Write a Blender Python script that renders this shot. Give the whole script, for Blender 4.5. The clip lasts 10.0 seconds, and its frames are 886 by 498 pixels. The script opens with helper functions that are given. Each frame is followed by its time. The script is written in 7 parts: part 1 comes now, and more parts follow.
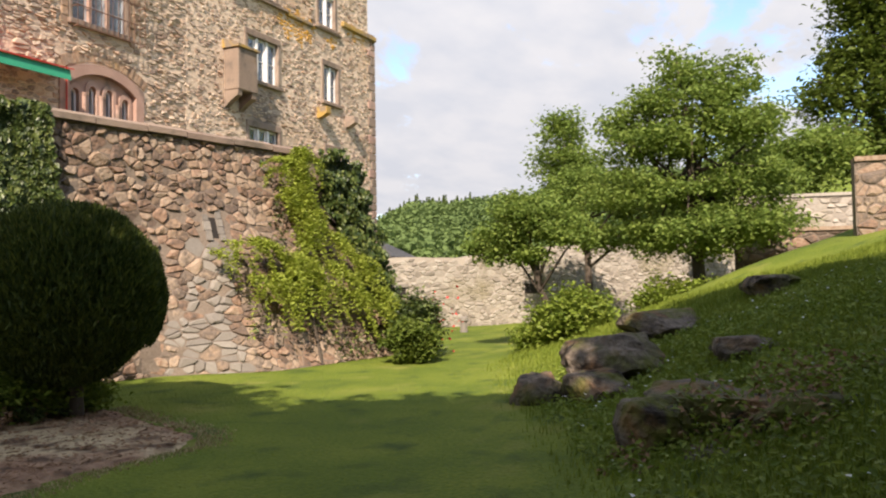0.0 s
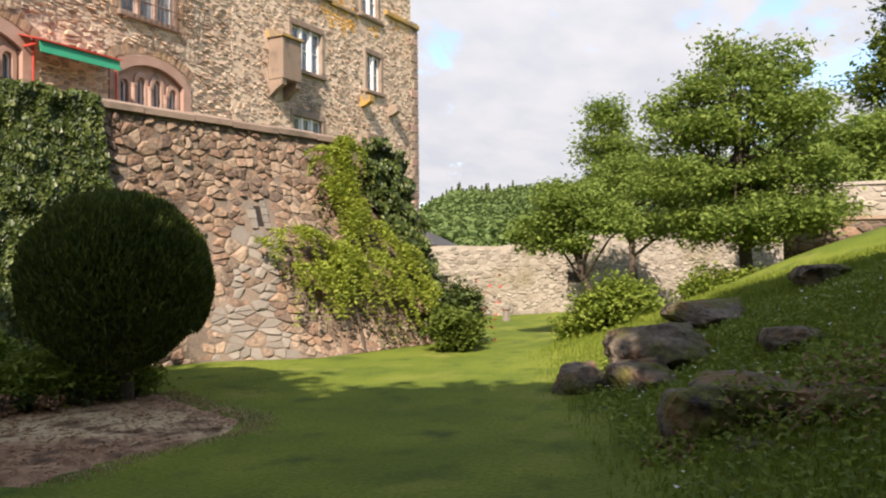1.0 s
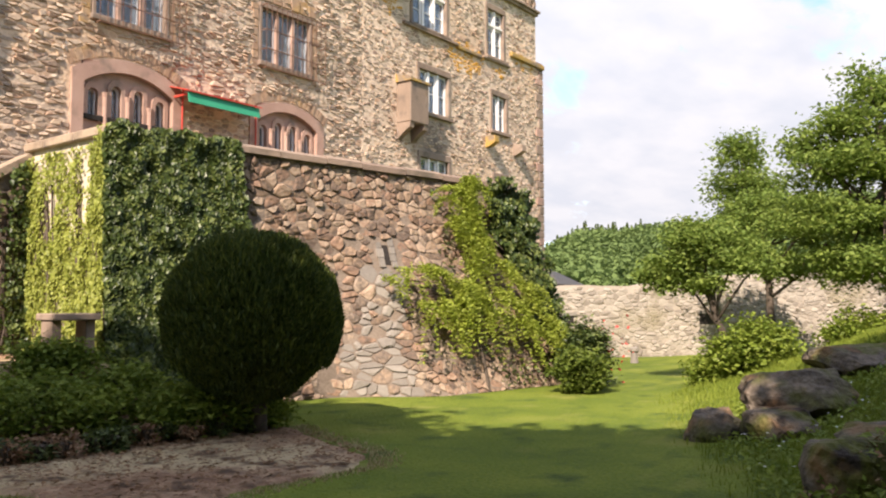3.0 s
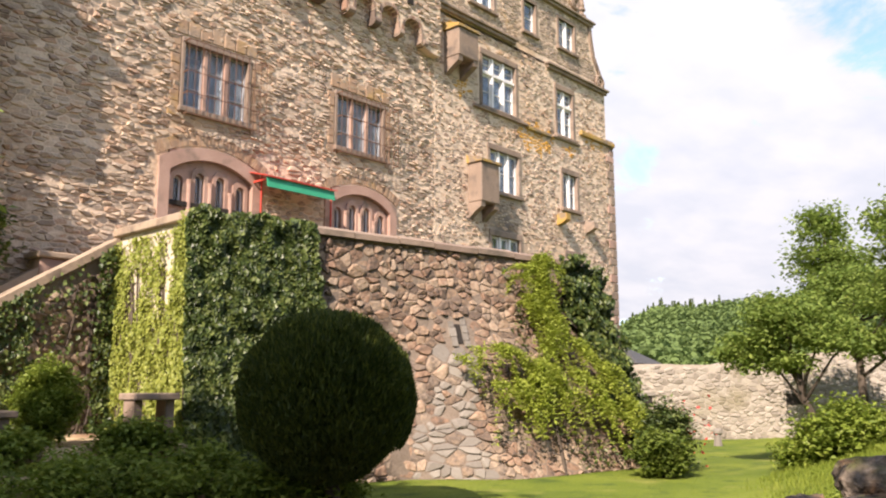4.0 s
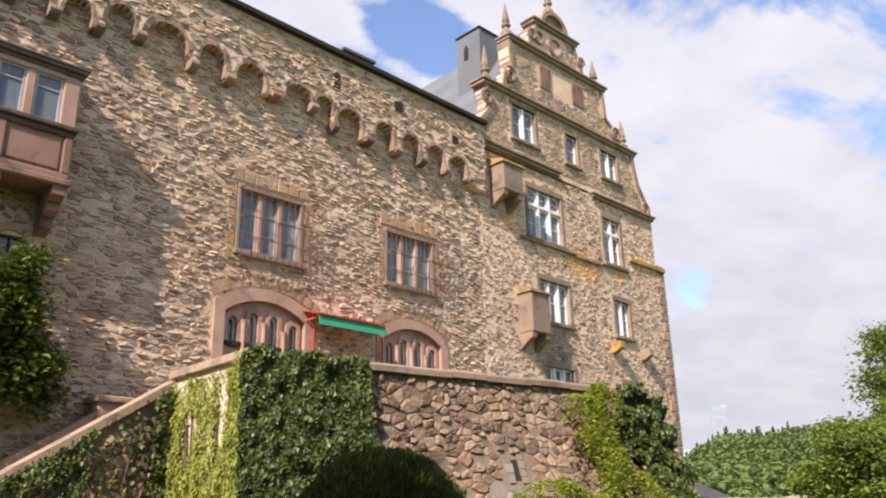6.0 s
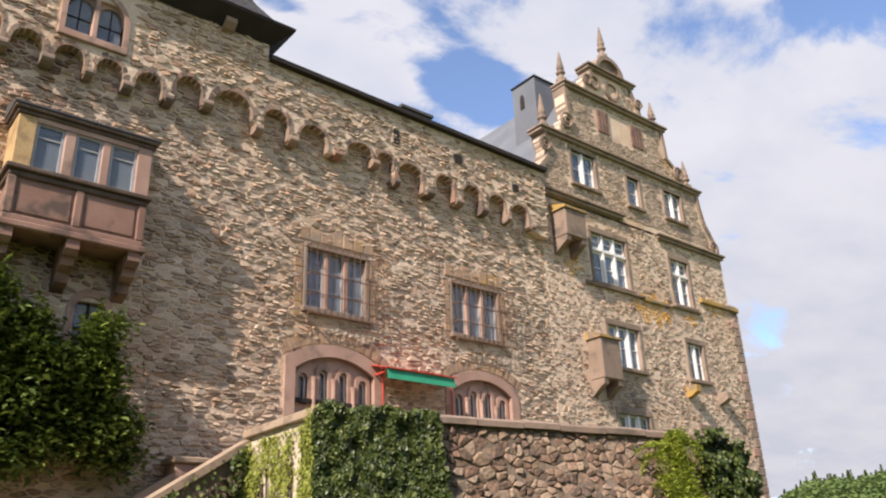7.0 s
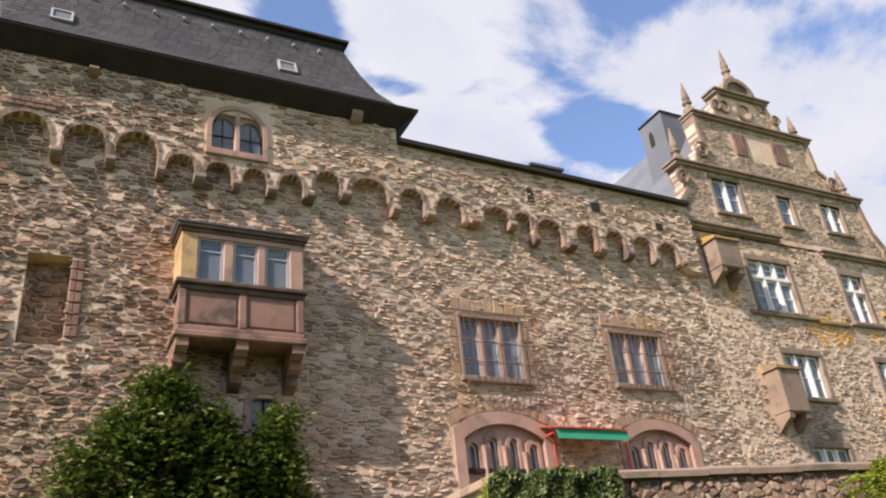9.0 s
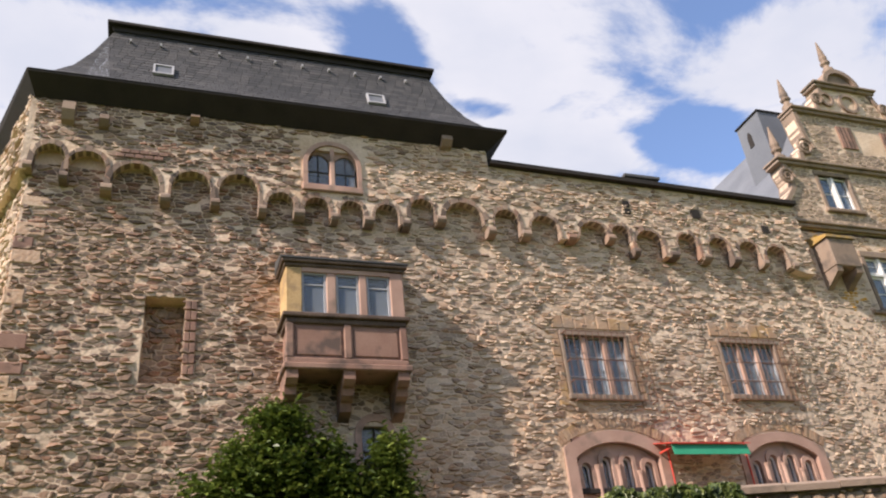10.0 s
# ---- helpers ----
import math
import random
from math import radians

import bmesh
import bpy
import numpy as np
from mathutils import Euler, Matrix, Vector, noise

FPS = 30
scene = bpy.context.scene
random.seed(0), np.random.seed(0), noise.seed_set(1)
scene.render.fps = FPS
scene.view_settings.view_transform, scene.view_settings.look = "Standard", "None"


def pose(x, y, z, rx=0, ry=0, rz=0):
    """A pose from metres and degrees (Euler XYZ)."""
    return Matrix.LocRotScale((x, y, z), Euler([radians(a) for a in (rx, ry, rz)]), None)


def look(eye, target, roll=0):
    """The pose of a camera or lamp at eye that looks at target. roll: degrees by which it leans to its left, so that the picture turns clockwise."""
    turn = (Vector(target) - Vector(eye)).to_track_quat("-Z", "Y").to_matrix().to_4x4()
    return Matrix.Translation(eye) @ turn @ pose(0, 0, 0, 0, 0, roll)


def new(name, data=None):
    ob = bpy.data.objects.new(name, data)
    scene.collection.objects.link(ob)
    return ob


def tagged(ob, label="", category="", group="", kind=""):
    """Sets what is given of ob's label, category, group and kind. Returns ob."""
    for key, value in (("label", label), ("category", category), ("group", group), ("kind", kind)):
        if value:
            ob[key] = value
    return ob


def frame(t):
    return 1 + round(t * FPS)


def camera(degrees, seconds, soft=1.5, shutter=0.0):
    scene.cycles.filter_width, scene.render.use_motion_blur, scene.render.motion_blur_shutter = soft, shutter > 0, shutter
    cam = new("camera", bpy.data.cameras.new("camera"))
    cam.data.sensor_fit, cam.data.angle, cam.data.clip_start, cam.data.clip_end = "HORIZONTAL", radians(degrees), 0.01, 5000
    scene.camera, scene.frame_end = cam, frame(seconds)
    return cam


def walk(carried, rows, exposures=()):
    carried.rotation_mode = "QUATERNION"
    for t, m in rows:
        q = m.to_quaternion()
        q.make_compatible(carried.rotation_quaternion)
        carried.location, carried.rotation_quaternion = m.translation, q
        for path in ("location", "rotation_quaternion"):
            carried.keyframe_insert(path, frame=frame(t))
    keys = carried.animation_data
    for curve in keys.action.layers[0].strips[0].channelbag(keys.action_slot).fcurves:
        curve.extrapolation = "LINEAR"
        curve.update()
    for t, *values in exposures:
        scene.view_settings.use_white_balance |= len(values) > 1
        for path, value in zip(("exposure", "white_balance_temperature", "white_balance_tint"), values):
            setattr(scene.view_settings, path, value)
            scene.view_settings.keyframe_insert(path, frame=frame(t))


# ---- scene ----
cam = camera(56.8, 10.0, soft=2.1)
walk(cam, [
    (0.0, pose(0, 0, 1.6, 92.02, 0.90, -64.59)),
    (0.5, pose(0, 0, 1.6, 91.58, 0.67, -63.23)),
    (1.0, pose(0, 0, 1.6, 91.25, 0.67, -61.63)),
    (1.5, pose(0, 0, 1.6, 91.05, 0.51, -59.63)),
    (2.0, pose(0, 0, 1.6, 91.22, 0.57, -57.82)),
    (2.5, pose(0, 0, 1.6, 92.00, 0.40, -55.49)),
    (4.0, pose(0, 0, 1.6, 99.55, 0.12, -47.87)),
    (4.5, pose(0, 0, 1.6, 101.84, 0.56, -45.91)),
    (5.0, pose(0, 0, 1.6, 104.23, 0.67, -45.17)),
    (5.5, pose(0, 0, 1.6, 106.69, 0.74, -45.15)),
    (7.0, pose(0, 0, 1.6, 112.49, 2.02, -38.86)),
    (7.5, pose(0, 0, 1.6, 114.17, 2.18, -36.00)),
    (8.0, pose(0, 0, 1.6, 115.71, 3.05, -33.42)),
    (8.5, pose(0, 0, 1.6, 116.74, 4.46, -29.67)),
    (9.0, pose(0, 0, 1.6, 117.62, 5.48, -26.01)),
    (9.5, pose(0, 0, 1.6, 119.08, 5.53, -21.85)),
    (10.0, pose(0, 0, 1.6, 119.89, 5.57, -18.18)),
], exposures=[(0.0, 0.82, 6700, 15), (1.0, 0.86, 6700, 15), (2.0, 0.91, 6700, 16), (2.5, 1.0, 6700, 16), (4.0, 1.05, 6620, 18), (5.0, 0.93, 6650, 18), (5.5, 0.86, 6620, 18), (7.0, 0.63, 6430, 17), (10.0, 0.68, 6400, 18)])

# ---- world, sun, exposure ----
SUN = Vector((-2.46, -0.80, 2.14)).normalized()          # towards the sun

world = bpy.data.worlds.new("sky")
scene.world = world
world.use_nodes = True


def links(tree):
    nd, lk = tree.nodes, tree.links

    def node(kind, **kw):
        n = nd.new(kind)
        for k, v in kw.items():
            if k in n.inputs:
                n.inputs[k].default_value = v
        return n
    return nd, lk, node


def build_sky():
    nd, lk, node = links(world.node_tree)
    nd.clear()
    sky = nd.new("ShaderNodeTexSky")
    sky.sky_type = "NISHITA"
    sky.sun_disc = False
    sky.sun_elevation = math.asin(SUN.z)
    sky.sun_rotation = math.atan2(SUN.x, SUN.y)
    sky.air_density, sky.dust_density, sky.ozone_density = 1.0, 0.6, 1.5
    tc = nd.new("ShaderNodeTexCoord")
    sep = nd.new("ShaderNodeSeparateXYZ")
    lk.new(tc.outputs["Generated"], sep.inputs[0])
    zz = nd.new("ShaderNodeMath"); zz.operation = "MAXIMUM"; zz.inputs[1].default_value = 0.0
    lk.new(sep.outputs["Z"], zz.inputs[0])
    za = nd.new("ShaderNodeMath"); za.operation = "ADD"; za.inputs[1].default_value = 0.22
    lk.new(zz.outputs[0], za.inputs[0])
    comb = nd.new("ShaderNodeCombineXYZ")
    for ax in "XY":
        dv = nd.new("ShaderNodeMath"); dv.operation = "DIVIDE"
        lk.new(sep.outputs[ax], dv.inputs[0]); lk.new(za.outputs[0], dv.inputs[1])
        lk.new(dv.outputs[0], comb.inputs[ax])
    mp = nd.new("ShaderNodeMapping")
    mp.inputs["Location"].default_value = (0.55, 2.3, 0.0)
    mp.inputs["Rotation"].default_value = (0, 0, radians(20))
    mp.inputs["Scale"].default_value = (1.5, 1.9, 1)
    lk.new(comb.outputs[0], mp.inputs["Vector"])
    n1 = nd.new("ShaderNodeTexNoise")
    n1.inputs["Scale"].default_value = 1.7; n1.inputs["Detail"].default_value = 8; n1.inputs["Roughness"].default_value = 0.6
    n1.inputs["Distortion"].default_value = 0.35
    lk.new(mp.outputs[0], n1.inputs["Vector"])
    # broad cloud banks and clearings on the cloud layer: centre, radii, weight
    cover = n1.outputs["Fac"]
    for cx, cy, rx, ry, wt in ((0.46, 0.70, 0.19, 0.10, 0.20), (0.58, 0.87, 0.20, 0.055, 0.20), (0.12, 0.79, 0.07, 0.04, 0.12), (1.15, 0.58, 0.20, 0.12, 0.14), (0.78, 0.62, 0.10, 0.07, 0.14), (2.3, 1.0, 1.1, 0.7, 0.16),
                               (1.6, 0.52, 0.25, 0.14, 0.10), (-0.2, 0.85, 0.15, 0.10, 0.14), (0.24, 0.79, 0.07, 0.10, -0.16), (0.75, 0.79, 0.10, 0.06, -0.20), (0.93, 0.50, 0.09, 0.07, -0.16), (1.42, 0.80, 0.14, 0.14, -0.10), (1.0, 0.36, 0.12, 0.06, -0.12), (0.40, 0.82, 0.05, 0.02, -0.10)):
        off = nd.new("ShaderNodeVectorMath"); off.operation = "SUBTRACT"; off.inputs[1].default_value = (cx, cy, 0)
        lk.new(comb.outputs[0], off.inputs[0])
        scl = nd.new("ShaderNodeVectorMath"); scl.operation = "DIVIDE"; scl.inputs[1].default_value = (rx, ry, 1)
        lk.new(off.outputs[0], scl.inputs[0])
        rad = nd.new("ShaderNodeVectorMath"); rad.operation = "LENGTH"
        lk.new(scl.outputs[0], rad.inputs[0])
        fall = nd.new("ShaderNodeMapRange"); fall.interpolation_type = "SMOOTHSTEP"
        fall.inputs["From Min"].default_value, fall.inputs["From Max"].default_value = 1.5, 0.2
        fall.inputs["To Max"].default_value = wt
        lk.new(rad.outputs["Value"], fall.inputs["Value"])
        add = nd.new("ShaderNodeMath"); add.operation = "ADD"
        lk.new(cover, add.inputs[0]); lk.new(fall.outputs[0], add.inputs[1])
        cover = add.outputs[0]
    rp = nd.new("ShaderNodeValToRGB")
    rp.color_ramp.elements[0].position, rp.color_ramp.elements[0].color = 0.43, (0.03, 0.03, 0.03, 1)
    rp.color_ramp.elements[1].position, rp.color_ramp.elements[1].color = 0.555, (1, 1, 1, 1)
    rp.color_ramp.interpolation = "EASE"
    lk.new(cover, rp.inputs["Fac"])
    # inner shading of the clouds
    n2 = nd.new("ShaderNodeTexNoise")
    n2.inputs["Scale"].default_value = 3.1; n2.inputs["Detail"].default_value = 5
    lk.new(mp.outputs[0], n2.inputs["Vector"])
    cr = nd.new("ShaderNodeValToRGB")
    cr.color_ramp.elements[0].position, cr.color_ramp.elements[0].color = 0.35, (3.0, 3.2, 3.5, 1)
    cr.color_ramp.elements[1].position, cr.color_ramp.elements[1].color = 0.62, (3.5, 3.6, 3.75, 1)
    lk.new(n2.outputs["Fac"], cr.inputs["Fac"])
    # clouds low over the horizon are dimmed by height, to keep them from clipping
    low = nd.new("ShaderNodeMapRange")
    low.inputs["From Min"].default_value, low.inputs["From Max"].default_value = 0.12, 0.5
    low.inputs["To Min"].default_value, low.inputs["To Max"].default_value = 0.85, 1.0
    lk.new(sep.outputs["Z"], low.inputs["Value"])
    dim = nd.new("ShaderNodeVectorMath"); dim.operation = "SCALE"
    lk.new(cr.outputs[0], dim.inputs[0]); lk.new(low.outputs[0], dim.inputs["Scale"])
    clear = nd.new("ShaderNodeVectorMath"); clear.operation = "MULTIPLY"; clear.inputs[1].default_value = (0.95, 1.0, 1.06)
    lk.new(sky.outputs[0], clear.inputs[0])
    mx = nd.new("ShaderNodeMix"); mx.data_type = "RGBA"
    lk.new(rp.outputs[0], mx.inputs[0]); lk.new(clear.outputs[0], mx.inputs[6]); lk.new(dim.outputs[0], mx.inputs[7])
    bg = nd.new("ShaderNodeBackground"); bg.inputs["Strength"].default_value = 0.15
    lk.new(mx.outputs[2], bg.inputs["Color"])
    out = nd.new("ShaderNodeOutputWorld")
    lk.new(bg.outputs[0], out.inputs["Surface"])


build_sky()
sun_data = bpy.data.lights.new("sun", "SUN")
sun_data.energy, sun_data.angle, sun_data.color = 5.0, radians(0.53), (1.0, 0.885, 0.745)
sun_ob = new("sun", sun_data)
sun_ob.matrix_world = look((0, 0, 60), Vector((0, 0, 60)) - SUN)


# ---- materials ----
def material(name, colours, scale=3.0, rough=0.85, bump=0.3, fine=30.0, island=0.0, obj_random=0.0, patches=None, metal=0.0,
             spec=0.3, translucent=0.0, stretch=(1, 1, 1), bump_dist=0.02, soot_shade=None):
    """Two scales of noise over a colour ramp, random tone per piece, optional patches (colour, scale, amount)."""
    m = bpy.data.materials.new(name)
    m.use_nodes = True
    nd, lk, node = links(m.node_tree)
    bsdf = nd["Principled BSDF"]
    geo = nd.new("ShaderNodeNewGeometry")
    mp = nd.new("ShaderNodeMapping")
    mp.inputs["Scale"].default_value = stretch
    lk.new(geo.outputs["Position"], mp.inputs["Vector"])
    big = nd.new("ShaderNodeTexNoise"); big.inputs["Scale"].default_value = scale; big.inputs["Detail"].default_value = 5
    small = nd.new("ShaderNodeTexNoise"); small.inputs["Scale"].default_value = fine; small.inputs["Detail"].default_value = 4
    lk.new(mp.outputs[0], big.inputs["Vector"]); lk.new(mp.outputs[0], small.inputs["Vector"])
    fac = nd.new("ShaderNodeMath"); fac.operation = "MULTIPLY_ADD"
    fw = 0.22 if (island or obj_random) else 0.45
    fac.inputs[1].default_value = fw
    lk.new(small.outputs["Fac"], fac.inputs[0])
    half = nd.new("ShaderNodeMath"); half.operation = "MULTIPLY_ADD"
    half.inputs[1].default_value = (1 - fw) * (1 - island - obj_random); half.inputs[2].default_value = 0.0
    lk.new(big.outputs["Fac"], half.inputs[0])
    last = half
    if island:
        k = nd.new("ShaderNodeMath"); k.operation = "MULTIPLY_ADD"; k.inputs[1].default_value = (1 - fw) * island
        lk.new(geo.outputs["Random Per Island"], k.inputs[0]); lk.new(last.outputs[0], k.inputs[2]); last = k
    if obj_random:
        oi = nd.new("ShaderNodeObjectInfo")
        k = nd.new("ShaderNodeMath"); k.operation = "MULTIPLY_ADD"; k.inputs[1].default_value = (1 - fw) * obj_random
        lk.new(oi.outputs["Random"], k.inputs[0]); lk.new(last.outputs[0], k.inputs[2]); last = k
    lk.new(last.outputs[0], fac.inputs[2])
    ramp = nd.new("ShaderNodeValToRGB")
    els = ramp.color_ramp.elements
    lo, hi = (0.16, 0.84) if (island or obj_random) else (0.3, 0.7)
    for i, c in enumerate(colours):
        pos = lo + (hi - lo) * i / max(1, len(colours) - 1)
        e = els[i] if i < 2 else els.new(pos)
        e.position, e.color = pos, (*c, 1)
    lk.new(fac.outputs[0], ramp.inputs["Fac"])
    col = ramp.outputs[0]
    for colour, psc, lo_p, hi_p in patches or ():
        pn = nd.new("ShaderNodeTexNoise"); pn.inputs["Scale"].default_value = psc; pn.inputs["Detail"].default_value = 6
        lk.new(mp.outputs[0], pn.inputs["Vector"])
        pr = nd.new("ShaderNodeMapRange")
        pr.inputs["From Min"].default_value, pr.inputs["From Max"].default_value = lo_p, hi_p
        lk.new(pn.outputs["Fac"], pr.inputs["Value"])
        mix = nd.new("ShaderNodeMix"); mix.data_type = "RGBA"
        lk.new(pr.outputs[0], mix.inputs[0]); lk.new(col, mix.inputs[6]); mix.inputs[7].default_value = (*colour, 1)
        col = mix.outputs[2]
    if soot_shade:                                    # a ragged old sooty stain with the chute's shadow painted in: centre, radius, colour
        dist = nd.new("ShaderNodeVectorMath"); dist.operation = "DISTANCE"
        dist.inputs[1].default_value = soot_shade[0]
        lk.new(geo.outputs["Position"], dist.inputs[0])
        rag = nd.new("ShaderNodeMath"); rag.operation = "MULTIPLY_ADD"; rag.inputs[1].default_value = -soot_shade[1] * 1.3
        lk.new(big.outputs["Fac"], rag.inputs[0]); lk.new(dist.outputs["Value"], rag.inputs[2])
        sr = nd.new("ShaderNodeMapRange")
        sr.inputs["From Min"].default_value, sr.inputs["From Max"].default_value = 0.35 * soot_shade[1], -0.45 * soot_shade[1]
        sr.inputs["To Max"].default_value = 0.8
        lk.new(rag.outputs[0], sr.inputs["Value"])
        mix = nd.new("ShaderNodeMix"); mix.data_type = "RGBA"
        lk.new(sr.outputs[0], mix.inputs[0]); lk.new(col, mix.inputs[6]); mix.inputs[7].default_value = (*soot_shade[2], 1)
        col = mix.outputs[2]
    lk.new(col, bsdf.inputs["Base Color"])
    bsdf.inputs["Roughness"].default_value = rough
    bsdf.inputs["Metallic"].default_value = metal
    bsdf.inputs["Specular IOR Level"].default_value = spec
    if bump:
        b = nd.new("ShaderNodeBump"); b.inputs["Strength"].default_value = bump; b.inputs["Distance"].default_value = bump_dist
        lk.new(small.outputs["Fac"], b.inputs["Height"]); lk.new(b.outputs[0], bsdf.inputs["Normal"])
    if translucent:
        tr = nd.new("ShaderNodeBsdfTranslucent")
        lk.new(col, tr.inputs["Color"])
        ms = nd.new("ShaderNodeMixShader"); ms.inputs[0].default_value = translucent
        lk.new(bsdf.outputs[0], ms.inputs[1]); lk.new(tr.outputs[0], ms.inputs[2])
        lk.new(ms.outputs[0], nd["Material Output"].inputs["Surface"])
    return m


LICHEN = (0.42, 0.24, 0.04)
M_FACADE = material("facade_rubble", [(0.165, 0.115, 0.086), (0.385, 0.287, 0.21), (0.51, 0.395, 0.292), (0.30, 0.238, 0.188), (0.58, 0.455, 0.333), (0.475, 0.308, 0.206), (0.24, 0.178, 0.138), (0.60, 0.485, 0.366), (0.435, 0.33, 0.24)],
                    scale=0.5, island=0.8, bump=0.8, fine=18, patches=[((0.48, 0.30, 0.165), 0.33, 0.58, 0.84), ((0.17, 0.13, 0.105), 0.8, 0.62, 0.82)])
M_VOUSSOIR = material("voussoir_stone", [(0.09, 0.068, 0.055), (0.21, 0.152, 0.116), (0.30, 0.222, 0.165), (0.27, 0.16, 0.11)], scale=0.5, obj_random=0.8, bump=0.6, fine=20)
M_MORTAR = material("lime_mortar", [(0.49, 0.37, 0.27), (0.64, 0.50, 0.37), (0.75, 0.60, 0.455)], scale=1.3, bump=0.8, fine=14, bump_dist=0.03,
                    patches=[((0.28, 0.21, 0.155), 0.9, 0.54, 0.78), ((0.54, 0.35, 0.20), 0.4, 0.56, 0.8)], soot_shade=((20.7, 16.0, 6.95), 1.3, (0.10, 0.08, 0.075)))
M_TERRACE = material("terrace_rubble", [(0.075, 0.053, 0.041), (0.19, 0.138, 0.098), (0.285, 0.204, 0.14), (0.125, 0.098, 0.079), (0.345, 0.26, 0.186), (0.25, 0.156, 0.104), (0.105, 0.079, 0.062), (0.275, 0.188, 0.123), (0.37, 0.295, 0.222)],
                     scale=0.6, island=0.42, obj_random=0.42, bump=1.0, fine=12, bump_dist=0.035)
M_TMORTAR = material("terrace_mortar", [(0.125, 0.096, 0.073), (0.24, 0.19, 0.146)], scale=1.2, bump=0.6, fine=24)
M_GREYSTONE = material("grey_rubble", [(0.12, 0.104, 0.088), (0.20, 0.177, 0.15), (0.30, 0.268, 0.226)], scale=0.7, island=0.3, obj_random=0.4, bump=0.5, fine=16)
M_GARDEN = material("garden_wall_stone", [(0.17, 0.145, 0.116), (0.28, 0.243, 0.20), (0.34, 0.30, 0.25), (0.40, 0.358, 0.30), (0.23, 0.196, 0.158)], scale=0.5, island=0.7, bump=0.6, fine=14, patches=[((0.22, 0.19, 0.115), 0.7, 0.52, 0.72)])
M_GMORTAR = material("garden_wall_mortar", [(0.30, 0.255, 0.205), (0.42, 0.365, 0.30)], scale=0.6, bump=0.5, fine=14)
M_PINK = material("pink_sandstone", [(0.27, 0.165, 0.128), (0.41, 0.265, 0.205), (0.52, 0.365, 0.29)], scale=1.8, bump=0.3, fine=40, obj_random=0.25,
                  patches=[((0.22, 0.16, 0.125), 2.2, 0.54, 0.70)])
M_BUFF = material("buff_sandstone", [(0.13, 0.098, 0.076), (0.25, 0.185, 0.138), (0.35, 0.265, 0.20)], scale=1.4, bump=0.5, fine=26, island=0.2,
                  patches=[(LICHEN, 1.3, 0.64, 0.82), ((0.15, 0.118, 0.095), 2.6, 0.50, 0.68)])
M_OCHRE = material("ochre_sandstone", [(0.23, 0.14, 0.09), (0.36, 0.235, 0.15), (0.46, 0.32, 0.21)], scale=1.2, bump=0.8, fine=16, obj_random=0.5,
                   patches=[((0.44, 0.28, 0.10), 1.4, 0.55, 0.75), ((0.30, 0.225, 0.165), 3.0, 0.48, 0.66)])
M_GABLE = material("gable_rubble", [(0.20, 0.145, 0.105), (0.33, 0.245, 0.175), (0.26, 0.20, 0.15), (0.41, 0.31, 0.225), (0.18, 0.135, 0.10)], scale=0.6, island=0.6, bump=0.8, fine=16,
                   patches=[((0.46, 0.26, 0.07), 0.7, 0.62, 0.8), ((0.21, 0.165, 0.13), 0.9, 0.52, 0.72)], soot_shade=((20.7, 16.0, 6.95), 1.3, (0.10, 0.08, 0.075)))
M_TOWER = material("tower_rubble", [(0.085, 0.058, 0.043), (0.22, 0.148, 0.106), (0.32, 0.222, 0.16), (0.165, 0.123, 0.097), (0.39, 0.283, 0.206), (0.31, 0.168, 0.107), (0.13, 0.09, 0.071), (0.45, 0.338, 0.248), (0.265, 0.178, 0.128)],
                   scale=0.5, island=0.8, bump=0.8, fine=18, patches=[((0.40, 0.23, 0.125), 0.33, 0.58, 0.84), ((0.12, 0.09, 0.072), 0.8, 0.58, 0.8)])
M_RED = material("red_sandstone", [(0.16, 0.09, 0.07), (0.27, 0.16, 0.12), (0.38, 0.245, 0.185)], scale=2.0, bump=0.35, fine=36, obj_random=0.25,
                 patches=[((0.12, 0.085, 0.07), 2.4, 0.50, 0.68)])
M_ORANGE = material("orange_lichen", [(0.36, 0.22, 0.09), (0.52, 0.28, 0.05), (0.58, 0.29, 0.03)], scale=4.0, island=0.3, bump=0.9, fine=16)
M_LICHEN = material("lichen_stone", [(0.26, 0.19, 0.11), (0.38, 0.25, 0.08), (0.44, 0.25, 0.035)], scale=3.5, bump=0.8, fine=18,
                    patches=[((0.22, 0.17, 0.12), 2.8, 0.48, 0.60)])
M_COPING = material("coping_stone", [(0.17, 0.12, 0.092), (0.27, 0.20, 0.152), (0.34, 0.265, 0.205)], scale=1.5, bump=0.4, fine=30, obj_random=0.3,
                    patches=[((0.12, 0.10, 0.075), 2.0, 0.52, 0.72)])
M_STAIR = material("stair_sandstone", [(0.25, 0.18, 0.125), (0.35, 0.265, 0.19), (0.42, 0.33, 0.24)], scale=1.5, bump=0.5, fine=24, obj_random=0.25,
                   patches=[((0.17, 0.13, 0.10), 2.2, 0.52, 0.7)])
M_PLASTER = material("old_render", [(0.40, 0.34, 0.25), (0.55, 0.48, 0.38), (0.62, 0.55, 0.45)], scale=1.3, bump=0.3, fine=20,
                     patches=[((0.30, 0.25, 0.17), 0.9, 0.5, 0.7)])
M_SLATE = material("roof_slate", [(0.035, 0.036, 0.038), (0.065, 0.065, 0.066), (0.105, 0.10, 0.098)], scale=0.8, rough=0.65, bump=0.2, fine=30, island=0.5)
M_SLATE2 = material("grey_slate", [(0.105, 0.115, 0.13), (0.17, 0.18, 0.198)], scale=0.8, rough=0.55, bump=0.2, fine=18)
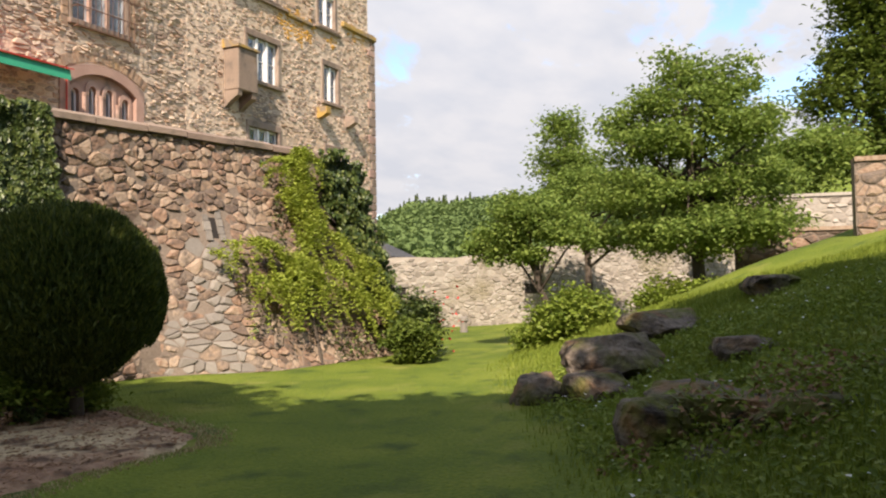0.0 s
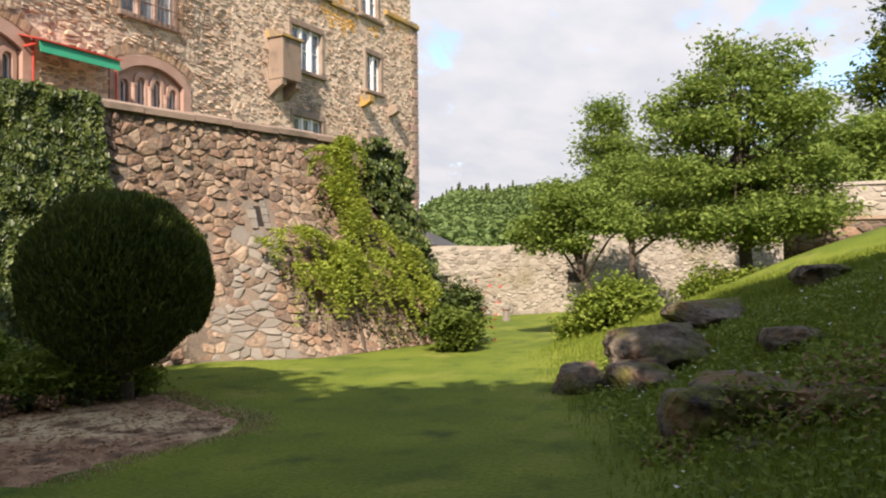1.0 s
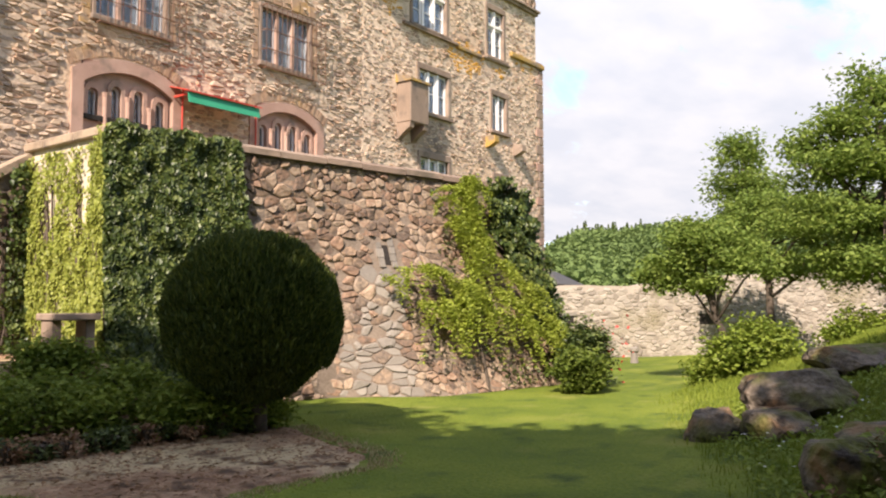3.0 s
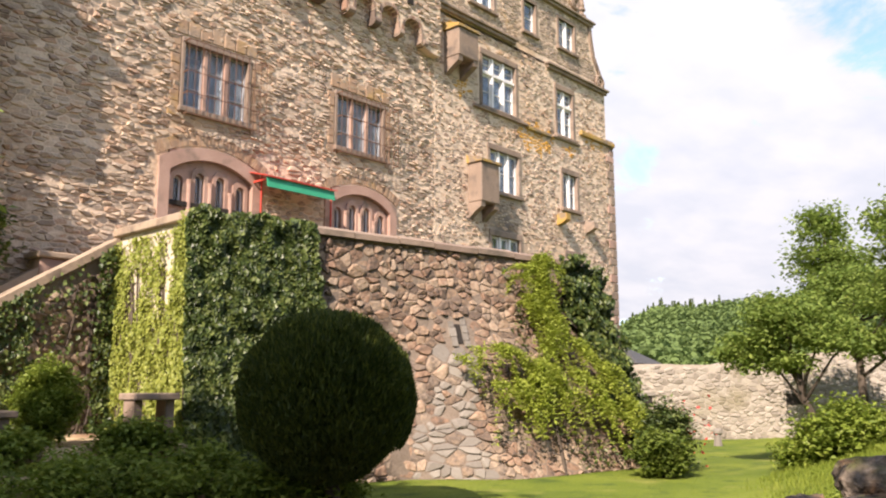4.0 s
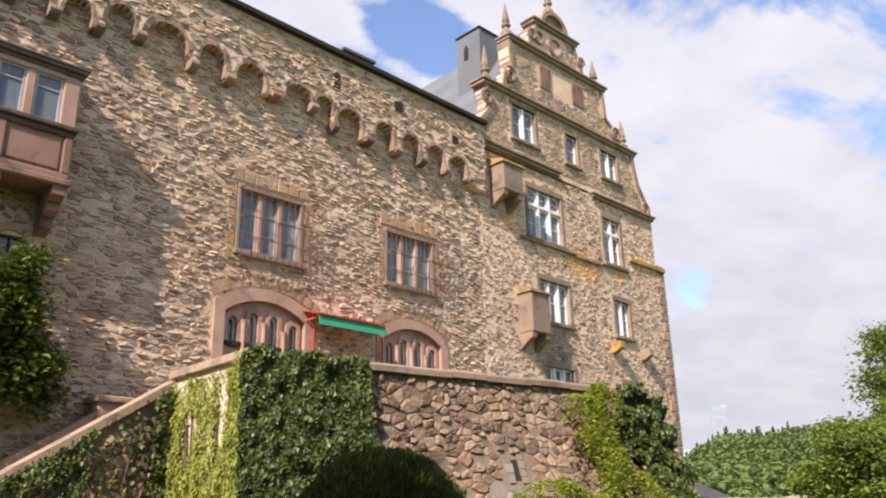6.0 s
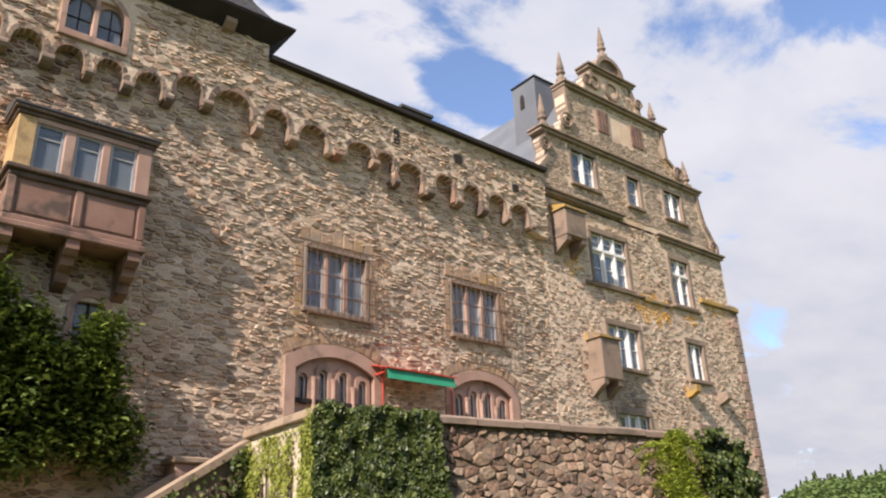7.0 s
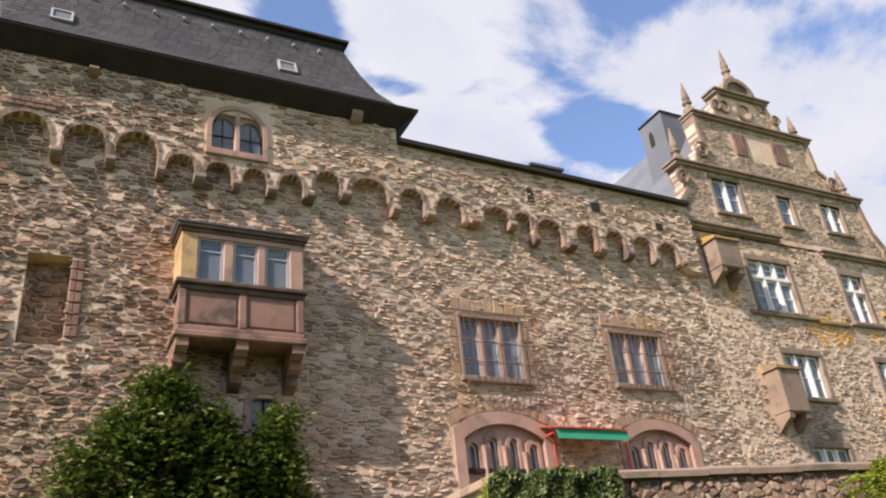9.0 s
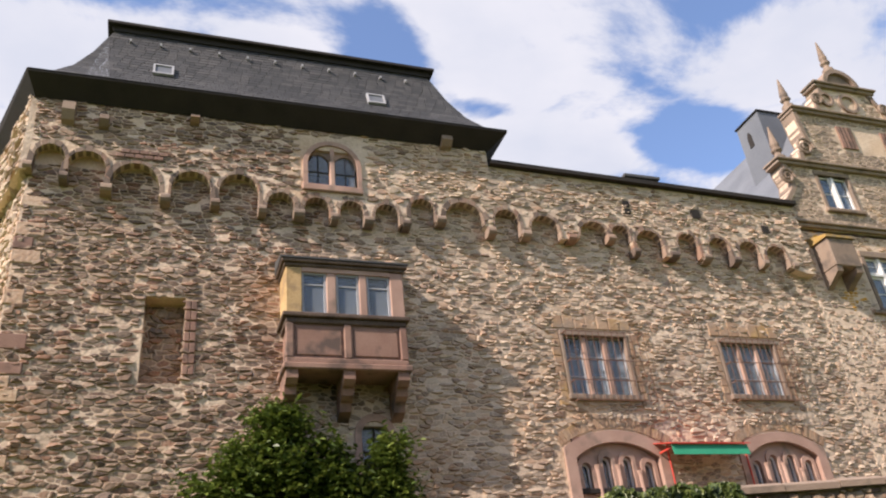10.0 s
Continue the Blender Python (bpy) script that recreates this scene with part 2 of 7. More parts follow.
# real dark timber, and the painted shade on sheets standing for openings
M_WOOD_SHADE = material("dark_wood_and_shade", [(0.018, 0.015, 0.013), (0.035, 0.028, 0.023)], scale=2, rough=0.8, bump=0.3, fine=40)
M_WHITE = material("white_paint", [(0.66, 0.63, 0.60), (0.80, 0.78, 0.75)], scale=3, rough=0.5, bump=0.05)
M_LEAD = material("grey_frame", [(0.28, 0.28, 0.29), (0.42, 0.42, 0.43)], scale=4, rough=0.5, bump=0.05)
M_BROWN = material("weathered_brown_stone", [(0.055, 0.038, 0.03), (0.11, 0.078, 0.06), (0.19, 0.14, 0.11)], scale=2.5, bump=0.4, fine=26)
M_PIER = material("ochre_pier_stone", [(0.30, 0.19, 0.085), (0.47, 0.32, 0.15), (0.55, 0.40, 0.22)], scale=1.6, bump=0.4, fine=24, patches=[((0.25, 0.17, 0.10), 2.4, 0.52, 0.7)])
M_IRON = material("rusty_iron", [(0.10, 0.055, 0.035), (0.20, 0.11, 0.07)], scale=5, rough=0.8, bump=0.2)
M_GREEN = material("green_canvas", [(0.02, 0.24, 0.13), (0.04, 0.33, 0.19)], scale=2, rough=0.8, bump=0.1)
M_REDPAINT = material("red_paint", [(0.42, 0.04, 0.03), (0.55, 0.08, 0.05)], scale=3, rough=0.5, bump=0.05)
M_ROCK = material("boulder", [(0.06, 0.047, 0.036), (0.14, 0.112, 0.084), (0.25, 0.205, 0.158)], scale=2.4, bump=1.0, fine=11, bump_dist=0.08,
                  patches=[((0.10, 0.105, 0.02), 1.3, 0.47, 0.60), ((0.035, 0.026, 0.02), 3.1, 0.53, 0.62), ((0.22, 0.125, 0.06), 2.2, 0.54, 0.7)])
M_SOIL = material("bed_soil", [(0.20, 0.105, 0.06), (0.36, 0.22, 0.135), (0.52, 0.355, 0.22)], scale=2.2, bump=1.0, fine=13, bump_dist=0.08,
                  patches=[((0.56, 0.44, 0.26), 0.6, 0.46, 0.60), ((0.13, 0.08, 0.05), 2.6, 0.52, 0.64)])
M_LAWN = material("lawn", [(0.07, 0.112, 0.010), (0.128, 0.173, 0.015), (0.215, 0.245, 0.03)], scale=0.7, rough=0.9, bump=0.9, fine=22, bump_dist=0.05,
                  patches=[((0.25, 0.25, 0.055), 0.9, 0.58, 0.8), ((0.055, 0.092, 0.012), 1.7, 0.54, 0.72)])
M_GRASS = material("grass_blade", [(0.10, 0.15, 0.016), (0.17, 0.22, 0.024), (0.28, 0.31, 0.05)], scale=0.9, island=0.4, rough=0.8, bump=0, translucent=0.35)
M_LEAF_MAPLE = material("maple_leaf", [(0.105, 0.175, 0.035), (0.195, 0.27, 0.054), (0.32, 0.385, 0.085)], scale=0.6, island=0.5, rough=0.6, bump=0, translucent=0.48)
M_LEAF_DARK = material("tree_leaf", [(0.07, 0.11, 0.018), (0.115, 0.16, 0.024), (0.18, 0.22, 0.036)], scale=0.6, island=0.55, rough=0.55, bump=0, translucent=0.38)
M_LEAF_CLIMB = material("climber_leaf", [(0.04, 0.07, 0.014), (0.095, 0.14, 0.024), (0.22, 0.265, 0.05)], scale=0.8, island=0.6, rough=0.42, bump=0, translucent=0.25, spec=0.4)
M_LEAF_IVY = material("ivy_leaf", [(0.020, 0.036, 0.010), (0.06, 0.092, 0.02), (0.23, 0.265, 0.075)], scale=1.6, island=0.6, rough=0.42, bump=0, translucent=0.2, spec=0.4)
M_LEAF_YELLOW = material("light_vine_leaf", [(0.18, 0.24, 0.034), (0.33, 0.39, 0.055), (0.52, 0.55, 0.12)], scale=0.8, island=0.45, rough=0.5, bump=0, translucent=0.42)
M_LEAF_CREEP = material("creeper_leaf", [(0.16, 0.20, 0.03), (0.29, 0.325, 0.06), (0.42, 0.44, 0.11)], scale=1.0, island=0.6, rough=0.5, bump=0, translucent=0.35)
M_LEAF_YEW = material("yew_needle", [(0.03, 0.047, 0.010), (0.06, 0.086, 0.016), (0.19, 0.21, 0.038)], scale=1.2, island=0.6, rough=0.6, bump=0, translucent=0.35)
M_LEAF_SHRUB = material("shrub_leaf", [(0.10, 0.155, 0.022), (0.20, 0.265, 0.036), (0.33, 0.38, 0.07)], scale=0.9, island=0.6, rough=0.5, bump=0, translucent=0.4)
M_LEAF_FAR = material("far_leaf", [(0.08, 0.125, 0.04), (0.125, 0.18, 0.052), (0.18, 0.235, 0.07)], scale=0.03, fine=0.4, island=0.25, rough=0.8, bump=0, translucent=0.25)
M_LEAF_RED = material("red_petal", [(0.45, 0.03, 0.03), (0.62, 0.08, 0.06)], scale=2, island=0.5, rough=0.5, bump=0, translucent=0.2)
M_PETAL = material("white_petal", [(0.7, 0.7, 0.66), (0.82, 0.8, 0.74)], scale=2, rough=0.6, bump=0, translucent=0.2)
M_DRY = material("dry_leaf", [(0.16, 0.08, 0.035), (0.26, 0.15, 0.08), (0.34, 0.24, 0.15)], scale=1, island=0.6, rough=0.8, bump=0)
M_STRAW = material("dry_grass", [(0.26, 0.20, 0.08), (0.42, 0.34, 0.17), (0.50, 0.42, 0.24)], scale=1, island=0.6, rough=0.8, bump=0, translucent=0.2)
M_BARK = material("bark", [(0.05, 0.038, 0.028), (0.11, 0.085, 0.065)], scale=3, bump=0.8, fine=20, stretch=(1, 1, 0.3))
M_PANE_BACKING = material("pale_backing", [(0.34, 0.34, 0.34), (0.52, 0.51, 0.49)], scale=3, rough=0.9, bump=0.4, fine=24, stretch=(3, 3, 0.2))
# near-black, painted in place of the shade in unlit rooms
M_ROOM = material("room_shade", [(0.05, 0.045, 0.04), (0.09, 0.08, 0.07)], scale=1, bump=0)

M_GLASS = bpy.data.materials.new("window_glass")
M_GLASS.use_nodes = True
_g = M_GLASS.node_tree.nodes["Principled BSDF"]
_g.inputs["Base Color"].default_value = (0.55, 0.62, 0.68, 1)
_g.inputs["Roughness"].default_value = 0.06
_g.inputs["Transmission Weight"].default_value = 0.85
_g.inputs["IOR"].default_value = 1.5


# ---- mesh helpers ----
class Geo:
    """Vertices and faces gathered for one mesh."""

    def __init__(self):
        self.v, self.f, self.n = [], [], 0

    def add(self, verts, faces):
        k = self.n
        self.v.extend([tuple(float(c) for c in p) for p in verts])
        self.f.extend([tuple(i + k for i in q) for q in faces])
        self.n += len(verts)
        return self

    def box(self, x0, x1, y0, y1, z0, z1, c=0.0):
        """A box; c: chamfer of its edges."""
        if c <= 0:
            v = [(x, y, z) for z in (z0, z1) for x, y in ((x0, y0), (x1, y0), (x1, y1), (x0, y1))]
            return self.add(v, [(3, 2, 1, 0), (4, 5, 6, 7), (0, 1, 5, 4), (1, 2, 6, 5), (2, 3, 7, 6), (3, 0, 4, 7)])
        bm = bmesh.new()
        bmesh.ops.create_cube(bm, size=1.0)
        for q in bm.verts:
            q.co = Vector(((x0 + x1) / 2 + q.co.x * (x1 - x0), (y0 + y1) / 2 + q.co.y * (y1 - y0), (z0 + z1) / 2 + q.co.z * (z1 - z0)))
        bmesh.ops.bevel(bm, geom=bm.edges[:], offset=c, segments=1, affect="EDGES")
        bm.verts.index_update()
        self.add([q.co for q in bm.verts], [[q.index for q in f.verts] for f in bm.faces])
        bm.free()
        return self

    def prism(self, outline, y0, y1):
        """An outline in x, z (counter-clockwise seen from -y) drawn from y0 (front) to y1."""
        n = len(outline)
        v = [(x, y0, z) for x, z in outline] + [(x, y1, z) for x, z in outline]
        f = [tuple(range(n)), tuple(range(2 * n - 1, n - 1, -1))]
        f += [(i, i + n, (i + 1) % n + n, (i + 1) % n) for i in range(n)]
        return self.add(v, f)

    def prism_x(self, outline, x0, x1):
        """An outline in y, z drawn along x."""
        n = len(outline)
        v = [(x0, y, z) for y, z in outline] + [(x1, y, z) for y, z in outline]
        f = [tuple(range(n)), tuple(range(2 * n - 1, n - 1, -1))]
        f += [(i, i + n, (i + 1) % n + n, (i + 1) % n) for i in range(n)]
        return self.add(v, f)

    def tube(self, pts, radii, sides=7):
        pts = [Vector(p) for p in pts]
        rings = []
        for i, p in enumerate(pts):
            d = (pts[min(i + 1, len(pts) - 1)] - pts[max(i - 1, 0)]).normalized()
            a = d.cross(Vector((0.3, 0.9, 0.2))).normalized()
            b = d.cross(a)
            rings.append([p + radii[i] * (math.cos(t) * a + math.sin(t) * b) for t in (2 * math.pi * k / sides for k in range(sides))])
        f = []
        for i in range(len(pts) - 1):
            for k in range(sides):
                f.append((i * sides + k, i * sides + (k + 1) % sides, (i + 1) * sides + (k + 1) % sides, (i + 1) * sides + k))
        f.append(tuple(range(sides - 1, -1, -1)))
        f.append(tuple((len(pts) - 1) * sides + k for k in range(sides)))
        return self.add([q for r in rings for q in r], f)

    def lathe(self, x, y, profile, sides=10):
        """profile: (radius, z) from the bottom up."""
        v = [(x + r * math.cos(2 * math.pi * k / sides), y + r * math.sin(2 * math.pi * k / sides), z) for r, z in profile for k in range(sides)]
        f = []
        for i in range(len(profile) - 1):
            for k in range(sides):
                f.append((i * sides + k, i * sides + (k + 1) % sides, (i + 1) * sides + (k + 1) % sides, (i + 1) * sides + k))
        f.append(tuple(range(sides - 1, -1, -1)))
        f.append(tuple((len(profile) - 1) * sides + k for k in range(sides)))
        return self.add(v, f)


def mesh_of(name, verts, faces, mat, smooth=False):
    me = bpy.data.meshes.new(name)
    me.from_pydata(verts, [], faces)
    me.materials.append(mat)
    if smooth:
        me.polygons.foreach_set("use_smooth", [True] * len(me.polygons))
    me.update()
    return me


def thing(name, at, label, category, group="", kind=""):
    e = new(name)
    e.empty_display_size = 0.3
    e.location = at
    return tagged(e, label, category, group, kind)


def part(name, geo, mat, parent=None, label="", smooth=False, kind=""):
    """One mesh object, in the world's coordinates, under its parent."""
    ob = new(name, mesh_of(name, geo.v, geo.f, mat, smooth))
    if parent:
        ob.parent = parent
        if parent.type == "EMPTY":
            ob.matrix_parent_inverse = Matrix.Translation(-Vector(parent.location))
    if label or kind:
        tagged(ob, label, kind=kind)
    return ob


def array_part(name, verts, quads, mat, parent, label="", kind=""):
    """As part(), from number arrays of vertices and four-cornered faces."""
    g = Geo()
    g.v, g.f = np.asarray(verts, float).tolist(), np.asarray(quads).tolist()
    return part(name, g, mat, parent, label, kind=kind)


RNG = np.random.default_rng(7)


def leaf_mesh(name, centres, size, mat, parent, aspect=0.55, flat=0.45, spread=0.35, label="", kind="", rng=RNG, droop=0.0):
    """One folded four-cornered leaf at each centre."""
    c = np.asarray(centres, float)
    n = len(c)
    nrm = rng.normal(size=(n, 3)); nrm[:, 2] = np.abs(nrm[:, 2]) + flat * 2
    nrm /= np.linalg.norm(nrm, axis=1, keepdims=True)
    a = rng.normal(size=(n, 3)); a[:, 2] -= droop
    a -= nrm * (a * nrm).sum(1, keepdims=True)
    a /= np.linalg.norm(a, axis=1, keepdims=True) + 1e-9
    b = np.cross(nrm, a)
    s = size * rng.uniform(1 - spread, 1 + spread, (n, 1))
    fold = nrm * s * 0.12
    v = np.stack([c - a * s * 0.5, c + b * s * aspect * 0.5 + fold, c + a * s * 0.5, c - b * s * aspect * 0.5 + fold], 1).reshape(-1, 3)
    return array_part(name, v, np.arange(4 * n).reshape(n, 4), mat, parent, label, kind)


def clumps(centre, radii, count, per, size, rng, shell=0.55, flat=1.0, lower=-1.0, ragged=0.28):
    """Leaf places in clumps spread through an ellipsoid, thicker towards its shell."""
    out = []
    while len(out) < count:
        d = rng.normal(size=3); d /= np.linalg.norm(d)
        if d[2] < lower:
            continue
        r = shell + (1 - shell) * rng.random() ** 0.6
        r *= 0.86 + ragged * noise.noise(Vector(d * 2.3 + np.array(centre) * 0.7))
        c = np.array(centre) + d * np.array(radii) * r
        k = rng.normal(size=(per, 3)) * size * np.array([1, 1, flat])
        out.append(c + k)
    return np.concatenate(out)


# ---- the ground ----
def smooth01(a, b, x):
    t = np.clip((x - a) / (b - a), 0, 1)
    return t * t * (3 - 2 * t)


def height(x, y):
    """The lawn, the rocky bank to the south-east, the wooded valley side far off."""
    x, y = np.asarray(x, float), np.asarray(y, float)
    p, q = 0.89 * x + 0.45 * y, 0.45 * x - 0.89 * y
    s = np.log1p(np.exp(np.clip((q - 1.6) * 2.2, -30, 30))) / 2.2
    bank = 5.0 * np.tanh(0.36 * s / 5.0)
    bank = bank * (1 - smooth01(13.5 + 0.40 * q, 19.5 + 0.40 * q, p))
    bumps = 0.05 * np.sin(x * 1.3 + 0.6 * y) * np.sin(0.9 * y - 0.5 * x) * smooth01(1.5, 3.5, q)
    r, az = np.hypot(x, y), np.arctan2(y, x)
    ridge = 22.0 + 17 * np.clip((0.45 - az) / 0.4, -0.2, 2.0) + 1.5 * np.sin(az * 31) + 1.0 * np.sin(az * 67 + 1)
    far = ridge * smooth01(60, 300, r) * smooth01(-2.2, -0.9, -np.abs(az - 0.2))
    rise = 0.8 * smooth01(9.4, 11.2, y) * (1 - smooth01(6.7, 7.3, x)) * (1 - smooth01(15.5, 16.5, y))
    return bank + bumps + far + rise


def build_ground():
    xs = np.r_[-2500, -900, -350, -150, -80, -45, -28, np.arange(-18, 40, 0.35), 44, 50, 58, 70, 85, 105, 130, 160, 190, 220, 250, 280, 310, 350, 420, 600, 1200, 2500]
    ys = np.r_[-2500, -900, -400, -250, -150, -90, -60, -40, -28, np.arange(-18, 30, 0.35), 34, 40, 50, 60, 72, 86, 102, 120, 140, 160, 180, 205, 240, 300, 400, 700, 2500]
    X, Y = np.meshgrid(xs, ys, indexing="ij")
    v = np.stack([X, Y, height(X, Y)], -1).reshape(-1, 3)
    nx, ny = len(xs), len(ys)
    i, j = np.meshgrid(np.arange(nx - 1), np.arange(ny - 1), indexing="ij")
    k = (i * ny + j).ravel()
    me = mesh_of("ground", v.tolist(), np.stack([k, k + ny, k + ny + 1, k + 1], 1).tolist(), M_LAWN, True)
    tagged(new("ground", me), "sunlit mown green lawn rising into a grassy bank", "lawn", kind="structure")


build_ground()


# ---- rubble masonry ----
def stones_of(u0, u1, z0, z1, h, w, skip, rng, corners=6, gap=0.022, depth=(0.015, 0.05), drop=0.0):
    """Rubble that tiles a wall sheet: six-sided stones on a jittered running bond, warped so that courses wander.
    A list of (outline u, outline z, proud)."""
    hm, wm = (h[0] + h[1]) / 2, (w[0] + w[1]) / 2
    nr, nc = int((z1 - z0) / hm) + 4, int((u1 - u0) / wm) + 4
    seed = rng.uniform(0, 50)
    ju, jz = rng.uniform(-0.28, 0.28, (nr + 1, 2 * nc + 3)), rng.uniform(-0.36, 0.36, (nr + 1, 2 * nc + 3))
    off = rng.uniform(-0.3, 0.3, nr + 1)

    def vert(j, k):
        u = u0 + (k / 2 - 1.5 + 0.5 * ju[j, k] + off[j]) * wm
        z = z0 + (j - 1 + jz[j, k]) * hm
        a = noise.noise(Vector((u * 0.55, z * 0.55, seed)))
        b = noise.noise(Vector((u * 0.5, z * 0.9, seed + 9)))
        c = noise.noise(Vector((u * 1.9, z * 1.9, seed + 5)))
        return u + (0.8 * a + 0.3 * c) * wm, z + (1.0 * b + 0.42 * c) * hm
    grid = [[vert(j, k) for k in range(2 * nc + 3)] for j in range(nr + 1)]
    out = []
    for j in range(nr):
        for i in range(nc):
            k = 2 * i + (j % 2)
            pts = [grid[j][k], grid[j][k + 1], grid[j][k + 2], grid[j + 1][k + 2], grid[j + 1][k + 1], grid[j + 1][k]]
            if rng.random() < 0.12 and corners < 7:                       # a stone split in two
                m0, m1 = pts[1], pts[4]
                both = [[pts[0], m0, m1, pts[5]], [m0, pts[2], pts[3], m1]]
            else:
                both = [pts]
            for poly in both:
                pu, pz = np.array([p[0] for p in poly]), np.array([p[1] for p in poly])
                pu, pz = np.clip(pu, u0, u1), np.clip(pz, z0, z1)
                cu, cz = pu.mean(), pz.mean()
                hu, hz = np.ptp(pu) / 2, np.ptp(pz) / 2
                if hu < 0.03 or hz < 0.02 or skip(cu, cz, hu, hz) or (drop and rng.random() < drop):
                    continue
                g = gap * rng.uniform(0.5, 2.0)
                pu = cu + (pu - cu) * max(0.5, 1 - g / (2 * hu))
                pz = cz + (pz - cz) * max(0.5, 1 - g / (2 * hz))
                out.append((pu, pz, rng.uniform(*depth)))
    return out


def rubble(u0, u1, z0, z1, h, w, skip, rng, gap=0.02, depth=(0.0, 0.05), drop=0.25, lost=0.0, wander=1.0, rounded=False):
    """Rubble of uneven sizes: the cells round scattered points, flattened into rough courses. Returns as stones_of."""
    nr, nc = int((z1 - z0) / h) + 6, int((u1 - u0) / w) + 6
    seed = rng.uniform(0, 50)
    pu = np.arange(nc)[None, :] + 0.5 * (np.arange(nr)[:, None] % 2) + rng.uniform(-0.42, 0.42, (nr, nc))
    pv = np.arange(nr)[:, None] + rng.uniform(-0.36, 0.36, (nr, nc))
    live = rng.random((nr, nc)) > drop
    reach = [(a, b) for a in range(-3, 4) for b in range(-3, 4) if (a, b) != (0, 0)]
    out = []
    for j in range(nr):
        for i in range(nc):
            if not live[j, i]:
                continue
            x, y = float(pu[j, i]), float(pv[j, i])
            near = sorted(((float(pu[j + a, i + b]) - x, float(pv[j + a, i + b]) - y) for a, b in reach if 0 <= j + a < nr and 0 <= i + b < nc and live[j + a, i + b]), key=lambda q: q[0] * q[0] + q[1] * q[1])
            poly = [(-1.5, -1.5), (1.5, -1.5), (1.5, 1.5), (-1.5, 1.5)]
            for nx, ny in near:
                m = (nx * nx + ny * ny) / 2
                if m > 2 * max(a * a + b * b for a, b in poly):
                    break
                cut = []
                for (ax, ay), (bx, by) in zip(poly, poly[1:] + poly[:1]):
                    da, db = ax * nx + ay * ny - m, bx * nx + by * ny - m
                    if da <= 0:
                        cut.append((ax, ay))
                    if da * db < 0:
                        t = da / (da - db)
                        cut.append((ax + (bx - ax) * t, ay + (by - ay) * t))
                poly = cut
            if len(poly) < 3:
                continue
            if rounded:
                cut = []
                for (ax, ay), (bx, by), k in zip(poly, poly[1:] + poly[:1], rng.uniform(0.05, 0.22, len(poly))):
                    cut += [(ax + (bx - ax) * k, ay + (by - ay) * k), (bx - (bx - ax) * k, by - (by - ay) * k)]
                poly = cut
            qu, qz = [], []
            for a, b in poly:
                u, z = u0 + (x + a - 2.5) * w, z0 + (y + b - 2.5) * h
                n1, n2 = noise.noise(Vector((u * 0.6, z * 0.6, seed))), noise.noise(Vector((u * 2.1, z * 2.1, seed + 5)))
                qu.append(u + 0.5 * n2 * w)
                qz.append(z + wander * (1.1 * n1 + 0.5 * n2) * h)
            qu, qz = np.clip(np.array(qu), u0, u1), np.clip(np.array(qz), z0, z1)
            cu, cz = qu.mean(), qz.mean()
            hu, hz = np.ptp(qu) / 2, np.ptp(qz) / 2
            if hu < 0.035 or hz < 0.02 or skip(cu, cz, hu, hz) or (lost and rng.random() < lost):
                continue
            g = gap * rng.uniform(0.5, 1.9)
            qu = cu + (qu - cu) * max(0.55, 1 - g / (2 * hu))
            qz = cz + (qz - cz) * max(0.55, 1 - g / (2 * hz))
            out.append((qu, qz, rng.uniform(*depth)))
    return out


def stone_geo(stones, place, sink=0.03):
    """Stones as one mesh: a sunk ring, a shoulder ring and a tilted face each. place(u, d, z) gives the point, d outwards."""
    g = Geo()
    for pu, pz, d in stones:
        n = len(pu)
        cu, cz = pu.mean(), pz.mean()
        hu, hz = np.ptp(pu) / 2 + 1e-6, np.ptp(pz) / 2 + 1e-6
        tu, tz = 0.34 * math.sin(37 * cu + 11 * cz), 0.34 * math.sin(23 * cz - 17 * cu)
        k = 0.66 + 0.14 * math.sin(91 * cu + 53 * cz)

        def face(a, b, s):
            return d * s * (1 + tu * (a - cu) / hu + tz * (b - cz) / hz)
        v = [place(a, -sink, b) for a, b in zip(pu, pz)]
        v += [place(cu + (a - cu) * 0.96, face(a, b, 0.55), cz + (b - cz) * 0.94) for a, b in zip(pu, pz)]
        v += [place(cu + (a - cu) * k, face(a, b, 1.0), cz + (b - cz) * k) for a, b in zip(pu, pz)]
        f = [(i, (i + 1) % n, (i + 1) % n + n, i + n) for i in range(n)] + [(i + n, (i + 1) % n + n, (i + 1) % n + 2 * n, i + 2 * n) for i in range(n)]
        f.append(tuple(range(2 * n, 3 * n)))
        g.add(v, f)
    return g


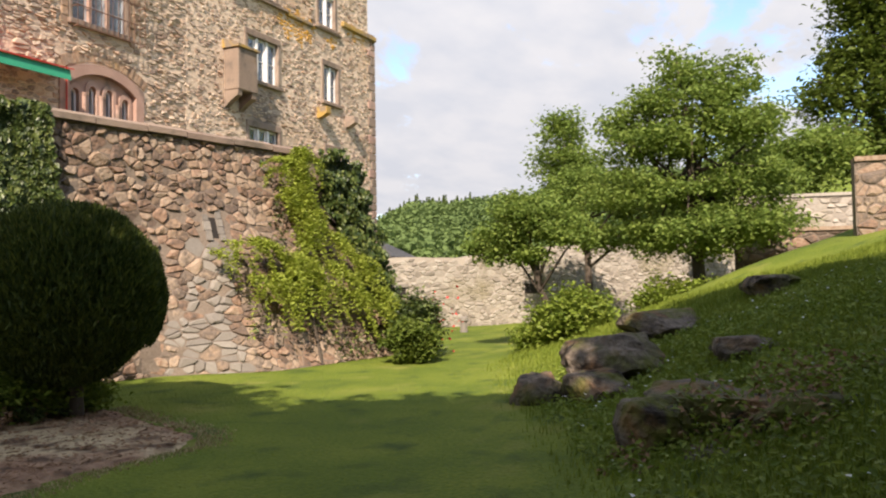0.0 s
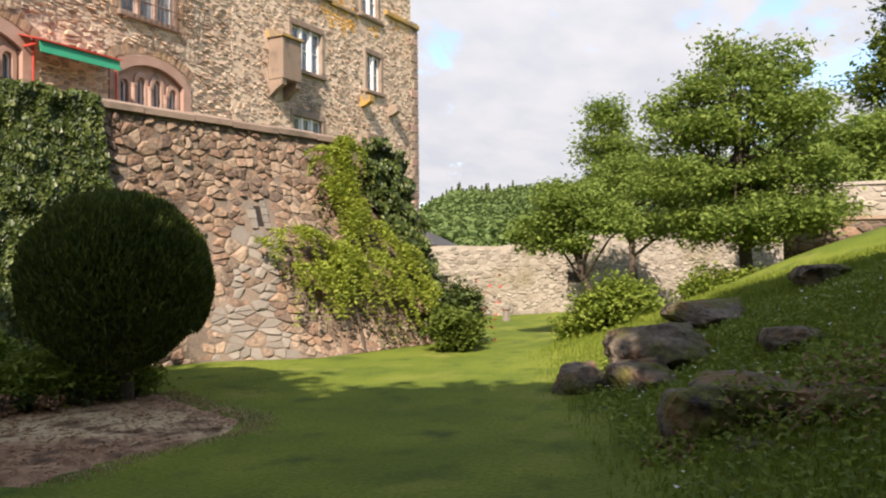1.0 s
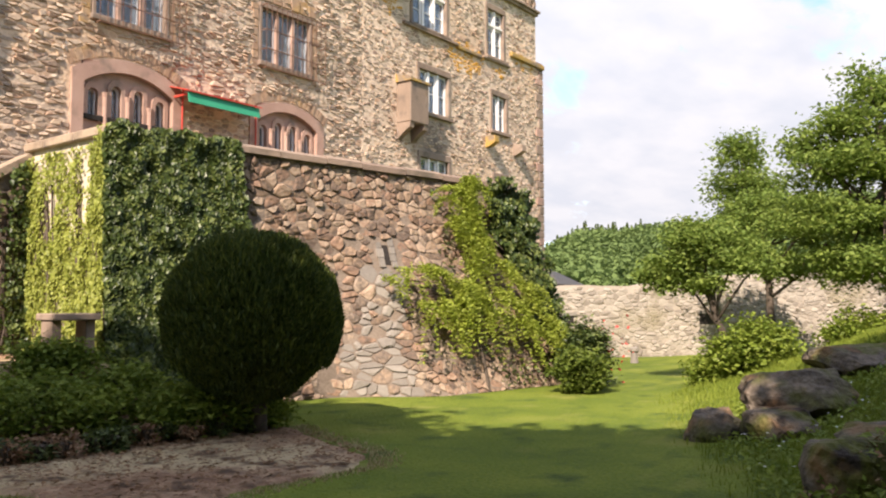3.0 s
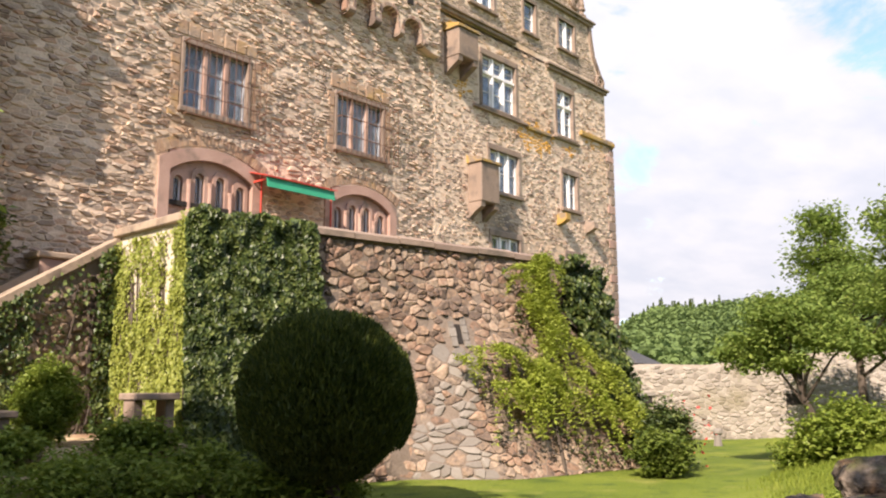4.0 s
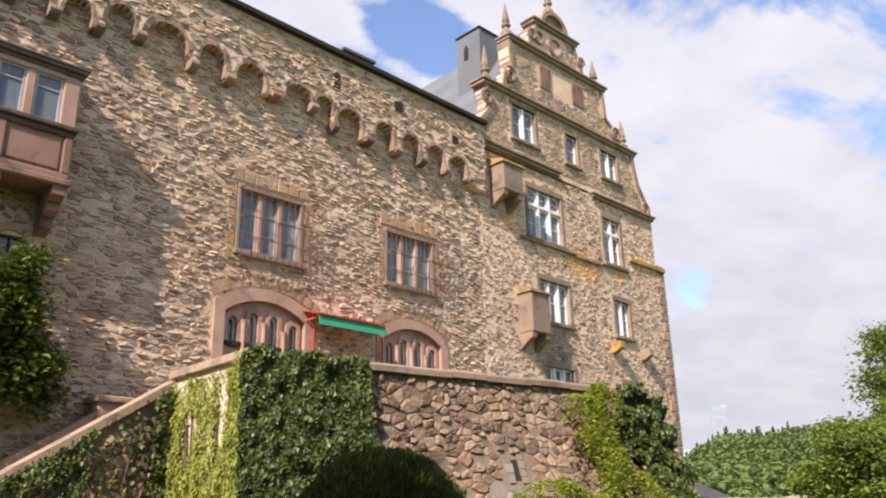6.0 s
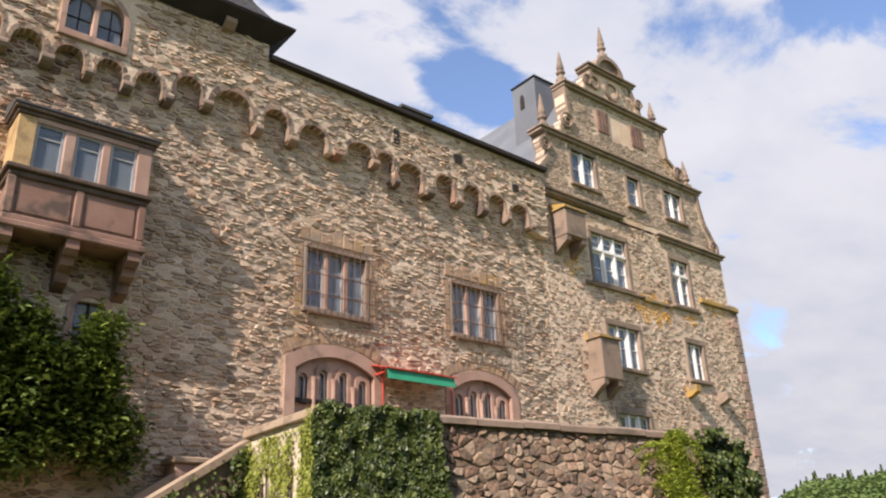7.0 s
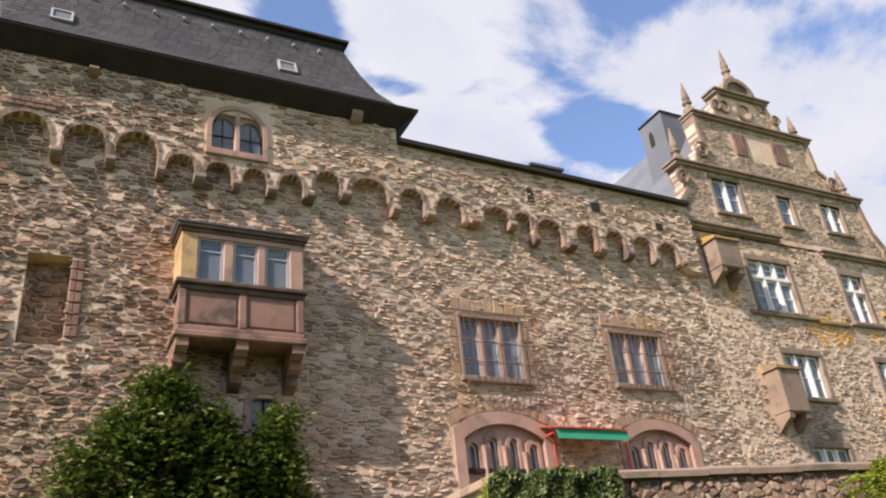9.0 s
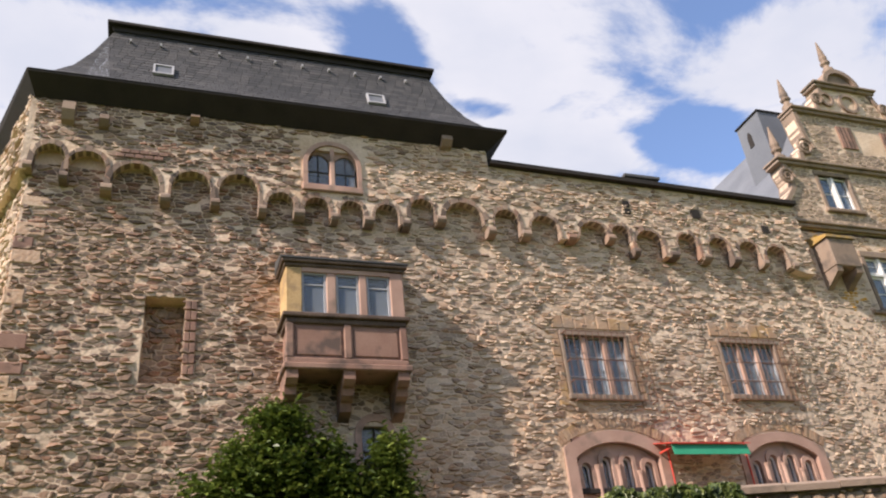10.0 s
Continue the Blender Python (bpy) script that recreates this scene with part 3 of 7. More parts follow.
def sheet_with_holes(g, x0, x1, z0, z1, holes, y0, y1):
    """A wall slab from y0 (front) to y1 with rectangular holes right through it, cut a little wide of their frames."""
    holes = [(a - 0.04, b + 0.04, max(c - 0.04, z0) if c > z0 else c, d + 0.04 if d < z1 else d) for a, b, c, d in holes]
    xs = sorted({x0, x1, *[h[0] for h in holes], *[h[1] for h in holes]})
    zs = sorted({z0, z1, *[h[2] for h in holes], *[h[3] for h in holes]})
    xs, zs = [x for x in xs if x0 <= x <= x1], [z for z in zs if z0 <= z <= z1]

    def solid(i, k):
        if not (0 <= i < len(xs) - 1 and 0 <= k < len(zs) - 1):
            return False
        cx, cz = (xs[i] + xs[i + 1]) / 2, (zs[k] + zs[k + 1]) / 2
        return not any(h[0] < cx < h[1] and h[2] < cz < h[3] for h in holes)
    for i in range(len(xs) - 1):
        for k in range(len(zs) - 1):
            if not solid(i, k):
                continue
            a, b, c, d = xs[i], xs[i + 1], zs[k], zs[k + 1]
            g.add([(a, y0, c), (b, y0, c), (b, y0, d), (a, y0, d)], [(0, 1, 2, 3)])
            g.add([(a, y1, c), (b, y1, c), (b, y1, d), (a, y1, d)], [(3, 2, 1, 0)])
            if not solid(i - 1, k):
                g.add([(a, y0, c), (a, y1, c), (a, y1, d), (a, y0, d)], [(3, 2, 1, 0)])
            if not solid(i + 1, k):
                g.add([(b, y0, c), (b, y1, c), (b, y1, d), (b, y0, d)], [(0, 1, 2, 3)])
            if not solid(i, k - 1):
                g.add([(a, y0, c), (b, y0, c), (b, y1, c), (a, y1, c)], [(3, 2, 1, 0)])
            if not solid(i, k + 1):
                g.add([(a, y0, d), (b, y0, d), (b, y1, d), (a, y1, d)], [(0, 1, 2, 3)])
    return g


def outside(rects):
    def skip(u, z, hu, hz):
        return any(a - 0.6 * hu < u < b + 0.6 * hu and c - 0.6 * hz < z < d + 0.6 * hz for a, b, c, d in rects)
    return skip


# ---- windows and fittings ----
FRONT = 16.0


def stone_window(parent, x0, x1, z0, z1, lights, stone, bars=M_WHITE, transom=0.0, y=FRONT, jamb=0.16, label="", cross=2, head=0.2, sill=True, deep=0.22, curtain=True, mullion=None):
    """A mullioned window in a stone surround: jambs, lintel, sill, mullions and framed panes set back in the hole."""
    win = part("window", Geo().box(x0 - jamb, x0, y - 0.035, y + deep, z0, z1, 0.012), stone, parent, label or "mullioned stone window")
    part("jamb", Geo().box(x1, x1 + jamb, y - 0.035, y + deep, z0, z1, 0.012), stone, win)
    part("lintel", Geo().box(x0 - jamb, x1 + jamb, y - 0.045, y + deep, z1, z1 + head, 0.015), stone, win)
    if sill:
        part("sill", Geo().box(x0 - jamb - 0.05, x1 + jamb + 0.05, y - 0.12, y + deep, z0 - 0.13, z0, 0.02), stone, win)
    step = (x1 - x0) / lights
    tops = [(z0, z1)] if not transom else [(z0, transom - 0.05), (transom + 0.05, z1)]
    for i in range(1, lights):
        part("mullion", Geo().box(x0 + i * step - 0.055, x0 + i * step + 0.055, y + 0.02, y + deep, z0, z1, 0.015), mullion or (bars if bars is M_WHITE else stone), win)
    if transom:
        part("transom", Geo().box(x0, x1, y + 0.015, y + deep, transom - 0.05, transom + 0.05, 0.012), bars if bars is M_WHITE else stone, win)
    for i in range(lights):
        for a, b in tops:
            l, r = x0 + i * step + 0.055 * (i > 0), x0 + (i + 1) * step - 0.055 * (i < lights - 1)
            t = 0.065 if bars is M_WHITE else 0.035
            fr = Geo().box(l, l + t, y + 0.09, y + 0.15, a, b).box(r - t, r, y + 0.09, y + 0.15, a, b).box(l + t, r - t, y + 0.09, y + 0.15, a, a + t).box(l + t, r - t, y + 0.09, y + 0.15, b - t, b)
            for k in range(1, cross + 1):
                zz = a + (b - a) * k / (cross + 1)
                fr.box(l + t, r - t, y + 0.10, y + 0.135, zz - 0.013, zz + 0.013)
            part("window_frame", fr, bars, win)
            p = part("pane", Geo().box(l + t, r - t, y + 0.115, y + 0.123, a + t, b - t), M_GLASS, win)
            p.visible_shadow = False
            # added pale sheet close behind the glass, lightens the panes
            if curtain:
                part("curtain", Geo().box(l, r, y + deep - 0.05, y + deep - 0.04, a, b - 0.25 * (b - a) * ((i * 7 + int(x0 * 3)) % 3 == 0)), M_PANE_BACKING, win, "pale sheet behind the panes")
    return win


def arch_line(x0, x1, zs, zt, n=12):
    """Points of a round or segmental arch from its left springing to its right one."""
    w, h = (x1 - x0) / 2, zt - zs
    r = (w * w + h * h) / (2 * h)
    a = math.asin(min(1.0, w / r)) if h <= w else math.pi / 2
    cx = (x0 + x1) / 2
    if h >= w:                                          # stilted: straight sides, round head
        s = h - w
        return [(cx - w, zs)] + [(cx - w * math.cos(math.pi * k / (n - 2)), zs + s + w * math.sin(math.pi * k / (n - 2))) for k in range(n - 1)] + [(cx + w, zs)]
    return [(cx + r * math.sin(-a + 2 * a * k / n), zt - r + r * math.cos(-a + 2 * a * k / n)) for k in range(n + 1)]


def band(g, outer, inner, y0, y1):
    """A ribbon of thickness between two lines of equal length in x, z."""
    n = len(outer)
    v = [(x, y0, z) for x, z in outer] + [(x, y0, z) for x, z in inner] + [(x, y1, z) for x, z in outer] + [(x, y1, z) for x, z in inner]
    f = []
    for i in range(n - 1):
        f += [(i, i + n, i + n + 1, i + 1), (i + n, i + 3 * n, i + 3 * n + 1, i + n + 1), (i, i + 1, i + 2 * n + 1, i + 2 * n), (i + 2 * n, i + 2 * n + 1, i + 3 * n + 1, i + 3 * n)]
    f += [(0, 2 * n, 3 * n, n), (n - 1, 2 * n - 1, 4 * n - 1, 3 * n - 1)]
    return g.add(v, f)


# ---- the long castle wing with its tower ----
wing = thing("castle_wing", (2.0, 17.0, 0), "long brown rubble-stone castle wing with arched corbel table and slate roofs", "castle")
ARCHES = [(-2.85, -2.25, 12.45, 13.1), (-2.2, -1.42, 12.25, 13.02), (-1.3, -0.3, 12.05, 12.82), (-0.05, 0.79, 11.92, 12.76), (0.97, 1.84, 11.95, 12.8),
          (2.03, 2.64, 11.86, 12.41), (2.87, 3.46, 11.84, 12.37), (3.70, 4.27, 11.82, 12.36), (4.54, 5.13, 11.81, 12.35), (5.43, 6.05, 12.02, 12.62),
          (6.31, 7.32, 12.05, 12.64), (7.61, 8.28, 11.82, 12.55), (8.58, 9.39, 11.84, 12.47), (9.96, 10.80, 11.93, 12.44), (10.9, 11.45, 11.95, 12.4),
          (11.59, 12.43, 11.58, 12.32), (12.89, 13.54, 11.6, 12.34), (13.88, 14.56, 11.59, 12.3), (14.85, 15.53, 11.58, 12.27), (15.75, 16.46, 11.56, 12.2)]
UP = 15.72                                         # front of the overhanging upper wall
WL, WR, TR = -2.95, 17.3, 7.65                     # west corner, east end, east end of the tower
SKEW = 0.36                                        # how far the tower's west side swings out
HOLES = [(2.96, 4.15, 12.7, 13.75)]
LOW_HOLES = [(9.06, 10.72, 7.76, 9.27), (13.54, 15.18, 7.84, 9.26), (8.82, 10.95, 4.6, 6.74), (13.42, 15.46, 4.6, 6.74), (4.02, 4.60, 4.9, 6.95)]
NICHE = (-0.34, 0.38, 7.85, 9.68)


def lower_edge():
    """The bottom line of the overhanging wall, arch by arch."""
    pts = [(WL, ARCHES[0][2])]
    for a, b, zs, zt in ARCHES:
        pts += [(a, zs - 0.02)] + arch_line(a, b, zs, zt, 10) + [(b, zs - 0.02)]
    return pts + [(WR - 0.35, 11.4), (WR - 0.02, 11.4)]


def build_wing_walls():
    g = Geo()
    sheet_with_holes(g, WL, WR, -0.3, 13.5, LOW_HOLES + [NICHE, HOLES[0]], FRONT, FRONT + 0.8)
    sheet_with_holes(g, WL, TR, 13.5, 14.9, HOLES, FRONT, FRONT + 0.8)
    g.box(NICHE[0] - 0.05, NICHE[1] + 0.05, FRONT + 0.40, FRONT + 0.8, NICHE[2] - 0.05, NICHE[3] + 0.05)
    g.add([(x - SKEW * (y - FRONT), y, z) for z in (-0.3, 14.9) for x, y in ((WL, FRONT), (WL + 0.8, FRONT + 0.01), (WL + 0.8, 24.0), (WL, 24.0))],
          [(3, 2, 1, 0), (4, 5, 6, 7), (0, 1, 5, 4), (1, 2, 6, 5), (2, 3, 7, 6), (3, 0, 4, 7)])
    g.box(TR - 0.8, TR, FRONT + 0.8, 24.0, 10, 14.9)
    g.box(WL + 0.8, WR, 24.0, 24.6, -0.3, 13.4)
    # added dark sheets that paint unlit rooms behind the wing's windows
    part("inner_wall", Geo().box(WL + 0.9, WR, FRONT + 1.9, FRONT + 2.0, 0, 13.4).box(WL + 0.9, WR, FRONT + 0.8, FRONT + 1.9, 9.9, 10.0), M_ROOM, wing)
    part("wall", g, M_MORTAR, wing, "rubble wall of thin brown and grey stones in pale mortar")
    # the overhanging upper wall
    edge = lower_edge()
    g = Geo()

    def top(x):
        return 14.75 if x < TR else 13.88 - 0.02 * (x - TR)
    keys = sorted({TR - 0.001, TR + 0.001, *[x for x, _ in edge], 2.96, 4.15})
    ex = np.array([p[0] for p in edge]); ez = np.array([p[1] for p in edge])
    xs = [x for x in keys if WL <= x <= WR]
    for a, b in zip(xs[:-1], xs[1:]):
        if b - a < 1e-6:
            continue
        m = (a + b) / 2
        za, zb = np.interp(a + 1e-5, ex, ez), np.interp(b - 1e-5, ex, ez)
        ta, tb = (top(a), top(b)) if m > TR else (top(m), top(m))
        spans = [(za, zb, ta, tb)]
        if 2.96 < m < 4.15:
            spans = [(za, zb, 12.7, 12.7), (13.75, 13.75, ta, tb)]
        for p, q, r, s in spans:
            g.add([(a, UP, p), (b, UP, q), (b, UP, s), (a, UP, r)], [(0, 1, 2, 3)])
            g.add([(a, UP, p), (b, UP, q), (b, FRONT, q), (a, FRONT, p)], [(3, 2, 1, 0)])
    part("parapet_return", Geo().add([(x - SKEW * (y - UP), y, z) for z in (12.4, 14.75) for x, y in ((WL - 0.14, UP), (WL, UP + 0.01), (WL, 24.0), (WL - 0.14, 24.0))],
                                     [(3, 2, 1, 0), (4, 5, 6, 7), (0, 1, 5, 4), (1, 2, 6, 5), (2, 3, 7, 6), (3, 0, 4, 7)]), M_MORTAR, wing)
    g.add([(TR, UP, 13.4), (TR, FRONT + 0.1, 13.4), (TR, FRONT + 0.1, 14.75), (TR, UP, 14.75)], [(0, 1, 2, 3)])
    for x in (2.96, 4.15):
        g.add([(x, UP, 12.7), (x, FRONT, 12.7), (x, FRONT, 13.75), (x, UP, 13.75)], [(0, 1, 2, 3)])
    bm = bmesh.new()
    vs = [bm.verts.new(p) for p in g.v]
    for q in g.f:
        bm.faces.new([vs[i] for i in q])
    bmesh.ops.remove_doubles(bm, verts=bm.verts[:], dist=0.002)
    bm.verts.index_update()
    g = Geo().add([q.co for q in bm.verts], [[q.index for q in f.verts] for f in bm.faces])
    bm.free()
    part("parapet", g, M_MORTAR, wing, "overhanging upper wall carried on small round arches")
    # hanging corbels between the arches
    rng = np.random.default_rng(3)
    spots = [(ARCHES[0][0] - 0.12, 12.45)]
    for (a, b, zs, _), (c, d, zs2, _) in zip(ARCHES[:-1], ARCHES[1:]):
        spots.append(((b + c) / 2, min(zs, zs2)))
    spots.append((16.62, 11.55))
    for x, z in spots:
        w, dz, q = rng.uniform(0.10, 0.16), rng.uniform(0.8, 1.3), rng.uniform(-0.04, 0.04)
        prof = [(UP - 0.02, z + 0.16), (UP - 0.06, z + 0.10), (UP - 0.07, z + 0.03 * dz), (UP - 0.02, z - 0.03 * dz), (UP + 0.08, z - 0.06 * dz), (FRONT - 0.05, z - 0.05 * dz), (FRONT + 0.05, z - 0.03), (FRONT + 0.05, z + 0.16)]
        n = len(prof)
        v = [(x + q + k * w * (0.82 if e else 1.0), y + 0.02 * e, zz) for k, e in ((-1, 1), (-0.8, 0), (0.8, 0), (1, 1)) for y, zz in prof]
        f = [tuple(range(n)), tuple(range(4 * n - 1, 3 * n - 1, -1))]
        f += [(a * n + i, (a + 1) * n + i, (a + 1) * n + (i + 1) % n, a * n + (i + 1) % n) for a in range(3) for i in range(n)]
        part("corbel", Geo().add(v, f), M_VOUSSOIR if rng.random() < 0.6 else M_BUFF, wing)
    # voussoirs round the arches
    for a, b, zs, zt in ARCHES:
        g = Geo()
        inner, n = arch_line(a, b, zs, zt, 9), 9
        cx, cz = (a + b) / 2, zs
        outer = [(cx + (x - cx) * 1.0 + (x - cx) / max(0.2, math.hypot(x - cx, z - cz)) * 0.10, z + (z - cz) / max(0.2, math.hypot(x - cx, z - cz)) * 0.10 + 0.01) for x, z in inner]
        for k in range(n):
            i0, i1, o0, o1 = [np.array(p) for p in (inner[k], inner[k + 1], outer[k], outer[k + 1])]
            e = 0.06
            if np.hypot(*(i1 - i0)) > 0.02:
                ln = rng.uniform(0.5, 1.5)
                o0, o1 = i0 + (o0 - i0) * ln, i1 + (o1 - i1) * ln
                part("voussoir", band(Geo(), [tuple(o0 + (o1 - o0) * e), tuple(o1 - (o1 - o0) * e)], [tuple(i0 + (i1 - i0) * e), tuple(i1 - (i1 - i0) * e)], UP - rng.uniform(0.0, 0.035), UP + 0.2), M_VOUSSOIR, wing)



def build_wing_stones():
    rng = np.random.default_rng(11)
    pad = [(8.55, 11.35, 4.0, 7.0), (13.2, 15.75, 4.0, 6.98), (8.95, 10.86, 7.62, 9.5), (13.42, 15.30, 7.7, 9.5), (3.90, 4.75, 4.0, 7.05), NICHE]
    low = rubble(WL + 0.02, WR, 0.4, 12.75, 0.082, 0.185, outside(pad), rng, gap=0.022, depth=(0.0, 0.046), lost=0.08)

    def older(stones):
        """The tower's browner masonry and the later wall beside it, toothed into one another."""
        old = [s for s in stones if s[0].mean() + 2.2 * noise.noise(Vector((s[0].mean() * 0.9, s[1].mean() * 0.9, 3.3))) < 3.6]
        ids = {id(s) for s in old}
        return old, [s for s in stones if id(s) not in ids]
    
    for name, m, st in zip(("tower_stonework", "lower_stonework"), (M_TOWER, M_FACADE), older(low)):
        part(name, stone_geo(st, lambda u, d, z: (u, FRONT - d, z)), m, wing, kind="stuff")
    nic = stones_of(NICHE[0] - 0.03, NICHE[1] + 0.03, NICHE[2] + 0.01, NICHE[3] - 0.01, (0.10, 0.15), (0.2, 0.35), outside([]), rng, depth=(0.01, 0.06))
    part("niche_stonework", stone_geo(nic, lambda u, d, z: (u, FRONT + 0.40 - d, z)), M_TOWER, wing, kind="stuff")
    edge = lower_edge()
    ex, ez = np.array([p[0] for p in edge]), np.array([p[1] for p in edge])
    win = outside([(2.78, 4.33, 12.5, 14.15)])

    def skip(u, z, hu, hz):
        zmax = 14.7 if u < TR - hu * 0.5 else 13.84 - 0.02 * (u - TR)
        under = max(np.interp(u + k * hu, ex, ez) for k in (-1, -0.5, 0, 0.5, 1))
        inarch = any(a - hu < u < b + hu for a, b, _, _ in ARCHES)
        return win(u, z, hu, hz) or z + hz > zmax or z - hz < under + (0.05 if inarch else 0.0)
    up = rubble(WL - 0.02, WR, 11.5, 14.75, 0.082, 0.185, skip, rng, gap=0.022, depth=(0.0, 0.046), lost=0.08)
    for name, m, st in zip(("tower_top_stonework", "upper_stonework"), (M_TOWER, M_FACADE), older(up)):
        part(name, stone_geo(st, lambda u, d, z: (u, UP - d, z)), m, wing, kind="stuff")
    side = rubble(0.0, 7.9, 0.4, 14.6, 0.095, 0.26, outside([]), rng, depth=(0.005, 0.06))

    def on_side(u, d, z):
        y0 = UP if z > 12.4 else FRONT
        return (WL - 0.95 * d - (0.14 if z > 12.4 else 0) - SKEW * u, y0 + u - 0.33 * d, z)
    part("side_stonework", stone_geo(side, on_side), M_FACADE, wing, kind="stuff")
    # sawn-off beam stubs under the eave
    for x, z, w, h in ((-2.3, 13.9, 0.13, 0.28), (-1.56, 13.74, 0.10, 0.16), (6.51, 14.36, 0.14, 0.18), (0.35, 14.1, 0.10, 0.09)):
        part("beam_stub", Geo().prism_x([(UP - 0.26, z + h * 0.8), (UP - 0.28, z), (UP - 0.14, z - h * 0.7), (UP + 0.05, z - h), (UP + 0.05, z + h)], x - w, x + w), M_VOUSSOIR, wing)
    # dressed quoins up the west corner
    z = 2.0
    k = 0
    while z < 12.2:
        hq = rng.uniform(0.24, 0.36)
        wq = 0.34 if k % 2 else 0.52
        if rng.random() < 0.6:
            part("quoin", Geo().box(WL - 0.035, WL + wq, FRONT - 0.035, FRONT + 0.86 - wq, z, z + hq - 0.02, 0.02), M_RED if rng.random() < 0.35 else M_FACADE, wing)
        z += hq
        k += 1
    # red brick patches and the niche's jamb
    for bx, bz, n in ((-1.25, 12.93, 5), (0.42, 8.0, 7)):
        for i in range(n):
            for j in range(2):
                if bx < 0:
                    x, z2, y = bx + i * 0.2 + 0.1 * j, bz + j * 0.12, UP
                else:
                    x, z2, y = bx + j * 0.12, bz + i * 0.24, FRONT
                part("brick", Geo().box(x, x + (0.18 if bx < 0 else 0.11), y - 0.05, y + 0.05, z2, z2 + (0.10 if bx < 0 else 0.2), 0.012), M_RED, wing)


def build_wing_windows():
    for k, (x0, x1, z0, z1) in enumerate(LOW_HOLES[:2]):
        win = stone_window(wing, x0, x1, z0, z1, 3, M_COPING, bars=M_LEAD, jamb=0.09, label="three-light sandstone window behind a rusty iron grille", head=0.12, mullion=M_PINK)
        # grille standing off the wall, wider than the window
        g = Geo()
        gx0, gx1, gz0, gz1, yy = x0 - 0.02, x1 + 0.42, z0 - 0.20, z1 + 0.05, FRONT - 0.22
        n = 12
        for i in range(n + 1):
            x = gx0 + (gx1 - gx0) * i / n
            g.box(x - 0.006, x + 0.006, yy - 0.006, yy + 0.006, gz0, gz1)
        for z in (gz0 + 0.02, gz0 + 0.5, gz0 + 1.0, gz1 - 0.02):
            g.box(gx0, gx1, yy - 0.014, yy - 0.004, z - 0.012, z + 0.012)
            for x in (gx0, gx1):
                g.box(x - 0.012, x + 0.012, yy, FRONT + 0.05, z - 0.012, z + 0.012)
        part("grille", g, M_IRON, win, "rusty wrought-iron window grille")
        # warm dressed stones above and beside
        rng = np.random.default_rng(20 + k)
        for i in range(7):
            w = (x1 - x0 + 0.5) / 7
            part("relieving_stone", Geo().box(x0 - 0.25 + i * w, x0 - 0.25 + (i + 1) * w - 0.006, FRONT - rng.uniform(0.02, 0.04), FRONT + 0.1, z1 + 0.18, z1 + 0.18 + rng.uniform(0.28, 0.42), 0.02), M_OCHRE, win)
        z = z0 - 0.25
        while z < z1:
            hq = rng.uniform(0.16, 0.3)
            for x, sgn in ((x0 - 0.11, -1), (x1 + 0.11, 1)):
                w = rng.uniform(0.12, 0.3)
                a, b = (x - w, x - 0.01) if sgn < 0 else (x + 0.01, x + w)
                part("side_stone", Geo().box(a, b, FRONT - rng.uniform(0.02, 0.035), FRONT + 0.1, z, z + hq - 0.006, 0.014), M_OCHRE, win)
            z += hq
    # two-light pointed window high in the tower
    x0, x1, z0, z1 = HOLES[0]
    win = part("window", band(Geo(), [(x0 - 0.11, z0 - 0.12)] + arch_line(x0 - 0.11, x1 + 0.11, 13.35, 14.02, 12) + [(x1 + 0.11, z0 - 0.12)],
                              [(x0, z0 + 0.02)] + arch_line(x0, x1, 13.35, 13.9, 12) + [(x1, z0 + 0.02)], UP - 0.05, UP + 0.3), M_PINK, wing, "two-light arched window in pink sandstone")
    part("sill", Geo().box(x0 - 0.13, x1 + 0.13, UP - 0.08, UP + 0.3, z0 - 0.16, z0 + 0.02, 0.02), M_PINK, win)
    part("mullion", Geo().box(3.5, 3.62, UP - 0.01, UP + 0.2, z0, 13.85, 0.02), M_PINK, win)
    for a, b in ((x0, 3.5), (3.62, x1)):
        pl = [(a + 0.02, z0 + 0.02), (b - 0.02, z0 + 0.02)] + [(x, z) for x, z in reversed(arch_line(a + 0.02, b - 0.02, 13.3, 13.68, 8))]
        part("pane", Geo().prism(pl, UP + 0.12, UP + 0.13), M_GLASS, win).visible_shadow = False
        part("leading", Geo().box((a + b) / 2 - 0.012, (a + b) / 2 + 0.012, UP + 0.10, UP + 0.115, z0, 13.65).box(a, b, UP + 0.10, UP + 0.115, 13.15, 13.175), M_WOOD_SHADE, win)
    sp = [(x0 - 0.02, 13.3)] + arch_line(x0, x1, 13.35, 13.9, 12) + [(x1 + 0.02, 13.3), (x1 - 0.02, 13.3)] + list(reversed(arch_line(3.62, x1 - 0.02, 13.3, 13.68, 8))) + list(reversed(arch_line(x0 + 0.02, 3.5, 13.3, 13.68, 8)))
    part("tracery", Geo().prism(list(reversed(sp)), UP + 0.08, UP + 0.2), M_PINK, win)
    # segment-headed door window under the bay
    a, b, c, d = LOW_HOLES[4]
    win = part("window", band(Geo(), [(a - 0.14, c)] + arch_line(a - 0.14, b + 0.14, d - 0.1, d + 0.3, 10) + [(b + 0.14, c)], [(a, c)] + arch_line(a, b, d - 0.1, d + 0.14, 10) + [(b, c)], FRONT - 0.04, FRONT + 0.3),
               M_PINK, wing, "round-headed window with a dark frame")
    part("pane", Geo().box(a, b, FRONT + 0.14, FRONT + 0.15, c, d + 0.1), M_GLASS, win).visible_shadow = False
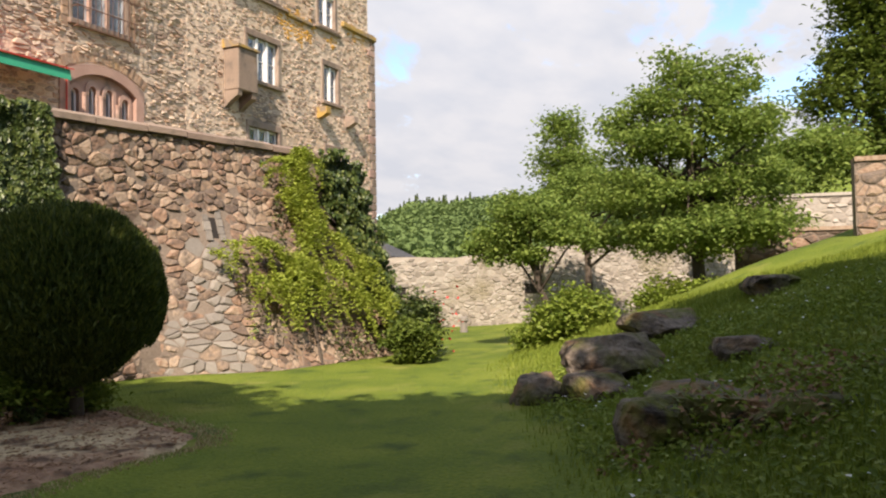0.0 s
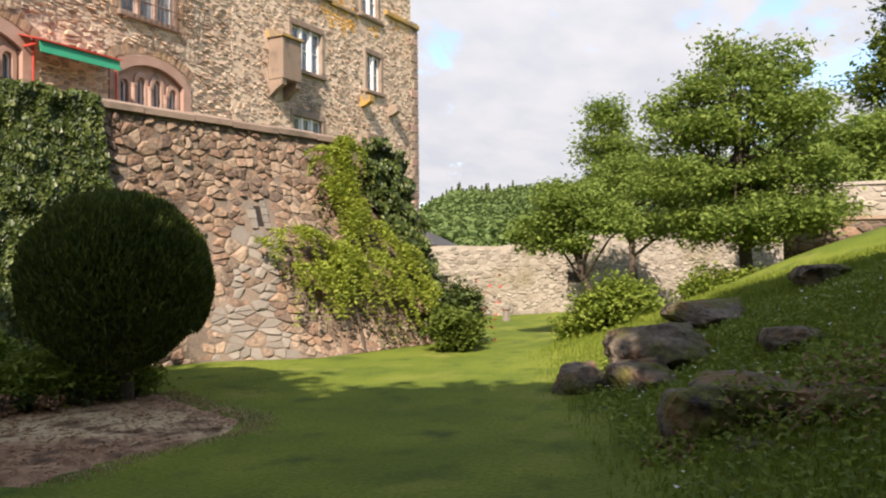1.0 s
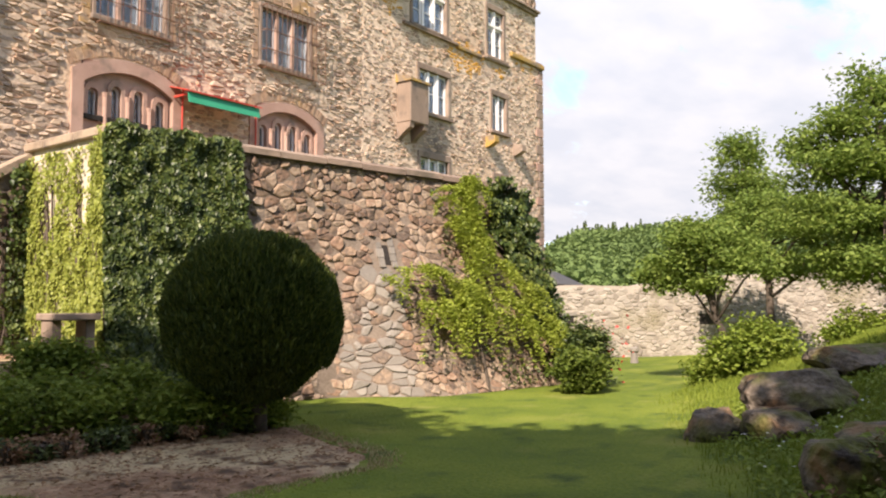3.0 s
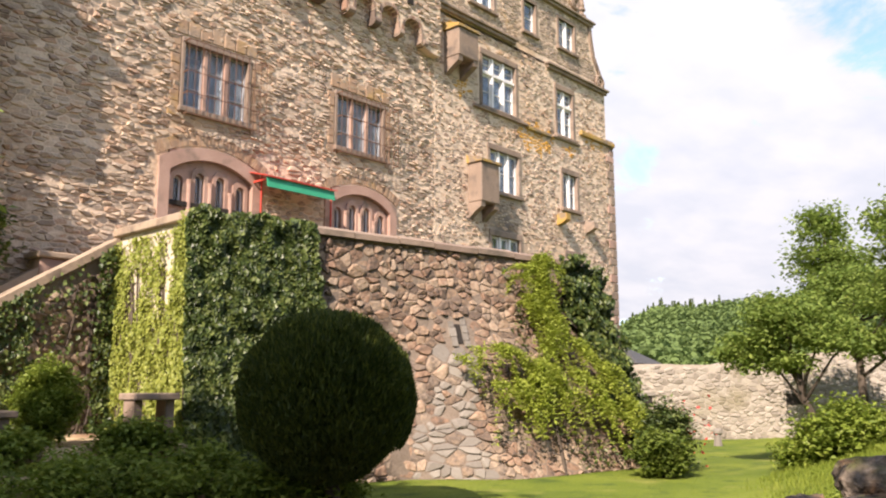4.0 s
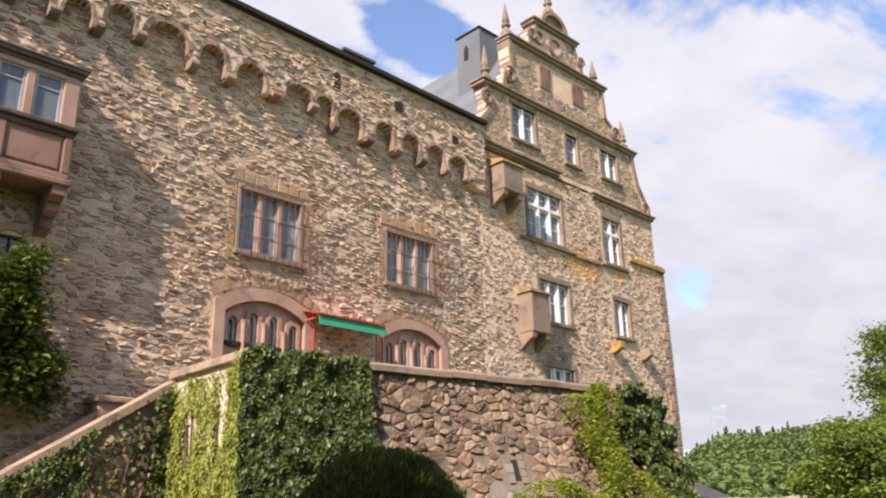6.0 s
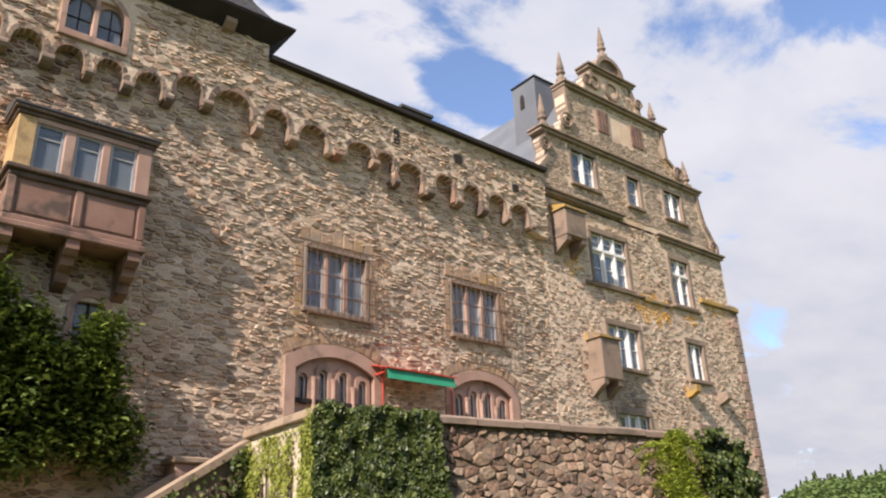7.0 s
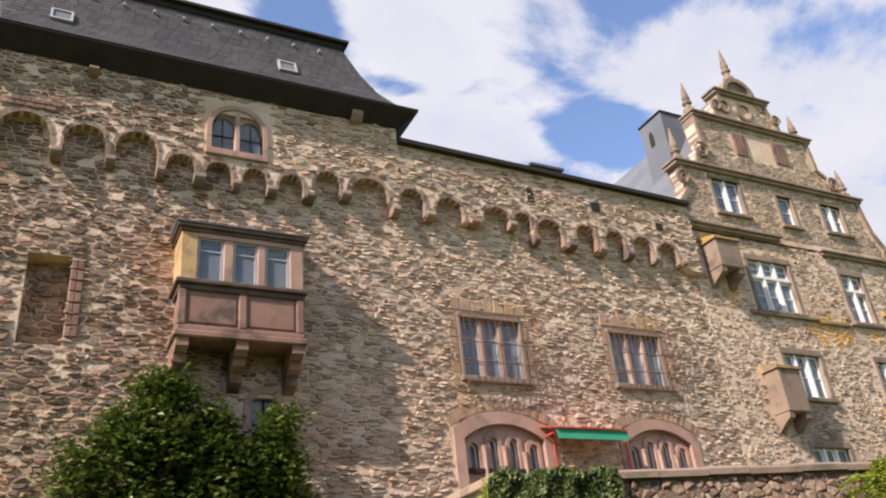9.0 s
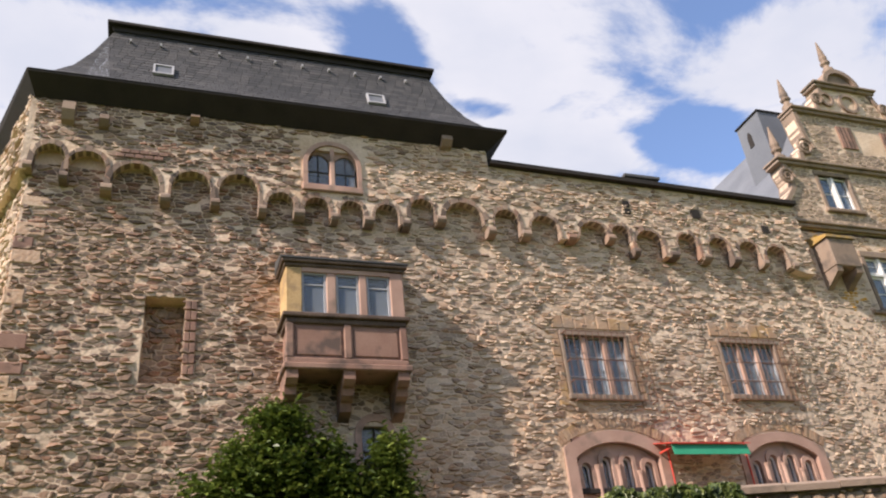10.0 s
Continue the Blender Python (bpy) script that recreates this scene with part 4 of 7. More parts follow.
    part("window_frame", Geo().box((a + b) / 2 - 0.02, (a + b) / 2 + 0.02, FRONT + 0.1, FRONT + 0.14, c, d + 0.05).box(a, a + 0.04, FRONT + 0.1, FRONT + 0.14, c, d).box(b - 0.04, b, FRONT + 0.1, FRONT + 0.14, c, d).box(a, b, FRONT + 0.1, FRONT + 0.14, d - 0.5, d - 0.46), M_WOOD_SHADE, win)
    # slots under the lean-to roof: dark plates that paint the shade of holes
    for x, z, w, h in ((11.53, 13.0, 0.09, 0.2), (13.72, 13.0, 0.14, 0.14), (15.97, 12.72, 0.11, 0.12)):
        part("putlog_hole", Geo().box(x - w, x + w, UP - 0.045, UP + 0.02, z - h, z + h), M_WOOD_SHADE, wing)


def arcade_window(x0, x1, zt_in, zt_out, label):
    """A wide segmental arch in pink stone with four lancets set back in it."""
    zt_in, zt_out = zt_in - 0.05, zt_out - 0.05
    zs_o, zs_i = zt_out - 0.40, zt_in - 0.36
    win = part("arcade_window", band(Geo(), [(x0 - 0.26, 4.5)] + arch_line(x0 - 0.26, x1 + 0.26, zs_o, zt_out, 16) + [(x1 + 0.26, 4.5)],
                                     [(x0, 4.5)] + arch_line(x0, x1, zs_i, zt_in, 16) + [(x1, 4.5)], FRONT - 0.06, FRONT + 0.45), M_PINK, wing, label)
    arc = arch_line(x0, x1, zs_i, zt_in, 16)
    part("spandrel", band(Geo(), [(x, 6.78) for x, _ in arc], arc, FRONT + 0.01, FRONT + 0.4), M_PINK, win)
    # relieving arch of longer stones above the pink ring
    o = arch_line(x0 - 0.30, x1 + 0.30, zs_o + 0.05, zt_out + 0.06, 30)
    i2 = arch_line(x0 - 0.42, x1 + 0.42, zs_o + 0.26, zt_out + 0.32, 30)
    for k in range(30):
        a, b, c, d = [np.array(p) for p in (i2[k], i2[k + 1], o[k], o[k + 1])]
        part("voussoir", band(Geo(), [tuple(a + (b - a) * 0.03), tuple(b - (b - a) * 0.03)], [tuple(c + (d - c) * 0.03), tuple(d - (d - c) * 0.03)], FRONT - 0.012 - 0.02 * (k * 7 % 5) / 5, FRONT + 0.12), M_OCHRE, win)
    yb = FRONT + 0.10
    n, pitch = 4, (x1 - x0) / 4
    arch = arch_line(x0, x1, zs_i, zt_in, 16)

    def roof(x):
        return float(np.interp(x, [p[0] for p in arch], [p[1] for p in arch]))
    g = Geo()
    w = 0.115
    for k in range(n):
        c = x0 + (k + 0.5) * pitch
        zt = roof(c) - 0.24 if k in (0, 3) else roof(c) - 0.28
        zs = zt - 0.2
        hl = arch_line(c - w, c + w, zs, zt, 8)
        l, r = c - pitch / 2, c + pitch / 2
        # back wall of the recess round each lancet
        for (ax, az), (bx, bz) in zip(hl[:-1], hl[1:]):
            g.add([(ax, yb, az), (bx, yb, bz), (bx, yb, roof(bx)), (ax, yb, roof(ax))], [(0, 1, 2, 3)])
            g.add([(ax, yb, az), (bx, yb, bz), (bx, yb + 0.14, bz), (ax, yb + 0.14, az)], [(3, 2, 1, 0)])
        g.add([(c - w, yb, 4.5), (c + w, yb, 4.5), (c + w, yb, 5.6), (c - w, yb, 5.6)], [(0, 1, 2, 3)])
        for a, b in ((l, c - w), (c + w, r)):
            g.add([(a, yb, 4.5), (b, yb, 4.5), (b, yb, roof(b)), (a, yb, roof(a))], [(0, 1, 2, 3)])
        for x in (c - w, c + w):
            g.add([(x, yb, 4.5), (x, yb + 0.14, 4.5), (x, yb + 0.14, zs), (x, yb, zs)], [(0, 1, 2, 3)])
        # moulded hood over each lancet and glass with a white frame
        part("hood", band(Geo(), [(c - w - 0.09, 5.5)] + arch_line(c - w - 0.09, c + w + 0.09, zs, zt + 0.13, 8) + [(c + w + 0.09, 5.5)], [(c - w, 5.5)] + hl + [(c + w, 5.5)], yb - 0.05, yb + 0.02), M_PINK, win)
        part("pane", Geo().prism([(c - w, 4.6), (c + w, 4.6)] + list(reversed(hl)), yb + 0.11, yb + 0.12), M_GLASS, win).visible_shadow = False
        ins = arch_line(c - w + 0.035, c + w - 0.035, zs, zt - 0.04, 8)
        part("lancet_frame", band(Geo(), [(c - w, 4.6)] + hl + [(c + w, 4.6)], [(c - w + 0.035, 4.6)] + ins + [(c + w - 0.035, 4.6)], yb + 0.07, yb + 0.11), M_WHITE, win)
        if k:
            part("shaft", Geo().lathe(l, yb - 0.05, [(0.07, 4.6), (0.055, 4.75), (0.055, zs - 0.1), (0.085, zs)], 8), M_PINK, win)
    part("back_wall", g, M_PINK, win)
    part("bench_rail", Geo().box(x0, x1, FRONT + 0.02, FRONT + 0.3, 5.52, 5.64, 0.015), M_WOOD_SHADE, win, "dark timber rail across the arch")


def build_awning():
    a = thing("awning", (12.3, 15.9, 5.0), "green canvas awning on a red painted frame beside the arches", "awning")
    part("valance", Geo().prism_x([(15.28, 6.16), (15.30, 6.16), (15.34, 6.40), (15.32, 6.40)], 10.90, 12.92), M_GREEN, a, "green canvas valance")
    part("canopy", Geo().prism_x([(15.26, 6.40), (15.98, 6.60), (15.98, 6.62), (15.26, 6.425)], 10.85, 12.98), M_REDPAINT, a, "red roof edge")
    for x in (11.16, 13.30):
        part("post", Geo().box(x - 0.015, x + 0.015, 15.87, 15.91, 4.4, 6.6, 0.006), M_REDPAINT, a)
    for x in (10.98, 12.92):
        part("bracket", Geo().box(x - 0.018, x + 0.018, 15.34, 15.95, 6.36, 6.40), M_REDPAINT, a)


def build_bay():
    yb = 15.2
    x0, x1 = 2.36, 4.92
    bay = part("bay_window", Geo().box(x0 + 0.06, x1 - 0.06, yb + 0.06, FRONT, 7.98, 9.05), M_RED, wing, "projecting red sandstone bay window on brackets")
    part("base_moulding", Geo().box(x0 - 0.06, x1 + 0.06, yb - 0.05, FRONT, 7.88, 8.02, 0.025).box(x0, x1, yb, FRONT, 8.02, 8.14, 0.02), M_RED, bay)
    part("sill", Geo().box(x0 - 0.07, x1 + 0.07, yb - 0.07, FRONT, 9.02, 9.12, 0.02).box(x0, x1, yb, FRONT, 8.90, 9.02, 0.02), M_BROWN, bay, "weathered dark sill moulding")
    for a, b in ((x0, x0 + 0.16), (3.56, 3.72), (x1 - 0.16, x1)):
        part("panel_post", Geo().box(a, b, yb, yb + 0.1, 8.14, 8.9, 0.02), M_RED, bay)
    part("panel", Geo().box(x0 + 0.2, 3.52, yb + 0.035, yb + 0.08, 8.2, 8.84, 0.02), M_RED, bay)
    part("panel", Geo().box(3.76, x1 - 0.2, yb + 0.035, yb + 0.08, 8.2, 8.84, 0.02), M_RED, bay)
    zb, zt = 9.12, 10.2
    part("corner_pier", Geo().box(x0, x0 + 0.34, yb, yb + 0.2, zb, zt, 0.02).box(x0, x0 + 0.2, yb + 0.2, FRONT, zb, zt), M_PIER, bay, "ochre sandstone pier")
    part("corner_pier", Geo().box(x1 - 0.30, x1, yb, yb + 0.2, zb, zt, 0.02).box(x1 - 0.2, x1, yb + 0.2, FRONT, zb, zt), M_PINK, bay)
    part("head", Geo().box(x0 + 0.34, x1 - 0.30, yb, yb + 0.2, zt - 0.1, zt), M_PINK, bay)
    xs = [(2.70, 3.22), (3.43, 3.93), (4.10, 4.62)]
    for (a, b), (c, d) in zip(xs[:-1], xs[1:]):
        part("mullion", Geo().box(b, c, yb + 0.01, yb + 0.17, zb, zt - 0.1, 0.02), M_PINK, bay)
    for a, b in xs:
        t = 0.05
        fr = Geo().box(a, a + t, yb + 0.05, yb + 0.12, zb, zt - 0.1).box(b - t, b, yb + 0.05, yb + 0.12, zb, zt - 0.1).box(a + t, b - t, yb + 0.05, yb + 0.12, zb, zb + t).box(a + t, b - t, yb + 0.05, yb + 0.12, zt - 0.1 - t, zt - 0.1)
        fr.box(a + t, b - t, yb + 0.06, yb + 0.11, zb + 0.68, zb + 0.71)
        part("window_frame", fr, M_LEAD, bay, "grey painted casement frame")
        part("pane", Geo().box(a + t, b - t, yb + 0.08, yb + 0.088, zb + t, zt - 0.1 - t), M_GLASS, bay).visible_shadow = False
    # near-black sheet that paints the unlit room behind the panes
    part("dark_interior", Geo().box(x0 + 0.22, x1 - 0.22, yb + 0.55, yb + 0.6, zb, zt), M_WOOD_SHADE, bay)
    part("cornice", Geo().box(x0 - 0.1, x1 + 0.1, yb - 0.1, FRONT, zt + 0.08, zt + 0.16, 0.02).box(x0 - 0.04, x1 + 0.04, yb - 0.04, FRONT, zt, zt + 0.08, 0.02), M_BROWN, bay, "dark weathered cornice")
    part("roof", Geo().prism_x([(yb - 0.12, zt + 0.16), (FRONT, zt + 0.16), (FRONT, zt + 0.5), (yb - 0.12, zt + 0.2)], x0 - 0.12, x1 + 0.12), M_SLATE, bay)
    for x in (x0 + 0.12, 3.64, x1 - 0.14):
        prof = [(yb, 7.88), (yb, 7.70), (yb + 0.12, 7.60), (yb + 0.2, 7.60), (yb + 0.24, 7.44), (yb + 0.38, 7.36), (yb + 0.44, 7.36), (yb + 0.5, 7.18), (FRONT, 7.05), (FRONT, 7.88)]
        part("bracket", Geo().prism_x(prof, x - 0.12, x + 0.12), M_RED, bay, "stepped sandstone bracket")


def build_wing_roofs():
    # bell-cast slate roof of the tower
    L, R, F, B = WL - 0.25, 8.12, 15.25, 25.0
    prof = [(0.0, 14.74), (0.42, 15.10), (0.78, 15.67), (1.12, 16.48), (1.50, 17.63)]
    g = Geo()
    for (a, za), (b, zb) in zip(prof[:-1], prof[1:]):
        n = max(2, int(round((zb - za) / 0.13)))
        for k in range(n):                       # slate courses, each lapped over the next below
            s0, s1 = a + (b - a) * k / n, a + (b - a) * (k + 1) / n
            z0, z1 = za + (zb - za) * k / n, za + (zb - za) * (k + 1) / n
            o = 0.018
            x = L + s0
            i = 0
            while x < R - s0:
                w = min(0.26 + 0.06 * math.sin(i * 2.4 + k), R - s0 - x)
                x2 = x + w
                g.add([(max(x, L + s0), F + s0 - o, z0 - 0.01), (x2 - 0.008, F + s0 - o, z0 - 0.01 + 0.006 * math.sin(i * 5.1)), (min(x2 - 0.008, R - s1), F + s1, z1), (max(x, L + s1), F + s1, z1)], [(0, 1, 2, 3)])
                x = x2
                i += 1
            g.add([(R - s0 + o, F + s0, z0), (R - s0 + o, B, z0), (R - s1, B, z1), (R - s1, F + s1, z1)], [(0, 1, 2, 3)])
            g.add([(L + s0 - o - SKEW * (B - F), B, z0), (L + s0 - o, F + s0, z0), (L + s1, F + s1, z1), (L + s1 - SKEW * (B - F), B, z1)], [(0, 1, 2, 3)])
    roof = part("tower_roof", g, M_SLATE, wing, "steep bell-cast grey slate roof")
    part("roof_deck", Geo().box(L + 1.42, R - 1.42, F + 1.42, B - 0.1, 17.55, 17.71).box(L + 1.3, R - 1.3, F + 1.3, B - 0.1, 17.71, 17.79), M_WOOD_SHADE, roof)
    ring = [(L, F), (R, F), (R, B), (L - SKEW * (B - F), B)]
    inner = [(WL - 0.08, UP - 0.03), (TR + 0.03, UP - 0.03), (TR + 0.03, B), (WL - 0.08 - SKEW * (B - F), B)]
    eave = [(x, y, 14.75) for x, y in ring] + [(x, y, 14.67) for x, y in ring] + [(x, y, 14.30) for x, y in inner]
    part("eave", Geo().add(eave, [(0, 1, 2, 3)] + [(k + 4, (k + 1) % 4 + 4, (k + 1) % 4, k) for k in range(4)] + [(k + 8, (k + 1) % 4 + 8, (k + 1) % 4 + 4, k + 4) for k in range(4)]), M_WOOD_SHADE, roof, "dark boarded eave")
    up, out = Vector((0, 0.38, 0.925)), Vector((0, -0.925, 0.38))
    for x in (-0.45, 4.88):
        c = Vector((x, F + 0.88, 15.90)) + out * 0.02

        def bar(g, a0, a1, b0, b1, d):
            v = [c + Vector((a, 0, 0)) + up * b + out * o for o in (-0.03, d) for a, b in ((a0, b0), (a1, b0), (a1, b1), (a0, b1))]
            return g.add(v, [(0, 1, 2, 3), (7, 6, 5, 4), (0, 4, 5, 1), (1, 5, 6, 2), (2, 6, 7, 3), (3, 7, 4, 0)])
        sky_fr = Geo()
        for q in ((-0.24, 0.24, -0.24, -0.19), (-0.24, 0.24, 0.19, 0.24), (-0.24, -0.19, -0.19, 0.19), (0.19, 0.24, -0.19, 0.19)):
            bar(sky_fr, *q, 0.07)
        part("skylight", sky_fr, M_LEAD, roof, "small pale-framed skylight")
        part("skylight_pane", bar(Geo(), -0.19, 0.19, -0.19, 0.19, 0.035), M_SLATE2, roof)
    for i in range(11):
        x = L + 1.9 + i * 0.72
        part("snow_hook", Geo().box(x - 0.025, x + 0.025, F + 1.22, F + 1.36, 17.08, 17.15), M_LEAD, roof)
    # low slate roof behind the parapet wall
    g = Geo()
    z0, z1 = 13.92, 13.72
    n = 36
    for i in range(n):
        xa, xb = TR + (WR - TR) * i / n, TR + (WR - TR) * (i + 1) / n - 0.01
        za, zb = z0 + (z1 - z0) * i / n, z0 + (z1 - z0) * (i + 1) / n
        for k in range(4):
            ya, yb2, h0, h1 = 15.58 + k * 0.5, 15.58 + (k + 1) * 0.5, 0.07 + k * 0.22, 0.05 + (k + 1) * 0.22
            g.add([(xa, ya, za + h0), (xb, ya, zb + h0), (xb, yb2, zb + h1), (xa, yb2, za + h1), (xa, ya, za + h0 - 0.03), (xb, ya, zb + h0 - 0.03)], [(0, 1, 2, 3), (4, 5, 1, 0)])
    lean = part("low_roof", g, M_SLATE, wing, "low dark slate roof along the wall head")
    part("gutter", Geo().add([(TR, 15.54, z0 - 0.08), (WR, 15.54, z1 - 0.08), (WR, 15.54, z1 + 0.04), (TR, 15.54, z0 + 0.04), (TR, 15.75, z0 - 0.08), (WR, 15.75, z1 - 0.08), (WR, 15.75, z1 + 0.04), (TR, 15.75, z0 + 0.04)],
                             [(0, 1, 2, 3), (4, 0, 3, 7), (0, 4, 5, 1), (1, 5, 6, 2), (3, 2, 6, 7)]), M_WOOD_SHADE, lean)
    part("roof_back", Geo().add([(TR, 17.56, z0 + 0.92), (WR, 17.56, z1 + 0.92), (WR, 24.6, 13.4), (TR, 24.6, 13.4)], [(0, 1, 2, 3)]), M_SLATE, lean)
    part("roof_vent", Geo().box(11.95, 12.95, 15.95, 16.5, 13.8, 14.22, 0.02).box(11.88, 13.02, 15.88, 16.57, 14.22, 14.30), M_SLATE, lean, "slate-clad roof vent")


build_wing_walls()
build_wing_windows()
arcade_window(8.82, 10.95, 6.70, 6.97, "wide pink sandstone arch with four lancet lights")
arcade_window(13.42, 15.46, 6.72, 6.95, "wide pink sandstone arch with four lancet lights")
build_awning()
build_bay()
build_wing_roofs()


# ---- the gabled house ----
house = thing("gabled_house", (22.3, 17.0, 0), "tall stone house with a scrolled Renaissance gable and obelisks", "house")
GL, GR = 17.3, 27.65
G_WINS = [(19.60, 21.35, 10.55, 12.3, 3, 11.72), (23.85, 24.85, 10.55, 12.28, 2, 11.72), (19.95, 21.45, 7.82, 9.17, 3, 0), (24.12, 25.0, 7.9, 9.18, 2, 0),
          (20.0, 21.45, 5.2, 6.34, 3, 0), (24.25, 25.0, 5.2, 6.18, 2, 0)]
T_WINS = [(19.05, 20.22, 13.95, 15.22, 2, 0), (21.95, 22.6, 13.9, 15.05, 1, 0), (24.1, 25.12, 13.98, 15.1, 2, 0)]
YG = FRONT - 0.008


def gable_edges():
    left = [(17.3, 13.2), (17.25, 13.7), (17.42, 14.1), (17.75, 14.5), (17.85, 14.85), (17.75, 15.2), (17.72, 15.5), (18.55, 15.55), (18.62, 16.0), (18.85, 16.35), (19.12, 16.5), (19.05, 16.9), (19.0, 17.75),
            (20.1, 17.85), (20.15, 18.3), (20.35, 18.7), (20.5, 18.8), (20.55, 19.15)]
    right = [(27.1, 13.0), (27.1, 13.4), (26.8, 13.85), (26.5, 14.3), (26.35, 14.9), (26.25, 15.6), (25.5, 15.7), (25.3, 16.1), (24.95, 16.4), (24.65, 16.6), (24.62, 17.1), (24.55, 17.8),
             (23.35, 17.9), (23.25, 18.4), (23.0, 18.8), (22.9, 19.1)]
    return left, right


def build_house():
    g = Geo()
    holes = [w[:4] for w in G_WINS]
    sheet_with_holes(g, GL, GR, -0.3, 11.0, holes, YG, YG + 0.7)
    sheet_with_holes(g, GL, 27.2, 11.0, 13.1, holes, YG, YG + 0.7)
    part("wall", g, M_MORTAR, house, "weathered rubble front in buff and grey stone")
    g = Geo()
    g.box(GL, GL + 0.6, YG + 0.7, 28.0, -0.3, 13.1).box(GR - 0.6, GR, YG + 0.7, 28.0, -0.3, 11.0).box(26.6, 27.2, YG + 0.7, 28.0, 11.0, 13.1).box(GL, GR, 28.0, 28.6, -0.3, 13.1)
    part("back_wall", g, M_MORTAR, house)
    # added dark sheet painting the unlit rooms behind the house windows
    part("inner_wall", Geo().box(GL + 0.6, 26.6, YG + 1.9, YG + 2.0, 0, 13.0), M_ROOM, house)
    left, right = gable_edges()
    # the gable as storey slabs with their window holes
    g = Geo()
    zs = sorted({z for _, z in left} | {z for _, z in right} | {w[2] for w in T_WINS} | {w[3] for w in T_WINS})
    lz, lx = [p[1] for p in left], [p[0] for p in left]
    rz, rx = [p[1] for p in right], [p[0] for p in right]
    for a, b in zip(zs[:-1], zs[1:]):
        if b - a < 0.005:
            continue
        xa, xb = np.interp(a + 1e-3, lz, lx), np.interp(b - 1e-3, lz, lx)
        ya, yb = np.interp(a + 1e-3, rz, rx), np.interp(b - 1e-3, rz, rx)
        cuts = sorted([(w[0] - 0.04, w[1] + 0.04) for w in T_WINS if w[2] <= a + 1e-6 and w[3] >= b - 1e-6])
        la, lb = xa, xb
        for c, d in cuts + [(ya, None)]:
            ra, rb = (c, c) if d is not None else (ya, yb)
            g.prism([(la, a), (ra, a), (rb, b), (lb, b)], YG, YG + 0.45)
            if d is not None:
                la = lb = d
    gab = part("gable", g, M_MORTAR, house, "scrolled gable of plastered rubble")
    # cornices between the storeys
    for x0, x1, z in ((17.2, 21.4, 13.18), (23.15, 27.3, 12.95), (17.5, 26.45, 15.5), (18.9, 24.75, 17.78), (20.35, 23.1, 19.12)):
        part("cornice", Geo().box(x0, x1, YG - 0.20, YG + 0.5, z + 0.06, z + 0.15, 0.02).box(x0 + 0.06, x1 - 0.06, YG - 0.12, YG + 0.5, z - 0.05, z + 0.06, 0.02), M_COPING, gab, "dark weathered string cornice")
    # crowning arch
    part("crown", Geo().prism([(20.95, 19.27), (22.45, 19.27)] + list(reversed(arch_line(21.0, 22.4, 19.35, 19.92, 12))), YG, YG + 0.4), M_BUFF, gab)
    part("crown_moulding", band(Geo(), [(20.88, 19.27)] + arch_line(20.92, 22.48, 19.35, 20.02, 12) + [(22.52, 19.27)], [(21.04, 19.27)] + arch_line(21.08, 22.32, 19.35, 19.84, 12) + [(22.36, 19.27)], YG - 0.12, YG + 0.42), M_COPING, gab)
    # roundels in the top stage
    for cx, cz, r in ((21.7, 18.5, 0.42), (20.75, 18.55, 0.30)):
        ring = [(cx + r * math.cos(t), cz + r * math.sin(t)) for t in (2 * math.pi * k / 20 for k in range(21))]
        inner = [(cx + 0.72 * r * math.cos(t), cz + 0.72 * r * math.sin(t)) for t in (2 * math.pi * k / 20 for k in range(21))]
        part("roundel", band(Geo(), ring, inner, YG - 0.09, YG + 0.02), M_BUFF, gab, "carved stone roundel")
    # raised scroll edges
    for line in (left, right):
        sgn = 1 if line is left else -1
        part("scroll_edge", band(Geo(), line, [(x + sgn * 0.16, z - 0.03) for x, z in line], YG - 0.08, YG + 0.5), M_BUFF, gab, "scrolled sandstone gable edge")
    for cx, cz, r in ((17.75, 14.95, 0.3), (18.95, 16.25, 0.36), (26.75, 13.3, 0.3), (25.15, 16.05, 0.32), (20.3, 18.45, 0.26), (23.2, 18.45, 0.24)):
        sp = [(cx + r * (1 - k / 26) * math.cos(k * 0.55), cz + r * (1 - k / 26) * math.sin(k * 0.55)) for k in range(22)]
        part("volute", Geo().tube([(x, YG - 0.08, z) for x, z in sp], [0.055] * len(sp), 6), M_BUFF, gab)
    # obelisks
    for x, z, s in ((19.15, 17.95, 1.0), (17.95, 15.65, 1.05), (21.68, 20.0, 1.15), (24.3, 17.95, 0.85), (25.95, 15.7, 0.95)):
        prof = [(0.20, z - 0.02), (0.20, z + 0.18 * s), (0.13, z + 0.22 * s), (0.10, z + 0.34 * s), (0.17, z + 0.42 * s), (0.17, z + 0.48 * s), (0.11, z + 0.52 * s), (0.14, z + 0.64 * s), (0.02, z + 1.35 * s)]
        part("obelisk", Geo().lathe(x, YG + 0.15, prof, 8), M_BUFF, gab, "small carved stone obelisk")
    # windows
    for x0, x1, z0, z1, n, tr in G_WINS:
        stone_window(house, x0, x1, z0, z1, n, M_BUFF if tr else M_COPING, transom=tr, y=YG, jamb=0.14, label="white-framed mullioned window in dressed stone", cross=1, head=0.2)
    for x0, x1, z0, z1, n, tr in T_WINS:
        stone_window(house, x0, x1, z0, z1, n, M_BUFF, y=YG, jamb=0.13, label="narrow gable window with white frames", cross=1, head=0.15)
